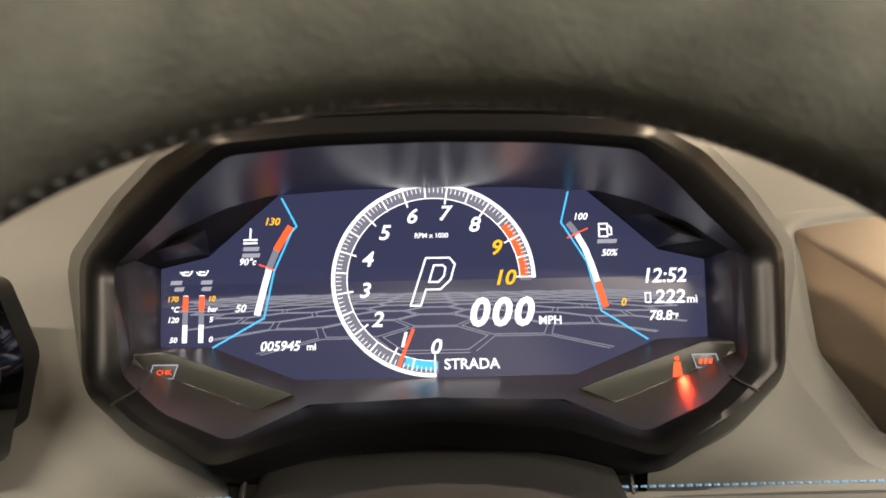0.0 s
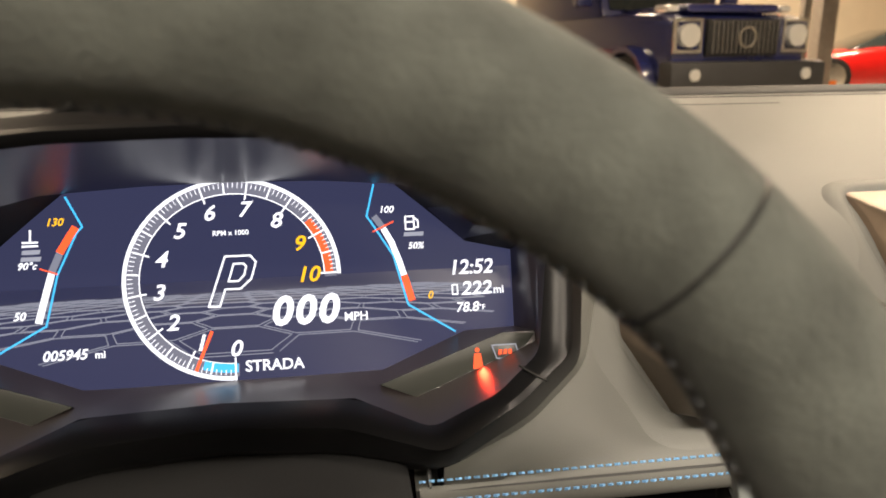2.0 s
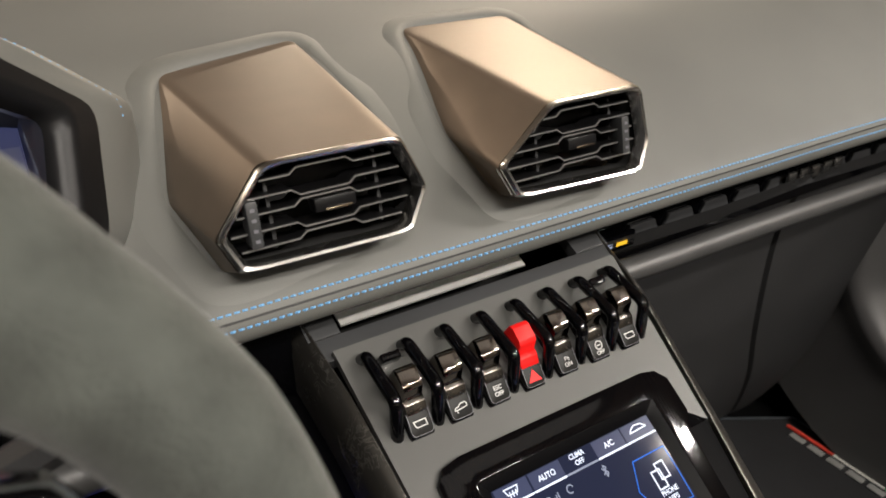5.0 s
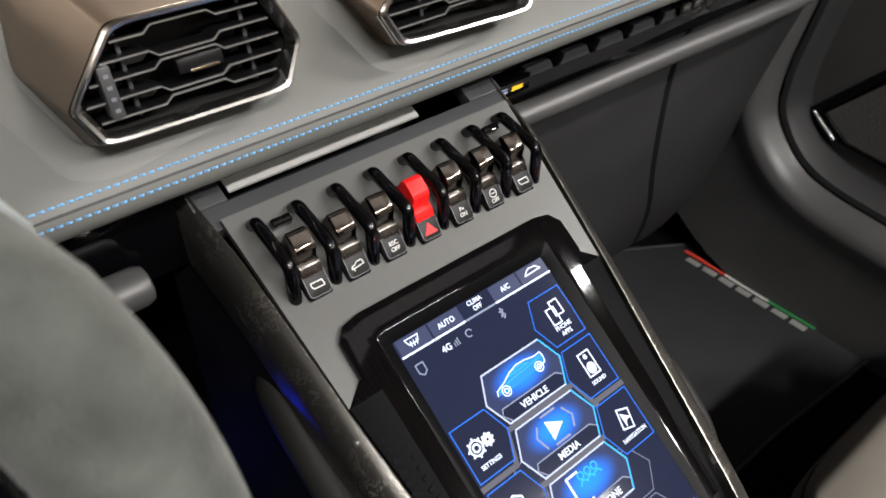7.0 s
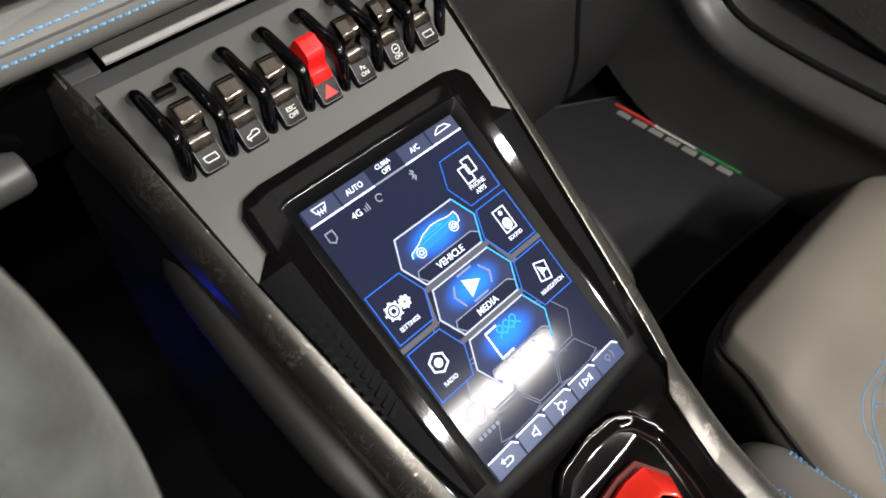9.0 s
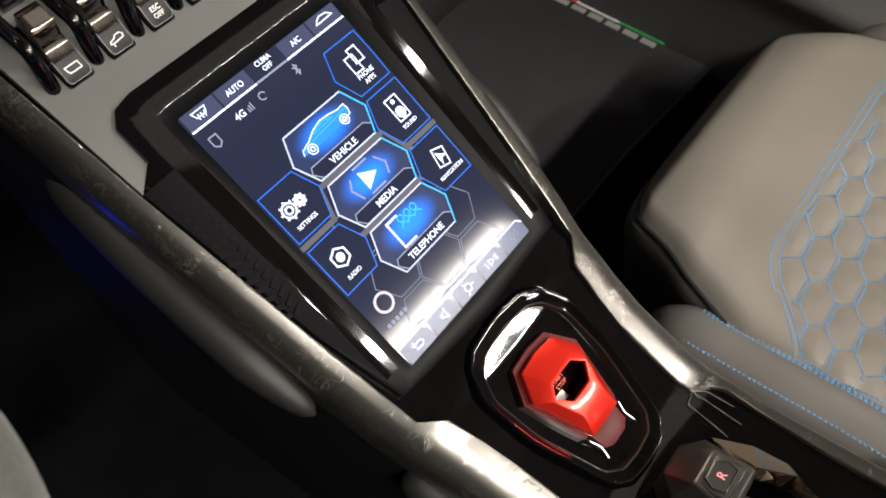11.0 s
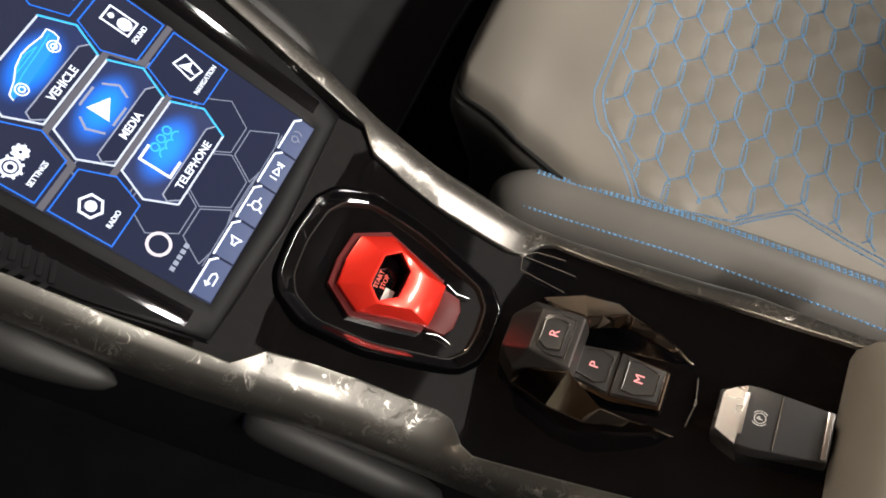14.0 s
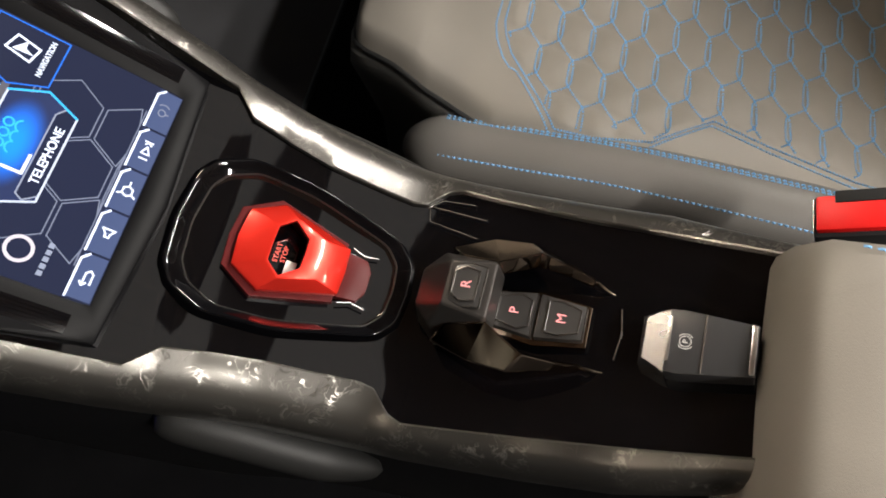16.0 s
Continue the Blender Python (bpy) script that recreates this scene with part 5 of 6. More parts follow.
def key(name, v, w, tile, hx, letter, owner):
    """A bevelled tile with a raised six-sided face and a lit letter."""
    m1 = Matrix.Translation((0, v, w))
    k = part(name, prism(tile, -0.008, 0.0012, 0.0012, m1), KEYGREY, owner, "dark grey key")
    part("key_face", loft([[Vector((a, b, 0.0010)) for a, b in hx], [Vector((a * 0.95, b * 0.95, 0.0024)) for a, b in hx], [Vector((a * 0.88, b * 0.88, 0.0020)) for a, b in hx]], cap=(True, True), bevel=0.0002), KEYGREY, k)
    k.children[0].matrix_local = m1
    part("key_rim", tube([m1 @ Vector((a * 0.955, b * 0.955, 0.0023)) for a, b in hx + hx[:1]], 0.00032, 6), KEYEDGE, k, "fine polished rim")
    part("key_edge", tube([m1 @ Vector((a * 0.965, b * 0.965, 0.0011)) for a, b in tile[2:]], 0.00030, 6), KEYEDGE, k, "fine bright line along the tile's edge")
    lettering("key_letter", letter, 0.0070, m1 @ Matrix.Translation((0, -0.0025, 0.0024)), KEYRED, k, align="CENTER", bold=0.0)


KEYEDGE = mat("polished_key_edge", (0.34, 0.33, 0.32), 0.22, metal=1.0, vary=0.15, vscale=200)
KEYRED = glow("pale_red_light", (1.0, 0.33, 0.28), 1.2)
KEYGREY = mat("satin_key_grey", (0.050, 0.048, 0.046), 0.30, metal=0.5, vary=0.05, vscale=60)
key("reverse_key", 0.0098, 0.0372, [(-0.0095, 0.0080), (0.0095, 0.0080), (0.0118, -0.0010), (0.0108, -0.0090), (-0.0108, -0.0090), (-0.0118, -0.0010)], [(-0.0060, 0.0066), (0.0060, 0.0066), (0.0094, 0.0012), (0.0080, -0.0062), (-0.0080, -0.0062), (-0.0094, 0.0012)], "R", gear)
part("key_tray", prism([(-0.0115, 0.0010), (0.0115, 0.0010), (0.0150, -0.0230), (0.0112, -0.0500), (-0.0112, -0.0500), (-0.0150, -0.0230)], 0.000, 0.0055, 0.0010), SMOKE, gear, "dark chrome key tray")
key("park_key", -0.0112, 0.0095, [(-0.0092, 0.0108), (0.0092, 0.0108), (0.0122, -0.0110), (-0.0122, -0.0110)], [(-0.0066, 0.0090), (0.0066, 0.0090), (0.0098, -0.0030), (0.0072, -0.0092), (-0.0072, -0.0092), (-0.0098, -0.0030)], "P", gear)
key("manual_key", -0.0356, 0.0095, [(-0.0120, 0.0122), (0.0120, 0.0122), (0.0090, -0.0124), (-0.0090, -0.0124)], [(-0.0088, 0.0075), (0.0088, 0.0075), (0.0096, 0.0005), (0.0062, -0.0100), (-0.0062, -0.0100), (-0.0096, 0.0005)], "M", gear)

# ---- parking brake switch ----
MP = plane_at((XC - 0.001, -0.157, 0.4915), -19)
brake = thing("parking_brake", MP, "grey parking brake switch with a silver lip", "parking brake")
BU = -0.0022
body = [(-0.0124, -0.0262), (0.0124, -0.0262), (0.0158, 0.0060), (0.0156, 0.0135), (-0.0156, 0.0135), (-0.0158, 0.0060)]
part("body", prism([(BU + u, v) for u, v in body], -0.016, 0.0078, 0.0010), mat("brake_grey", (0.020, 0.020, 0.021), 0.38, bump=0.08, scale=1400, vary=0.06), brake, "dark grey switch body")
part("chrome_nose", hull([(BU + sd * u, v, w) for sd in (1, -1) for u, v, w in ((0.0156, 0.0137, 0.0070), (0.0156, 0.0137, -0.014), (0.0118, 0.0262, 0.0010), (0.0118, 0.0262, -0.014), (0.0100, 0.0240, 0.0058))]), SILVER, brake, "bright chrome nose", smooth=False)
part("lip", slab(BU, 0.0126, 0.0090, 0.0225, 0.0022, 0.0030, 0.0009), SILVER, brake, "silver lip")
part("end_bar", slab(BU, -0.0243, 0.0084, 0.0236, 0.0026, 0.0022, 0.0006), SILVER, brake, "silver end bar")
part("split_line", slab(BU, -0.0030, 0.0080, 0.0282, 0.0006, 0.0008), SILVER, brake, "fine bright joint")
strokes("brake_sign", [arc(BU, 0.0052, 0.0026, 0, 360, 24), arc(BU, 0.0052, 0.0037, 125, 235, 8), arc(BU, 0.0052, 0.0037, -55, 55, 8)], 0.0004, 0.0081, WHITEMARK, brake)
lettering("brake_letter", "P", 0.0036, Matrix.Translation((BU, 0.0040, 0.0080)), WHITEMARK, brake, align="CENTER")

# ---- armrest ----
arm = thing("armrest", Matrix.Translation((XC - 0.01, -0.189, 0.45)), "pale grey leather armrest with blue stitching behind the console", "armrest")
rings = []
for y, top, h in ((0.004, 0.02, 0.056), (0.005, 0.055, 0.058), (0.000, 0.075, 0.060), (-0.012, 0.086, 0.062), (-0.05, 0.092, 0.064), (-0.30, 0.098, 0.068)):
    rings.append([(-h, y, -0.05), (-h, y, top - 0.012), (-h + 0.010, y, top - 0.002), (-h * 0.5, y, top), (0, y, top + 0.001), (h * 0.5, y, top), (h - 0.010, y, top - 0.002), (h, y, top - 0.012), (h, y, -0.05)])
part("pad", loft(rings, closed=False, cap=(True, True)), SEAT, arm, "pale grey leather pad")
line = [((s * 0.056, -0.02 - 0.02 * i, 0.086 + 0.0006 * i), (0, 0, 1)) for s in (1,) for i in range(13)]
tagged(link("stitching", stitch_mesh([line, [((-p[0][0], p[0][1], p[0][2]), p[1]) for p in line]]), THREAD, arm, "blue stitching", smooth=False), kind="stuff")

# ---- air vents ----
BLADE_EDGE = mat("blade_edge_grey", (0.30, 0.30, 0.30), 0.32, metal=0.8, vary=0.1)

MOUTH = [(-0.0365, 0.0245), (0.0365, 0.0245), (0.0545, 0.0000), (0.0440, -0.0235), (-0.0440, -0.0235), (-0.0545, 0.0000)]


def collar(v, m, foot):
    """A soft leather lip round the foot of a hood, let into the dashboard's skin."""
    world_pts = rounded([m @ Vector(p) for p in foot], 0.22, 6)
    mid = sum(world_pts, Vector()) / len(world_pts)
    rows = []
    for grow, lift in ((0.0012, -0.008), (0.0030, 0.0000), (0.0060, 0.0022), (0.0110, 0.0020), (0.0190, 0.0007), (0.0250, -0.0020)):
        row = []
        for p in world_pts:
            d = Vector((p.x - mid.x, p.y - mid.y, 0)).normalized()
            q = p + d * grow
            row.append(m.inverted() @ Vector(on_dash(q.x, max(q.y, 0.364), lift)))
        rows.append(row)
    part("collar", loft(rows), LEATHER, v, "soft leather lip round the hood")


def vent(name, m, wheel_side, label, mouth=MOUTH, back=None):
    """A six-sided open mouth, a wedge-shaped hood that runs back into the dashboard, blades and a thumb wheel."""
    v = thing(name, m, label, "air vent", "dashboard vents")
    cu = sum(u for u, _ in mouth) / 6
    rim = [(cu + (u - cu) * 1.05 + (0.0012 if u > cu else -0.0012), w * 1.10) for u, w in mouth]
    at = lambda poly, d: rounded([Vector((u, d, w)) for u, w in poly], 0.14, 5)
    if back is None:
        part("surround", loft([at([(u * 1.12, w * 1.14) for u, w in mouth], 0.012), at(rim, -0.0005), at(mouth, 0.0)]), PIANO, v, "glossy black surround")
    else:
        far = rounded([Vector(p) for p in back], 0.07, 5)
        near = rounded([Vector((u, 0.0, w)) for u, w in rim], 0.10, 5)
        for k, p in enumerate(far):
            w = m @ p
            if w.y > 0.40:
                far[k] = m.inverted() @ Vector(on_dash(w.x, w.y, 0.0012))
        deep = [p + Vector((0, 0.006, -0.022)) for p in far]
        part("hood", loft([near] + [[a.lerp(b, f) for a, b in zip(near, far)] for f in (0.25, 0.5, 0.75)] + [far, deep]), FORGED_MATT, v, "satin bronze-grey hood with a crisp ridge")
        collar(v, m, back)
    grown = lambda ku, kw, d: at([(cu + (u - cu) * ku, w * kw) for u, w in mouth], d)
    part("bright_edge", loft([grown(1.068, 1.115, 0.003), grown(1.058, 1.098, -0.0020), grown(1.030, 1.055, -0.0036), grown(1.0, 1.0, -0.0028), grown(0.958, 0.925, 0.0050)]), SILVER, v, "polished rim of the mouth")
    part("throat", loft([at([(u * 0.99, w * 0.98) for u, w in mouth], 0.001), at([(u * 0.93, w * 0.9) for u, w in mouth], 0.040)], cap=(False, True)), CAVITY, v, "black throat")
    left = lambda z: float(np.interp(z, [mouth[4][1], mouth[5][1], mouth[0][1]], [mouth[4][0], mouth[5][0], mouth[0][0]])) + 0.004
    right = lambda z: float(np.interp(z, [mouth[3][1], mouth[2][1], mouth[1][1]], [mouth[3][0], mouth[2][0], mouth[1][0]])) - 0.004
    for k, z in enumerate((0.0172, 0.0092, 0.0010, -0.0075, -0.0160)):
        step = 0.0030 if k % 2 == 0 else -0.0030
        lo, hi = left(z), right(z)
        pts = [(lo, z), (cu - 0.0170, z), (cu - 0.0130, z + step), (cu + 0.0140, z + step), (cu + 0.0180, z), (hi, z)]
        rings = [[(u, 0.005, w - 0.0008), (u, 0.005, w + 0.0008), (u, 0.022, w + 0.0012), (u, 0.022, w - 0.0008)] for u, w in pts]
        part("blade", loft(rings, cap=(True, True)), HOODRIM, v, "black stepped blade")
        part("blade_edge", loft([[(u, 0.0042, w - 0.0004), (u, 0.0042, w + 0.0004), (u, 0.0052, w + 0.0004), (u, 0.0052, w - 0.0004)] for u, w in pts], cap=(True, True)), BLADE_EDGE, v, "grey blade edge")
    for u in (cu - 0.028, cu + 0.033):
        part("post", slab(u, 0.018, 0, 0.0020, 0.012, 0.040, 0.0003), MATT, v, "black post")
    part("tab", slab(0.004, 0.006, -0.0010, 0.0230, 0.010, 0.0070, 0.0014), HOODRIM, v, "black tab")
    part("tab_edge", slab(0.005, 0.0002, -0.0035, 0.0150, 0.0016, 0.0016, 0.0005), CHROME, v, "dark chrome tab edge")
    w = part("thumb_wheel", slab(wheel_side * 0.0395, 0.0060, -0.003, 0.0062, 0.012, 0.0240, 0.0015), DARKPANEL, v, "grey thumb wheel")
    for j in range(4):
        part("mark", slab(wheel_side * 0.0395, -0.0001, -0.011 + 0.0052 * j, 0.0022, 0.0006, 0.0016), FAINT, w)
    return v


def vent_pose(x, turn=0.0):
    return Matrix.Translation((x, 0.3645, 0.7560)) @ Matrix.Rotation(radians(turn), 4, "Z") @ Matrix.Rotation(radians(-12), 4, "X")


vent("air_vent", vent_pose(0.3050), -1, "hooded centre air vent with stepped black blades",
     [(-0.0300, 0.0245), (0.0412, 0.0240), (0.0532, -0.0030), (0.0415, -0.0240), (-0.0482, -0.0225), (-0.0560, -0.0050)],
     [(-0.0446, 0.1300, 0.0675), (0.0480, 0.1480, 0.0775), (0.0630, 0.0800, 0.0255), (0.0520, 0.0380, -0.0190), (-0.0530, 0.0250, -0.0305), (-0.0668, 0.0590, 0.0050)])
vent("air_vent", vent_pose(0.4715), 1, "hooded centre air vent beside the passenger with stepped black blades",
     [(-0.0197, 0.0252), (0.0490, 0.0248), (0.0540, -0.0080), (0.0465, -0.0262), (-0.0475, -0.0225), (-0.0580, -0.0030)],
     [(-0.0350, 0.1450, 0.0762), (0.0570, 0.1450, 0.0762), (0.0680, 0.0780, 0.0240), (0.0550, 0.0360, -0.0200), (-0.0440, 0.0262, -0.0292), (-0.0560, 0.0640, 0.0095)])
vent("air_vent", Matrix.Translation((-0.193, 0.3500, 0.7800)) @ Matrix.Rotation(radians(-12), 4, "X") @ Matrix.Diagonal((0.82, 1.0, 1.65, 1.0)), 1, "tall outer air vent in a glossy black surround")

# ---- steering wheel ----
PADDLE = mat("pale_grey_metal", (0.30, 0.33, 0.33), 0.45, metal=0.3, vary=0.08, vscale=60)
TW = 22
MWH = Matrix.Translation((XD, 0.1410, 0.7580)) @ Matrix.Rotation(radians(90 - TW), 4, "X")
wheel = thing("steering_wheel", MWH, "dark grey suede steering wheel with black spokes", "steering wheel")
rings, n = [], 144
ANGLE = [0, 40, 48, 57, 64, 70, 78, 95, 110, 130, 180]
INNER_R = [0.1465, 0.1480, 0.1480, 0.1430, 0.1490, 0.1520, 0.1510, 0.1480, 0.1470, 0.1500, 0.1500]
OUTER_R = [0.1825, 0.1825, 0.1815, 0.1810, 0.1830, 0.1850, 0.1845, 0.1830, 0.1825, 0.1825, 0.1825]


def rim_at(deg_, q, lift=0.0):
    """A place on the rim's skin: deg_ round from the top, q round its section."""
    r0, r1 = float(np.interp(abs(deg_), ANGLE, INNER_R)), float(np.interp(abs(deg_), ANGLE, OUTER_R))
    a = radians(deg_)
    r = (r0 + r1) / 2 + ((r1 - r0) / 2 + lift) * math.cos(q)
    return Vector((r * math.sin(a), r * math.cos(a), (0.0175 + lift) * math.sin(q)))


for i in range(n):
    a = 360 * i / n
    rings.append([rim_at(a if a <= 180 else a - 360, q) for q in np.linspace(0, 2 * math.pi, 25)[:-1]])
rings.append(rings[0])
part("rim", loft(rings), SUEDE, wheel, "dark grey suede rim")
for a in (44, -44, 136, -136):
    part("seam", tube([rim_at(a, q, -0.0002) for q in np.linspace(0, 2 * math.pi, 33)], 0.0006, 5, up=Vector((math.cos(radians(a)), -math.sin(radians(a)), 0))), PIPING, wheel, "dark stitched seam")
lines = []
for tilt_ in (-0.05, 0.05):
    lines.append([(rim_at(a, math.pi + tilt_, 0.0003), Vector((-math.sin(radians(a)), -math.cos(radians(a)), -tilt_))) for a in np.linspace(-95, 95, 160)])
tagged(link("rim_stitching", stitch_mesh(lines, 0.0024, 0.0016, 0.0005), mat("grey_thread", (0.05, 0.055, 0.06), 0.7), wheel, "dark grey rim stitching", smooth=False), kind="stuff")
for s in (1, -1):
    spoke = [(s * 0.055, 0.026, -0.010), (s * 0.110, 0.020, 0.000), (s * 0.148, 0.012, 0.004)]
    rings = [[(u, v + hgt, w), (u, v + hgt * 0.6, w + 0.010), (u, v - hgt * 0.6, w + 0.010), (u, v - hgt, w), (u, v - hgt * 0.6, w - 0.008), (u, v + hgt * 0.6, w - 0.008)] for (u, v, w), hgt in zip(spoke, (0.030, 0.020, 0.018))]
    part("spoke", loft(rings, cap=(True, True), bevel=0.002), SATIN, wheel, "black spoke")
    # glossy bar with a polished edge where the spoke meets the rim
    bar = [(s * 0.1180, 0.0560), (s * 0.1230, 0.0640), (s * 0.1330, 0.0600), (s * 0.1470, 0.0380), (s * 0.1480, 0.0200), (s * 0.1390, 0.0200), (s * 0.1360, 0.0330)]
    part("spoke_trim", prism(bar, -0.004, 0.010, 0.0016), PIANO, wheel, "glossy black spoke trim")
    part("spoke_edge", tube([(s * 0.1200, 0.0560, 0.0102), (s * 0.1320, 0.0500, 0.0104), (s * 0.1430, 0.0330, 0.0102), (s * 0.1440, 0.0210, 0.010)], 0.0014, 8), STEEL, wheel, "silver edge of the spoke")
part("hub", loft([[(0.060 * math.cos(q), 0.052 * math.sin(q), -0.03) for q in np.linspace(0, 2 * math.pi, 33)[:-1]], [(0.062 * math.cos(q), 0.054 * math.sin(q), 0.0) for q in np.linspace(0, 2 * math.pi, 33)[:-1]], [(0.045 * math.cos(q), 0.038 * math.sin(q), 0.020) for q in np.linspace(0, 2 * math.pi, 33)[:-1]]], cap=(True, True)), LEATHER, wheel, "grey leather hub")
part("lower_spoke", slab(0, -0.10, 0.0, 0.036, 0.11, 0.014, 0.004), SATIN, wheel, "black lower spoke")
column = thing("steering_column", Matrix.Translation((XD, 0.25, 0.72)), "matt brown-black steering column cover", "column cover")
rings = []
for y, h, wdt in ((-0.09, 0.048, 0.050), (-0.04, 0.064, 0.066), (-0.005, 0.068, 0.076), (0.03, 0.046, 0.080), (0.06, 0.020, 0.080), (0.14, 0.005, 0.080)):
    rings.append([(wdt * math.cos(q), y, (h if math.sin(q) > 0 else 0.08) * abs(math.sin(q)) ** 0.8 * (1 if math.sin(q) > 0 else -1)) for q in np.linspace(0, 2 * math.pi, 33)[:-1]])
part("shell", loft(rings, cap=(True, True)), MATT, column, "matt dark shell")
for s in (1, -1):
    pts = [(0.123, 0.055), (0.131, 0.056), (0.150, 0.030), (0.164, -0.002), (0.168, -0.060), (0.1630, -0.063), (0.1565, -0.003), (0.1425, 0.030)]
    bm = prism([(s * u, v) for u, v in pts], -0.0022, 0.0022, 0.0012, Matrix.Translation((s * 0.009, -0.005, 0.062)) @ Matrix.Rotation(radians(78), 4, "X"))
    part("shift_paddle", bm, PADDLE, column, "pale satin metal shift paddle")
    part("paddle_arm", tube([(s * 0.060, 0.0, 0.0), (s * 0.110, -0.002, 0.030), (s * 0.155, -0.004, 0.045)], 0.007, 8), MATT, column, "black paddle arm")
# ---- passenger side of the dashboard ----
SILLMAT = mat("sill_plastic", (0.075, 0.074, 0.074), 0.38, bump=0.2, scale=900, vary=0.1, vscale=12)
strip_bar = thing("trim_strip", Matrix.Translation((0.84, 0.402, 0.66)), "black honeycomb trim strip under the dashboard", "trim strip")
part("backing", slab(0, 0.012, 0, 0.66, 0.012, 0.070, 0.002), PIANO, strip_bar, "glossy black backing")
for i in range(14):
    for j in range(2):
        u = -0.255 + 0.043 * i + (0.0215 if j else 0)
        w = -0.0135 + 0.027 * j
        hx = [(u - 0.013, w + 0.0085), (u + 0.013, w + 0.0085), (u + 0.0175, w), (u + 0.013, w - 0.0085), (u - 0.013, w - 0.0085), (u - 0.0175, w)]
        bm = prism(hx, 0, 0.004, 0.001)
        bm.transform(Matrix(((1, 0, 0, 0), (0, 0, -1, 0.0065), (0, 1, 0, 0), (0, 0, 0, 1))))
        part("cell", bm, DARKPANEL, strip_bar)
lamp_sign = thing("airbag_lamp", Matrix.Translation((0.553, 0.398, 0.648)), "small orange lit airbag sign on black", "warning lamp")
part("plate", slab(0, 0.003, 0, 0.036, 0.003, 0.013, 0.0006), PIANO, lamp_sign)
patch_m = [[(-0.002, -0.0030), (0.0095, -0.0030), (0.0105, 0.0024), (-0.0005, 0.0024)]]
ob = patch("lit_word", patch_m, 0.0, ORANGE, lamp_sign)
ob.matrix_local = Matrix.Translation((0, 0.0009, 0)) @ Matrix.Rotation(radians(90), 4, "X")
ob = patch("grey_word", [[(-0.015, -0.003 + 0.003 * k), (-0.006, -0.003 + 0.003 * k), (-0.006, -0.001 + 0.003 * k), (-0.015, -0.001 + 0.003 * k)] for k in range(2)], 0.0, DIM, lamp_sign)
ob.matrix_local = Matrix.Translation((0, 0.0009, 0)) @ Matrix.Rotation(radians(90), 4, "X")
script = thing("chrome_script", Matrix.Translation((0.80, 0.397, 0.655)), "chrome lettering reduced to plain bars on black trim", "emblem")
for i in range(5):
    part("bar", slab(-0.035 + 0.0175 * i, 0.002, 0, 0.012, 0.004, 0.011, 0.002), SILVER, script)
rail = thing("grab_bar", Matrix.Translation((0.80, 0.362, 0.645)), "satin grey bar along the passenger side", "grab bar")
path = smooth_path([(-0.300, 0.01, 0.0), (-0.25, 0.002, 0.002), (-0.10, 0.0, 0.001), (0.08, 0.002, -0.004), (0.22, 0.015, -0.010), (0.33, 0.05, -0.02)], 6)
part("bar", tube(path, 0.0095, 14, 0.9), BARGREY, rail, "satin grey bar")
part("end_mount", slab(-0.296, 0.022, 0.0, 0.016, 0.030, 0.022, 0.004), MATT, rail, "black mount")
lower = thing("lower_trim", Matrix.Translation((0.20, 0.372, 0.640)), "satin grey lip under the driver's side of the dashboard", "trim strip")
part("bar", tube([(x, 0.0, 0.0) for x in (0.056, 0.0545, 0.05, 0.0, -0.14)], [0.006, 0.0105, 0.0125, 0.0130, 0.0130], 14, 0.9), BARGREY, lower, "satin grey lip")
part("backing", slab(-0.02, 0.026, 0.018, 0.21, 0.016, 0.066, 0.003), PIANO, lower, "glossy black backing")
glove = thing("glove_box", Matrix.Translation((0.80, 0.45, 0.40)), "matt black glove box lid and footwell panel", "glove box")
GP = [(0.395, 0.655), (0.405, 0.640), (0.428, 0.600), (0.450, 0.530), (0.475, 0.400), (0.505, 0.280), (0.560, 0.150), (0.60, 0.10)]
SEAM_X = [0.80, 0.805, 0.82, 0.845, 0.89, 0.95, 1.02, 1.05]
rows = smooth_path([(y, z, x) for (y, z), x in zip(GP, SEAM_X)], 4)
for side in (0, 1):
    rings = []
    for p in rows:
        y, z, x = p
        x0, x1 = (0.52, x - 0.0016) if side == 0 else (x + 0.0016, 1.10)
        back = 0.006
        rings.append([(x0 - 0.80, y + back - 0.45, z - 0.40), (x0 + 0.004 - 0.80, y - 0.45, z - 0.40), ((x0 + x1) / 2 - 0.80, y - 0.003 - 0.45, z - 0.40), (x1 - 0.004 - 0.80, y - 0.45, z - 0.40), (x1 - 0.80, y + back - 0.45, z - 0.40)])
    part("lid", loft(rings, closed=False), MATT, glove, "matt black panel")
part("backing", slab(0.0, 0.20, 0.0, 0.60, 0.01, 0.62), CAVITY, glove, "dark backing")

# ---- cabin shell, footwell, sill and door ----
SHELL = [("cabin_floor", (0.42, 0.0, 0.0965), (1.62, 2.0, 0.03), CARPET), ("front_bulkhead", (0.42, 0.95, 0.42), (1.62, 0.03, 0.70), CARPET), ("rear_bulkhead", (0.42, -0.95, 0.50), (1.62, 0.03, 0.85), CARPET),
         ("side_wall_driver", (-0.37, 0.0, 0.42), (0.04, 2.0, 0.66), MATT), ("side_wall_passenger", (1.21, 0.0, 0.42), (0.04, 2.0, 0.66), MATT)]
for name, c, s_, m_ in SHELL:
    tagged(part(name, slab(*c, *s_, 0.004), m_), "black lining of the car's cabin", "cabin lining", kind="structure")
side_trim = thing("kick_panel", Matrix.Translation((1.10, 0.40, 0.30)), "matt black side panel with a curved sill", "side panel")
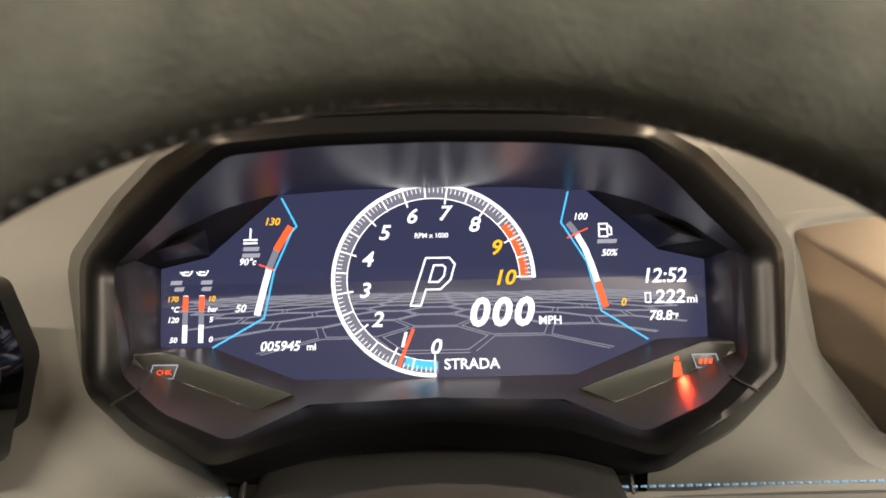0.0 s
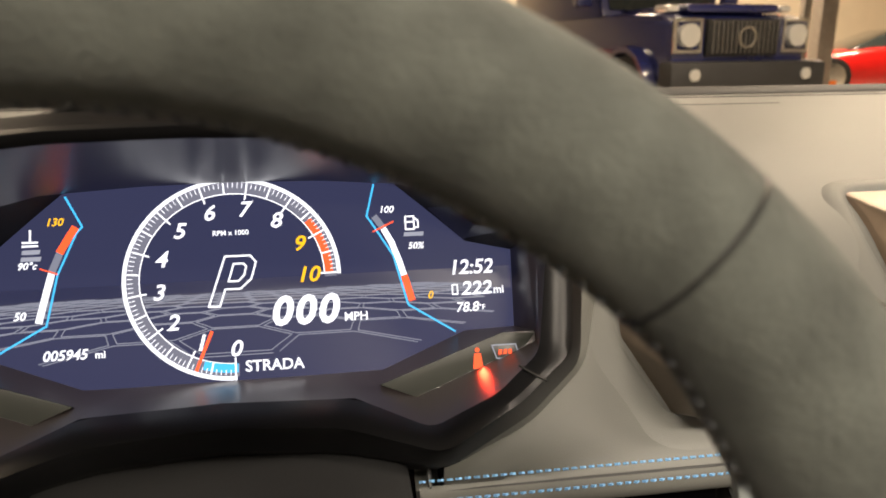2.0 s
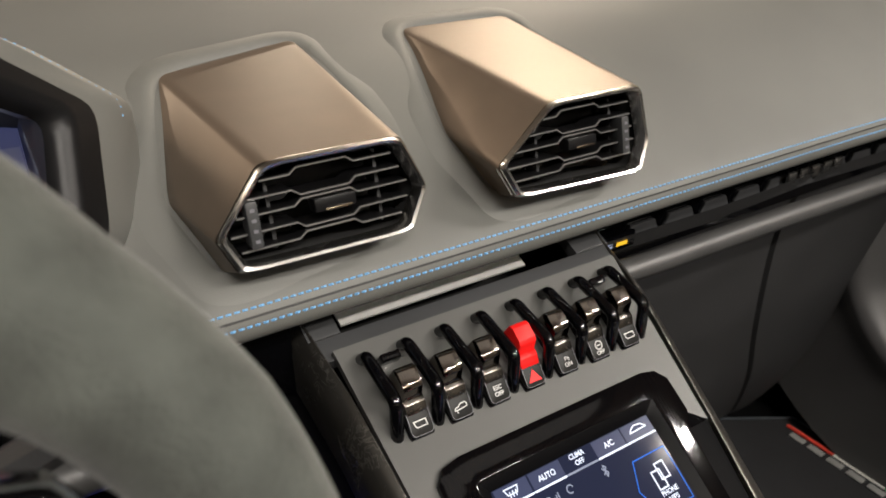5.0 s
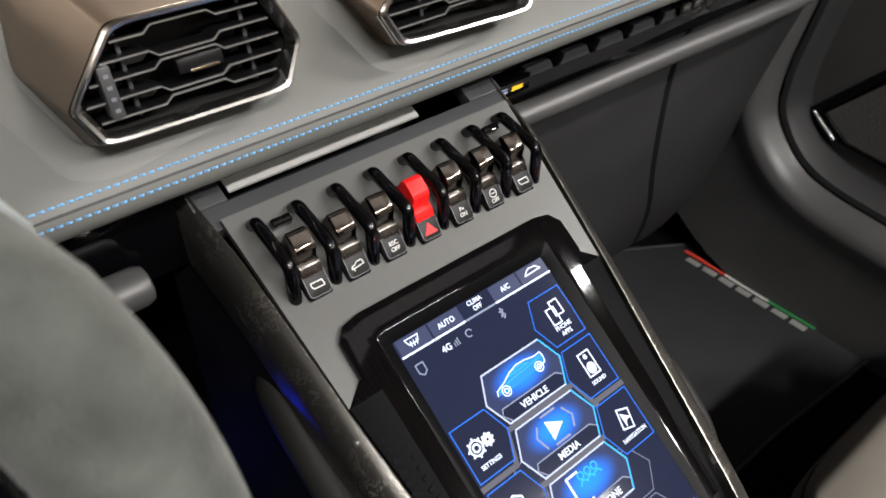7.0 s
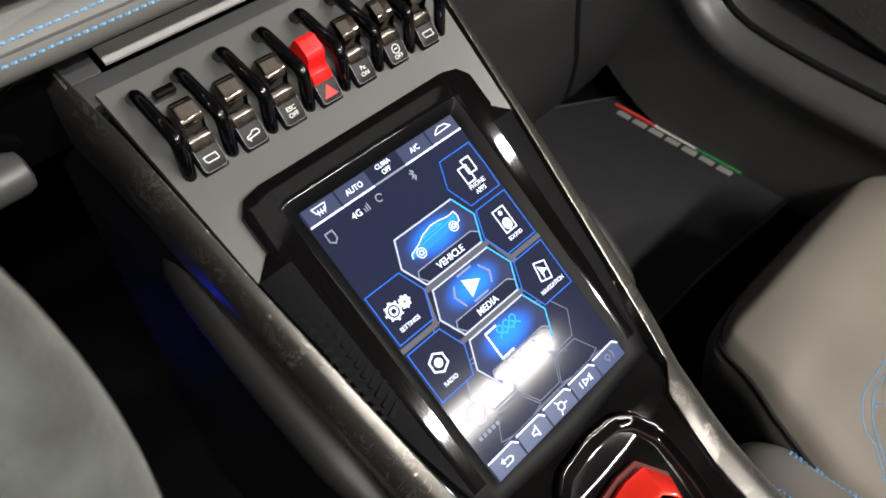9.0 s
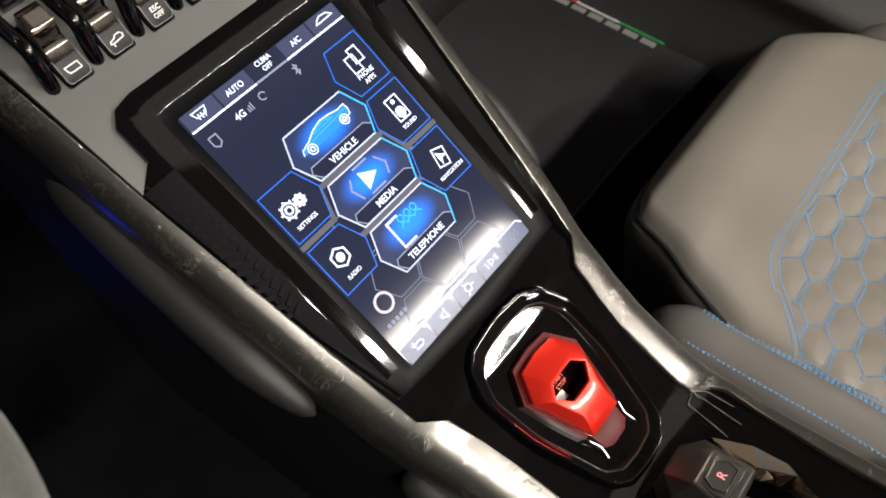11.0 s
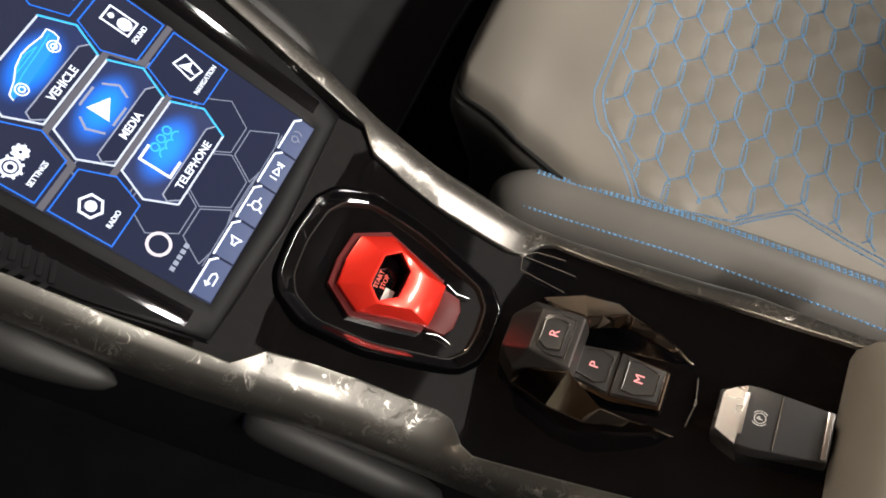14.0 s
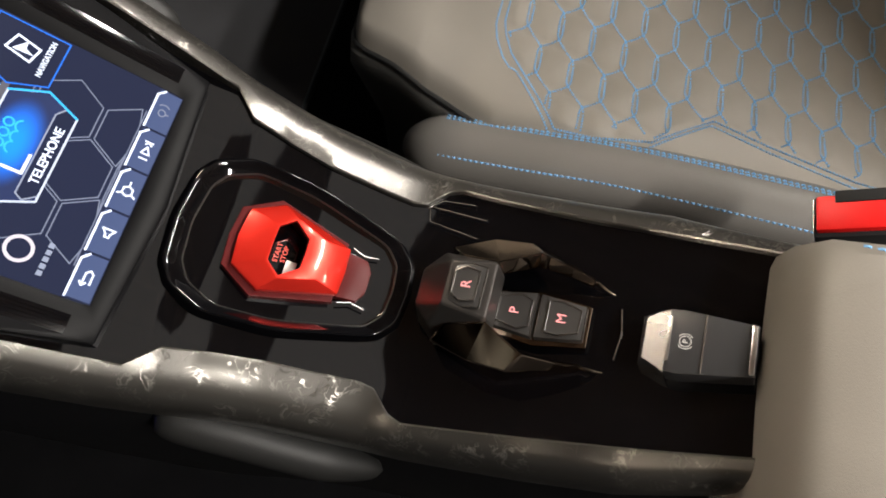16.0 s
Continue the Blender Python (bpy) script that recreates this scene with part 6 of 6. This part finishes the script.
curve = [(p.x, p.y) for p in smooth_path([(0.440, 0.70, 0), (0.458, 0.56, 0), (0.468, 0.46, 0), (0.4528, 0.39, 0), (0.383, 0.325, 0), (0.26, 0.300, 0), (0.05, 0.290, 0), (-0.30, 0.285, 0)], 7)]
secs = []
for i, (y, z) in enumerate(curve):
    a, b = curve[max(0, i - 1)], curve[min(len(curve) - 1, i + 1)]
    d = Vector((b[0] - a[0], b[1] - a[1], 0)).normalized()
    ny, nz = -d.y, d.x
    row = []
    for off, xx in ((0.20, 1.096), (0.06, 1.092), (0.030, 1.088), (0.014, 1.080), (0.004, 1.079), (-0.006, 1.085), (-0.014, 1.098), (-0.019, 1.112), (-0.022, 1.116), (-0.026, 1.112), (-0.034, 1.112), (-0.040, 1.120), (-0.044, 1.16)):
        row.append((xx - 1.10, y + ny * off - 0.40, max(0.09, z + nz * off) - 0.30))
    secs.append(row)
part("sill", loft([r[:9] for r in secs], closed=False), SILLMAT, side_trim, "rounded satin black sill")
part("door_seal", loft([r[8:] for r in secs], closed=False), mat("seal_rubber", (0.025, 0.025, 0.026), 0.6, bump=0.2, scale=700, vary=0.1), side_trim, "black rubber door seal")
door = thing("door", Matrix.Translation((1.155, 0.1, 0.20)), "dark door panel with a framed speaker grille", "door")
part("panel", slab(0.02, -0.10, 0.35, 0.03, 1.20, 0.75, 0.008), SILLMAT, door, "dark grey door panel")
spk = [(0.314, 0.216), (0.270, 0.183), (0.197, 0.175), (0.02, 0.130), (-0.10, 0.13), (-0.10, 0.36), (0.10, 0.38), (0.24, 0.30)]
bm = ring([(a * 1.0, b) for a, b in spk], [(0.1 + (a - 0.1) * 0.90, 0.21 + (b - 0.21) * 0.90) for a, b in spk], 0, 0.010, 0.002)
bm.transform(Matrix(((0, 0, -1, 0.005), (1, 0, 0, 0), (0, 1, 0, 0), (0, 0, 0, 1))))
part("speaker_frame", bm, PIANO, door, "glossy black speaker frame")
bm = prism([(0.1 + (a - 0.1) * 0.90, 0.21 + (b - 0.21) * 0.90) for a, b in spk], 0, 0.004)
bm.transform(Matrix(((0, 0, -1, 0.005), (1, 0, 0, 0), (0, 1, 0, 0), (0, 0, 0, 1))))
part("speaker_grille", bm, MESH, door, "fine brown-black mesh grille")
part("bright_edge", tube([(-0.0060, 0.309, 0.2135), (-0.0060, 0.270, 0.1845)], 0.0022, 8), SILVER, door, "short bright edge of the speaker frame")

floor_mat = thing("floor_mat", Matrix.Translation((0.86, 0.38, 0.112)), "black carpet floor mat with pale piping and a tricolour bar", "floor mat")
outline = [(0.262, 0.135), (0.270, -0.165), (0.245, -0.185), (0.02, -0.17), (-0.25, -0.17), (-0.25, 0.22), (0.14, 0.21)]
part("mat_carpet", prism(outline, 0.0, 0.010, 0.003), MAT_TOP, floor_mat)
part("piping", tube([(u * 0.995, v * 0.995, 0.0125) for u, v in outline], 0.0022, 6, closed=True), mat("grey_piping", (0.035, 0.042, 0.050), 0.5), floor_mat, "pale grey piping")
E_RED, E_WHITE, E_GREEN = mat("mat_red", (0.55, 0.05, 0.03), 0.7), mat("mat_white", (0.7, 0.7, 0.66), 0.7), mat("mat_green", (0.05, 0.35, 0.10), 0.7)
for k, m_ in enumerate((E_GREEN, E_WHITE, E_RED)):
    part("tricolour_bar", slab(0.236, -0.105 + 0.078 * k + 0.039, 0.0135, 0.006, 0.077, 0.002), m_, floor_mat, "green, white or red part of a bar")
for k in range(7):
    part("letter_bar", slab(0.2225, -0.100 + 0.0310 * k + 0.016, 0.0133, 0.011, 0.0240, 0.0018, 0.0006), mat("mat_thread_grey", (0.26, 0.26, 0.25), 0.8), floor_mat, "pale raised bar in place of a word")

# ---- passenger seat ----
SX = 0.80
seat = thing("passenger_seat", Matrix.Translation((SX, -0.20, 0.12)), "grey leather seat with blue honeycomb quilting", "seat")
LEFT_Y = [-0.62, -0.30, -0.020, 0.0385, 0.070, 0.096, 0.1085, 0.117, 0.1235, 0.131, 0.136]
LEFT_X = [0.570, 0.578, 0.584, 0.6072, 0.6250, 0.6370, 0.6460, 0.6680, 0.6950, 0.7400, 0.790]
EDGE_Y = [-0.45, -0.300, -0.2327, -0.1888, -0.1436, -0.100, -0.069, -0.0445, -0.0225, -0.0145, -0.0105]
EDGE_X = [0.600, 0.6092, 0.6224, 0.6347, 0.601, 0.5945, 0.5942, 0.6251, 0.6536, 0.670, 0.684]


def in_panel(x, y):
    """How deep a place lies inside the quilted panel (m, negative outside)."""
    x = min(x, 2 * SX - x)
    return min(x - float(np.interp(y, EDGE_Y, EDGE_X)), -0.0105 - y)


# padded cells on a leaning lattice: LB to the next cell of a row, LC to the next row
LB, LC, L0 = Vector((-0.0068, -0.0272)), Vector((0.0375, -0.0118)), Vector((0.6944, -0.0427))
NEXT = (LB, LC, LC - LB)
AREA = LB.x * LC.y - LB.y * LC.x


def quilt(x, y):
    """Height of a padded cell: 0 at the seams, up to 1 in the middle."""
    d = Vector((x, y)) - L0
    i0, j0 = round((d.x * LC.y - d.y * LC.x) / AREA), round((LB.x * d.y - LB.y * d.x) / AREA)
    best = 9.0
    for i in (i0 - 1, i0, i0 + 1):
        for j in (j0 - 1, j0, j0 + 1):
            o = d - LB * i - LC * j
            best = min(best, max(abs(o.dot(n)) / n.dot(n) * 2 for n in NEXT))
    return max(0.0, 1 - best) ** 0.55


def cushion(x, y):
    z = 0.3455 + 0.055 * (y + 0.015)
    front = max(0.0, y - 0.045)
    z -= 3.6 * front ** 2 + 1500 * max(0.0, y - 0.100) ** 3
    xl = float(np.interp(y, LEFT_Y, LEFT_X))
    d = min(x - xl, 2 * SX - xl - x)
    z -= 0.012 * max(0.0, 1 - d / 0.02) ** 2
    z += 0.006 * math.exp(-((d - 0.03) / 0.03) ** 2) * (1 if y < 0.05 else max(0, 1 - (y - 0.05) / 0.05))
    p = in_panel(x, y)
    if p > 0:
        z += -0.0010 + 0.0030 * quilt(x, y) * min(1, p / 0.004)
    return z


def seat_ring(y, n):
    xl = float(np.interp(y, LEFT_Y, LEFT_X))
    return [(x - SX, y + 0.20, cushion(x, y) - 0.12) for x in np.linspace(xl, 2 * SX - xl, n)]


ys = list(np.arange(-0.46, 0.134, 0.0030)) + [0.1355]
part("cushion", loft([seat_ring(y, 150) for y in ys], closed=False), SEAT, seat, "pale grey leather cushion with quilted centre")
skirt_u = []
for y in list(np.linspace(-0.46, 0.1355, 70)):
    xl = float(np.interp(y, LEFT_Y, LEFT_X))
    skirt_u.append((xl, y))
edge = skirt_u + [(2 * SX - x, y) for x, y in skirt_u[::-1]]
rings = []
for grow, drop in ((0.0, 0.0), (0.004, 0.004), (0.006, 0.02), (0.0, 0.06), (-0.01, 0.13), (-0.01, 0.20)):
    row = []
    for x, y in edge:
        dx = (x - SX)
        row.append((dx + (grow if dx > 0 else -grow), y + 0.20 + grow * (1 if y > 0.1 else 0), max(0.0, cushion(x, y) - drop - 0.12)))
    rings.append(row)
part("side_cover", loft(rings, closed=False), SEAT_DARK, seat, "dark grey leather side cover")
for s in (1, -1):
    pts = [(s * (float(np.interp(y, LEFT_Y, LEFT_X)) - SX - 0.0) * -1 if s > 0 else float(np.interp(y, LEFT_Y, LEFT_X)) - SX, y + 0.20, cushion(float(np.interp(y, LEFT_Y, LEFT_X)), y) - 0.12 + 0.0015) for y in np.linspace(-0.03, 0.133, 36)]
    part("piping", tube(pts, 0.0022, 8), PIPING, seat, "black piping")
    path = smooth_path([(-s * 0.214, 0.240, 0.176), (-s * 0.226, 0.215, 0.195), (-s * 0.227, 0.15, 0.202), (-s * 0.225, 0.07, 0.206), (-s * 0.232, -0.06, 0.215), (-s * 0.245, -0.25, 0.228)], 8)
    n = len(path)
    part("bolster", tube(path, [0.006 + 0.0235 * min(1, (i / n) * 5) ** 0.6 for i in range(n)], 22, 0.85), BOLSTER, seat, "mid grey leather side bolster")
    rows = []
    for k, (du, dw) in enumerate(((0.0140, 0.0221), (0.0175, 0.0202), (-0.0185, 0.0195))):
        rows.append([((p.x + s * du, p.y, p.z + dw + 0.0007), (s * 0.3, 0, 1) if k < 2 else (-s * 0.7, 0, 0.7)) for p in path[8:]])
    tagged(link("bolster_stitching", stitch_mesh(rows, 0.0034, 0.0010, 0.0007), THREAD, seat, "light blue stitching", smooth=False), kind="stuff")
lines = []


def on_seat(pts):
    return [((x - SX, y + 0.20, cushion(x, y) - 0.12 + 0.0007), (0, 0, 1)) for x, y in pts]


def cut(a, b, n=7):
    pts = [(a[0] + (b[0] - a[0]) * k / n, a[1] + (b[1] - a[1]) * k / n) for k in range(n + 1)]
    return [p for p in pts if in_panel(*p) > 0.002]


corner = [(LC + LC - LB) / 3, (LC - LB - LB) / 3, (-LB - LC) / 3]
across = Vector((LB.x, LB.y)).normalized() * 0.0019
for i in range(-8, 18):
    for j in range(-5, 9):
        c = L0 + LB * i + LC * j
        a, b, d = c + corner[0], c + corner[1], c + corner[2]
        e = c - corner[0]
        for p, q in ((a, b), (d, e)):
            pts = cut(p, q, 6)
            if len(pts) > 2:
                lines.append(on_seat(pts))
        for sd in (across, -across):
            for p, q in ((b, b.lerp(d, 0.18) + sd), (b.lerp(d, 0.18) + sd, b.lerp(d, 0.82) + sd), (b.lerp(d, 0.82) + sd, d)):
                pts = cut(p, q, 5)
                if len(pts) > 2:
                    lines.append(on_seat(pts))
half = [(SX, -0.0105)] + list(zip(EDGE_X, EDGE_Y))[::-1]
for grow in (0.0, 0.0065):
    for s in (1, -1):
        line = []
        for (a, b), (c, d) in zip(half, half[1:]):
            for k in range(12):
                x, y = a + (c - a) * k / 12, b + (d - b) * k / 12
                x, y = x - grow * (0.8 if x < SX - 0.01 else 0), y + grow * (1 if y > -0.03 else 0.3)
                line.append((x if s > 0 else 2 * SX - x, y))
        lines.append(on_seat(line))
tagged(link("quilt_stitching", stitch_mesh(lines, 0.0018, 0.0007, 0.00072), THREAD, seat, "light blue honeycomb stitching", smooth=False), kind="stuff")
back_rings = []
for y, z, h in ((-0.44, 0.33, 0.21), (-0.50, 0.50, 0.22), (-0.56, 0.75, 0.20), (-0.60, 0.92, 0.12)):
    back_rings.append([(h * math.cos(q), y + 0.20 + 0.05 * math.sin(q), z - 0.12) for q in np.linspace(0, 2 * math.pi, 25)[:-1]])
part("backrest", loft(back_rings, cap=(True, True)), SEAT, seat, "grey leather backrest")
buckle = thing("seat_belt_buckle", Matrix.Translation((0.512, -0.227, 0.44)) @ Matrix.Rotation(radians(4), 4, "Z") @ Matrix.Rotation(radians(-30), 4, "X"), "black seat belt buckle with a red release button", "buckle")
part("shell", slab(0, -0.035, -0.006, 0.028, 0.070, 0.020, 0.004), MATT, buckle, "black buckle shell")
part("slot", slab(0.0095, -0.027, 0.0072, 0.0075, 0.030, 0.0040, 0.0008), CAVITY, buckle, "dark tongue slot")
part("rim_line", tube([(-0.0105, -0.0005, 0.0050), (0.0105, -0.0005, 0.0050)], 0.0005, 6), SILVER, buckle, "fine bright rim")
part("release_button", slab(0, -0.020, 0.0055, 0.022, 0.036, 0.006, 0.002), REDPLASTIC, buckle, "red release button")

# ---- parked cars beyond the windscreen ----
PAINTS = {"blue": mat("dark_blue_paint", (0.012, 0.016, 0.075), 0.25, coat=1.0, vary=0.05), "red": mat("red_paint", (0.55, 0.012, 0.010), 0.25, coat=1.0, vary=0.05), "orange": mat("orange_paint", (0.7, 0.16, 0.01), 0.3, coat=1.0, vary=0.05)}
GLASS = mat("car_glass", (0.02, 0.025, 0.025), 0.08, coat=1.0)
TYRE = mat("tyre_rubber", (0.012, 0.012, 0.012), 0.8)
LAMPGLASS = mat("lamp_glass", (0.75, 0.75, 0.72), 0.15, metal=0.6)


def car_wheel(parent, x, y, r=0.34, yellow=False):
    cyl = lambda rad, w0, w1: prism([(rad * math.cos(q), rad * math.sin(q)) for q in np.linspace(0, 2 * math.pi, 29)[:-1]], w0, w1, 0.01)
    m = Matrix.Translation((x, y, r)) @ Matrix.Rotation(radians(90), 4, "Y")
    w = part("wheel", bevelled(cyl(r, -0.11, 0.11), 0.0), TYRE, parent, "black tyre")
    w.matrix_local = m
    rim = part("rim", cyl(r * 0.70, -0.125, 0.125), SILVER, w, "silver rim")
    if yellow:
        part("brake_caliper", slab(0.1, 0.0, 0.0, 0.09, 0.16, 0.262, 0.01), PAINTS["orange"], w, "yellow brake caliper")


def disc(r, w0, w1, m, bevel=0.01):
    return prism([(r * math.cos(q), r * math.sin(q)) for q in np.linspace(0, 2 * math.pi, 29)[:-1]], w0, w1, bevel, m)


def off_roader(m):
    c = thing("off_road_car", m, "dark blue boxy off-road car parked facing the viewer", "car")
    side = [(0.10, 0.55), (0.04, 0.75), (0.06, 1.16), (0.30, 1.22), (1.55, 1.26), (4.30, 1.26), (4.36, 0.55)]
    bm = prism(side, -0.80, 0.80, 0.05, Matrix(((0, 0, 1, 0), (1, 0, 0, 0), (0, 1, 0, 0), (0, 0, 0, 1))))
    part("body", bm, PAINTS["blue"], c, "dark blue body")
    part("bonnet", slab(0, 0.86, 1.27, 1.10, 1.36, 0.09, 0.04), PAINTS["blue"], c, "dark blue bonnet")
    cab = [[(s_ * w, y, z) for s_, y in ((1, y0), (1, 4.30), (-1, 4.30), (-1, y0))] for w, y0, z in ((0.80, 1.50, 1.24), (0.78, 1.62, 1.60), (0.72, 1.82, 1.94))]
    part("cabin", loft(cab, cap=(False, True), bevel=0.05), PAINTS["blue"], c, "dark blue cabin")
    part("windscreen", hull([(s_ * 0.70, y, z) for s_ in (1, -1) for y, z in ((1.50, 1.32), (1.53, 1.32), (1.74, 1.86), (1.77, 1.86))]), GLASS, c, "dark windscreen")
    part("bumper", slab(0, -0.04, 0.60, 1.84, 0.26, 0.30, 0.05), MATT, c, "black bumper")
    part("skid_plate", slab(0, -0.10, 0.42, 1.10, 0.20, 0.10, 0.03), SILVER, c, "silver skid plate")
    g = part("grille", slab(0, 0.03, 0.98, 0.86, 0.08, 0.36, 0.02), CAVITY, c, "black grille")
    for i in range(15):
        part("slat", slab(-0.38 + 0.0543 * i, -0.02, 0.98, 0.018, 0.04, 0.32, 0.004), STEEL, g)
    face = lambda x, y, z: Matrix.Translation((x, y, z)) @ Matrix.Rotation(radians(90), 4, "X")
    part("badge", loft([[(r * math.cos(q), -0.05 - d, 0.98 + r * math.sin(q)) for q in np.linspace(0, 2 * math.pi, 25)[:-1]] for r, d in ((0.11, 0.0), (0.11, 0.02), (0.085, 0.02), (0.085, 0.0))]), SILVER, c, "plain silver ring badge")
    for s in (1, -1):
        h = part("headlight", disc(0.115, -0.05, 0.06, face(s * 0.64, 0.02, 1.0)), LAMPGLASS, c, "round headlight")
        box = [(s * 0.64 + a, b) for a, b in ((-0.16, -0.17), (0.16, -0.17), (0.16, 0.17), (-0.16, 0.17))]
        part("bezel", ring(box, [(s * 0.64 + (u - s * 0.64) * 0.8, v * 0.8) for u, v in box], -0.02, 0.02, 0.006, face(0, 0.02, 1.0)), SILVER, h, "square bright bezel")
        part("fog_lamp", disc(0.06, 0.0, 0.05, face(s * 0.66, -0.14, 0.62)), LAMPGLASS, c, "small round fog lamp")
        part("indicator", slab(s * 0.68, 0.36, 1.27, 0.14, 0.26, 0.07, 0.03), LAMPGLASS, c, "pale turn lamp on the wing")
        part("wheel_arch", loft([[(s * x, 0.78 + r * math.cos(q), 0.42 + r * math.sin(q)) for q in np.linspace(-0.2, math.pi + 0.2, 17)] for x, r in ((0.78, 0.50), (0.93, 0.48), (0.93, 0.42), (0.78, 0.42))], closed=False), PAINTS["blue"], c, "flared blue wheel arch")
        part("mirror", slab(s * 1.00, 1.62, 1.46, 0.20, 0.14, 0.22, 0.04), PAINTS["blue"], c, "dark blue mirror")
        for y in (0.78, 3.6):
            car_wheel(c, s * 0.80, y, 0.40)
    return c


def sports_car(m, paint):
    c = thing("sports_car", m, f"low {paint} sports car parked in the showroom", "car")
    secs = [(-2.2, 0.55, 0.50, 0.22), (-2.05, 0.80, 0.66, 0.18), (-1.4, 0.93, 0.86, 0.16), (-0.5, 0.95, 0.92, 0.15), (0.6, 0.95, 0.86, 0.15), (1.5, 0.93, 0.76, 0.16), (2.05, 0.82, 0.62, 0.18), (2.2, 0.60, 0.50, 0.22)]
    rings = [[(w, y, lo), (w * 1.02, y, (lo + hi) / 2), (w * 0.92, y, hi - 0.06), (w * 0.6, y, hi), (-w * 0.6, y, hi), (-w * 0.92, y, hi - 0.06), (-w * 1.02, y, (lo + hi) / 2), (-w, y, lo)] for y, w, hi, lo in secs]
    part("body", loft(rings, cap=(True, True), bevel=0.03), PAINTS[paint], c, f"{paint} body")
    part("cabin", loft([[(0.70, -1.5, 0.85), (0.70, 1.0, 0.80), (-0.70, 1.0, 0.80), (-0.70, -1.5, 0.85)], [(0.50, -0.7, 1.16), (0.50, 0.1, 1.16), (-0.50, 0.1, 1.16), (-0.50, -0.7, 1.16)]], cap=(False, True), bevel=0.05), GLASS, c, "dark glass cabin")
    for s in (1, -1):
        part("headlight", slab(s * 0.66, 1.82, 0.66, 0.22, 0.36, 0.07, 0.03), LAMPGLASS, c, "pale headlight")
        for y in (-1.3, 1.35):
            car_wheel(c, s * 0.86, y, 0.34, paint == "red")
    return c


off_roader(Matrix.Translation((4.22, 7.2, 0)) @ Matrix.Rotation(radians(8), 4, "Z"))
sports_car(Matrix.Translation((10.3, 12.8, 0)) @ Matrix.Rotation(radians(80), 4, "Z"), "red")
sports_car(Matrix.Translation((2.1, 11.6, 0)) @ Matrix.Rotation(radians(160), 4, "Z"), "orange")
for px, py, wide in ((8.45, 12.0, 0.30), (7.55, 11.2, 0.13)):
    post = thing("lift_post", Matrix.Translation((px, py, 0)), "grey steel lift post standing on the showroom floor", "post", "lift posts")
    part("column", slab(0, 0, 2.0, wide, wide, 4.0, 0.02), POST, post, "grey steel column")
    part("foot", slab(0, 0, 0.06, wide + 0.2, wide + 0.2, 0.12, 0.02), PAINTS["orange"], post, "yellow foot plate")
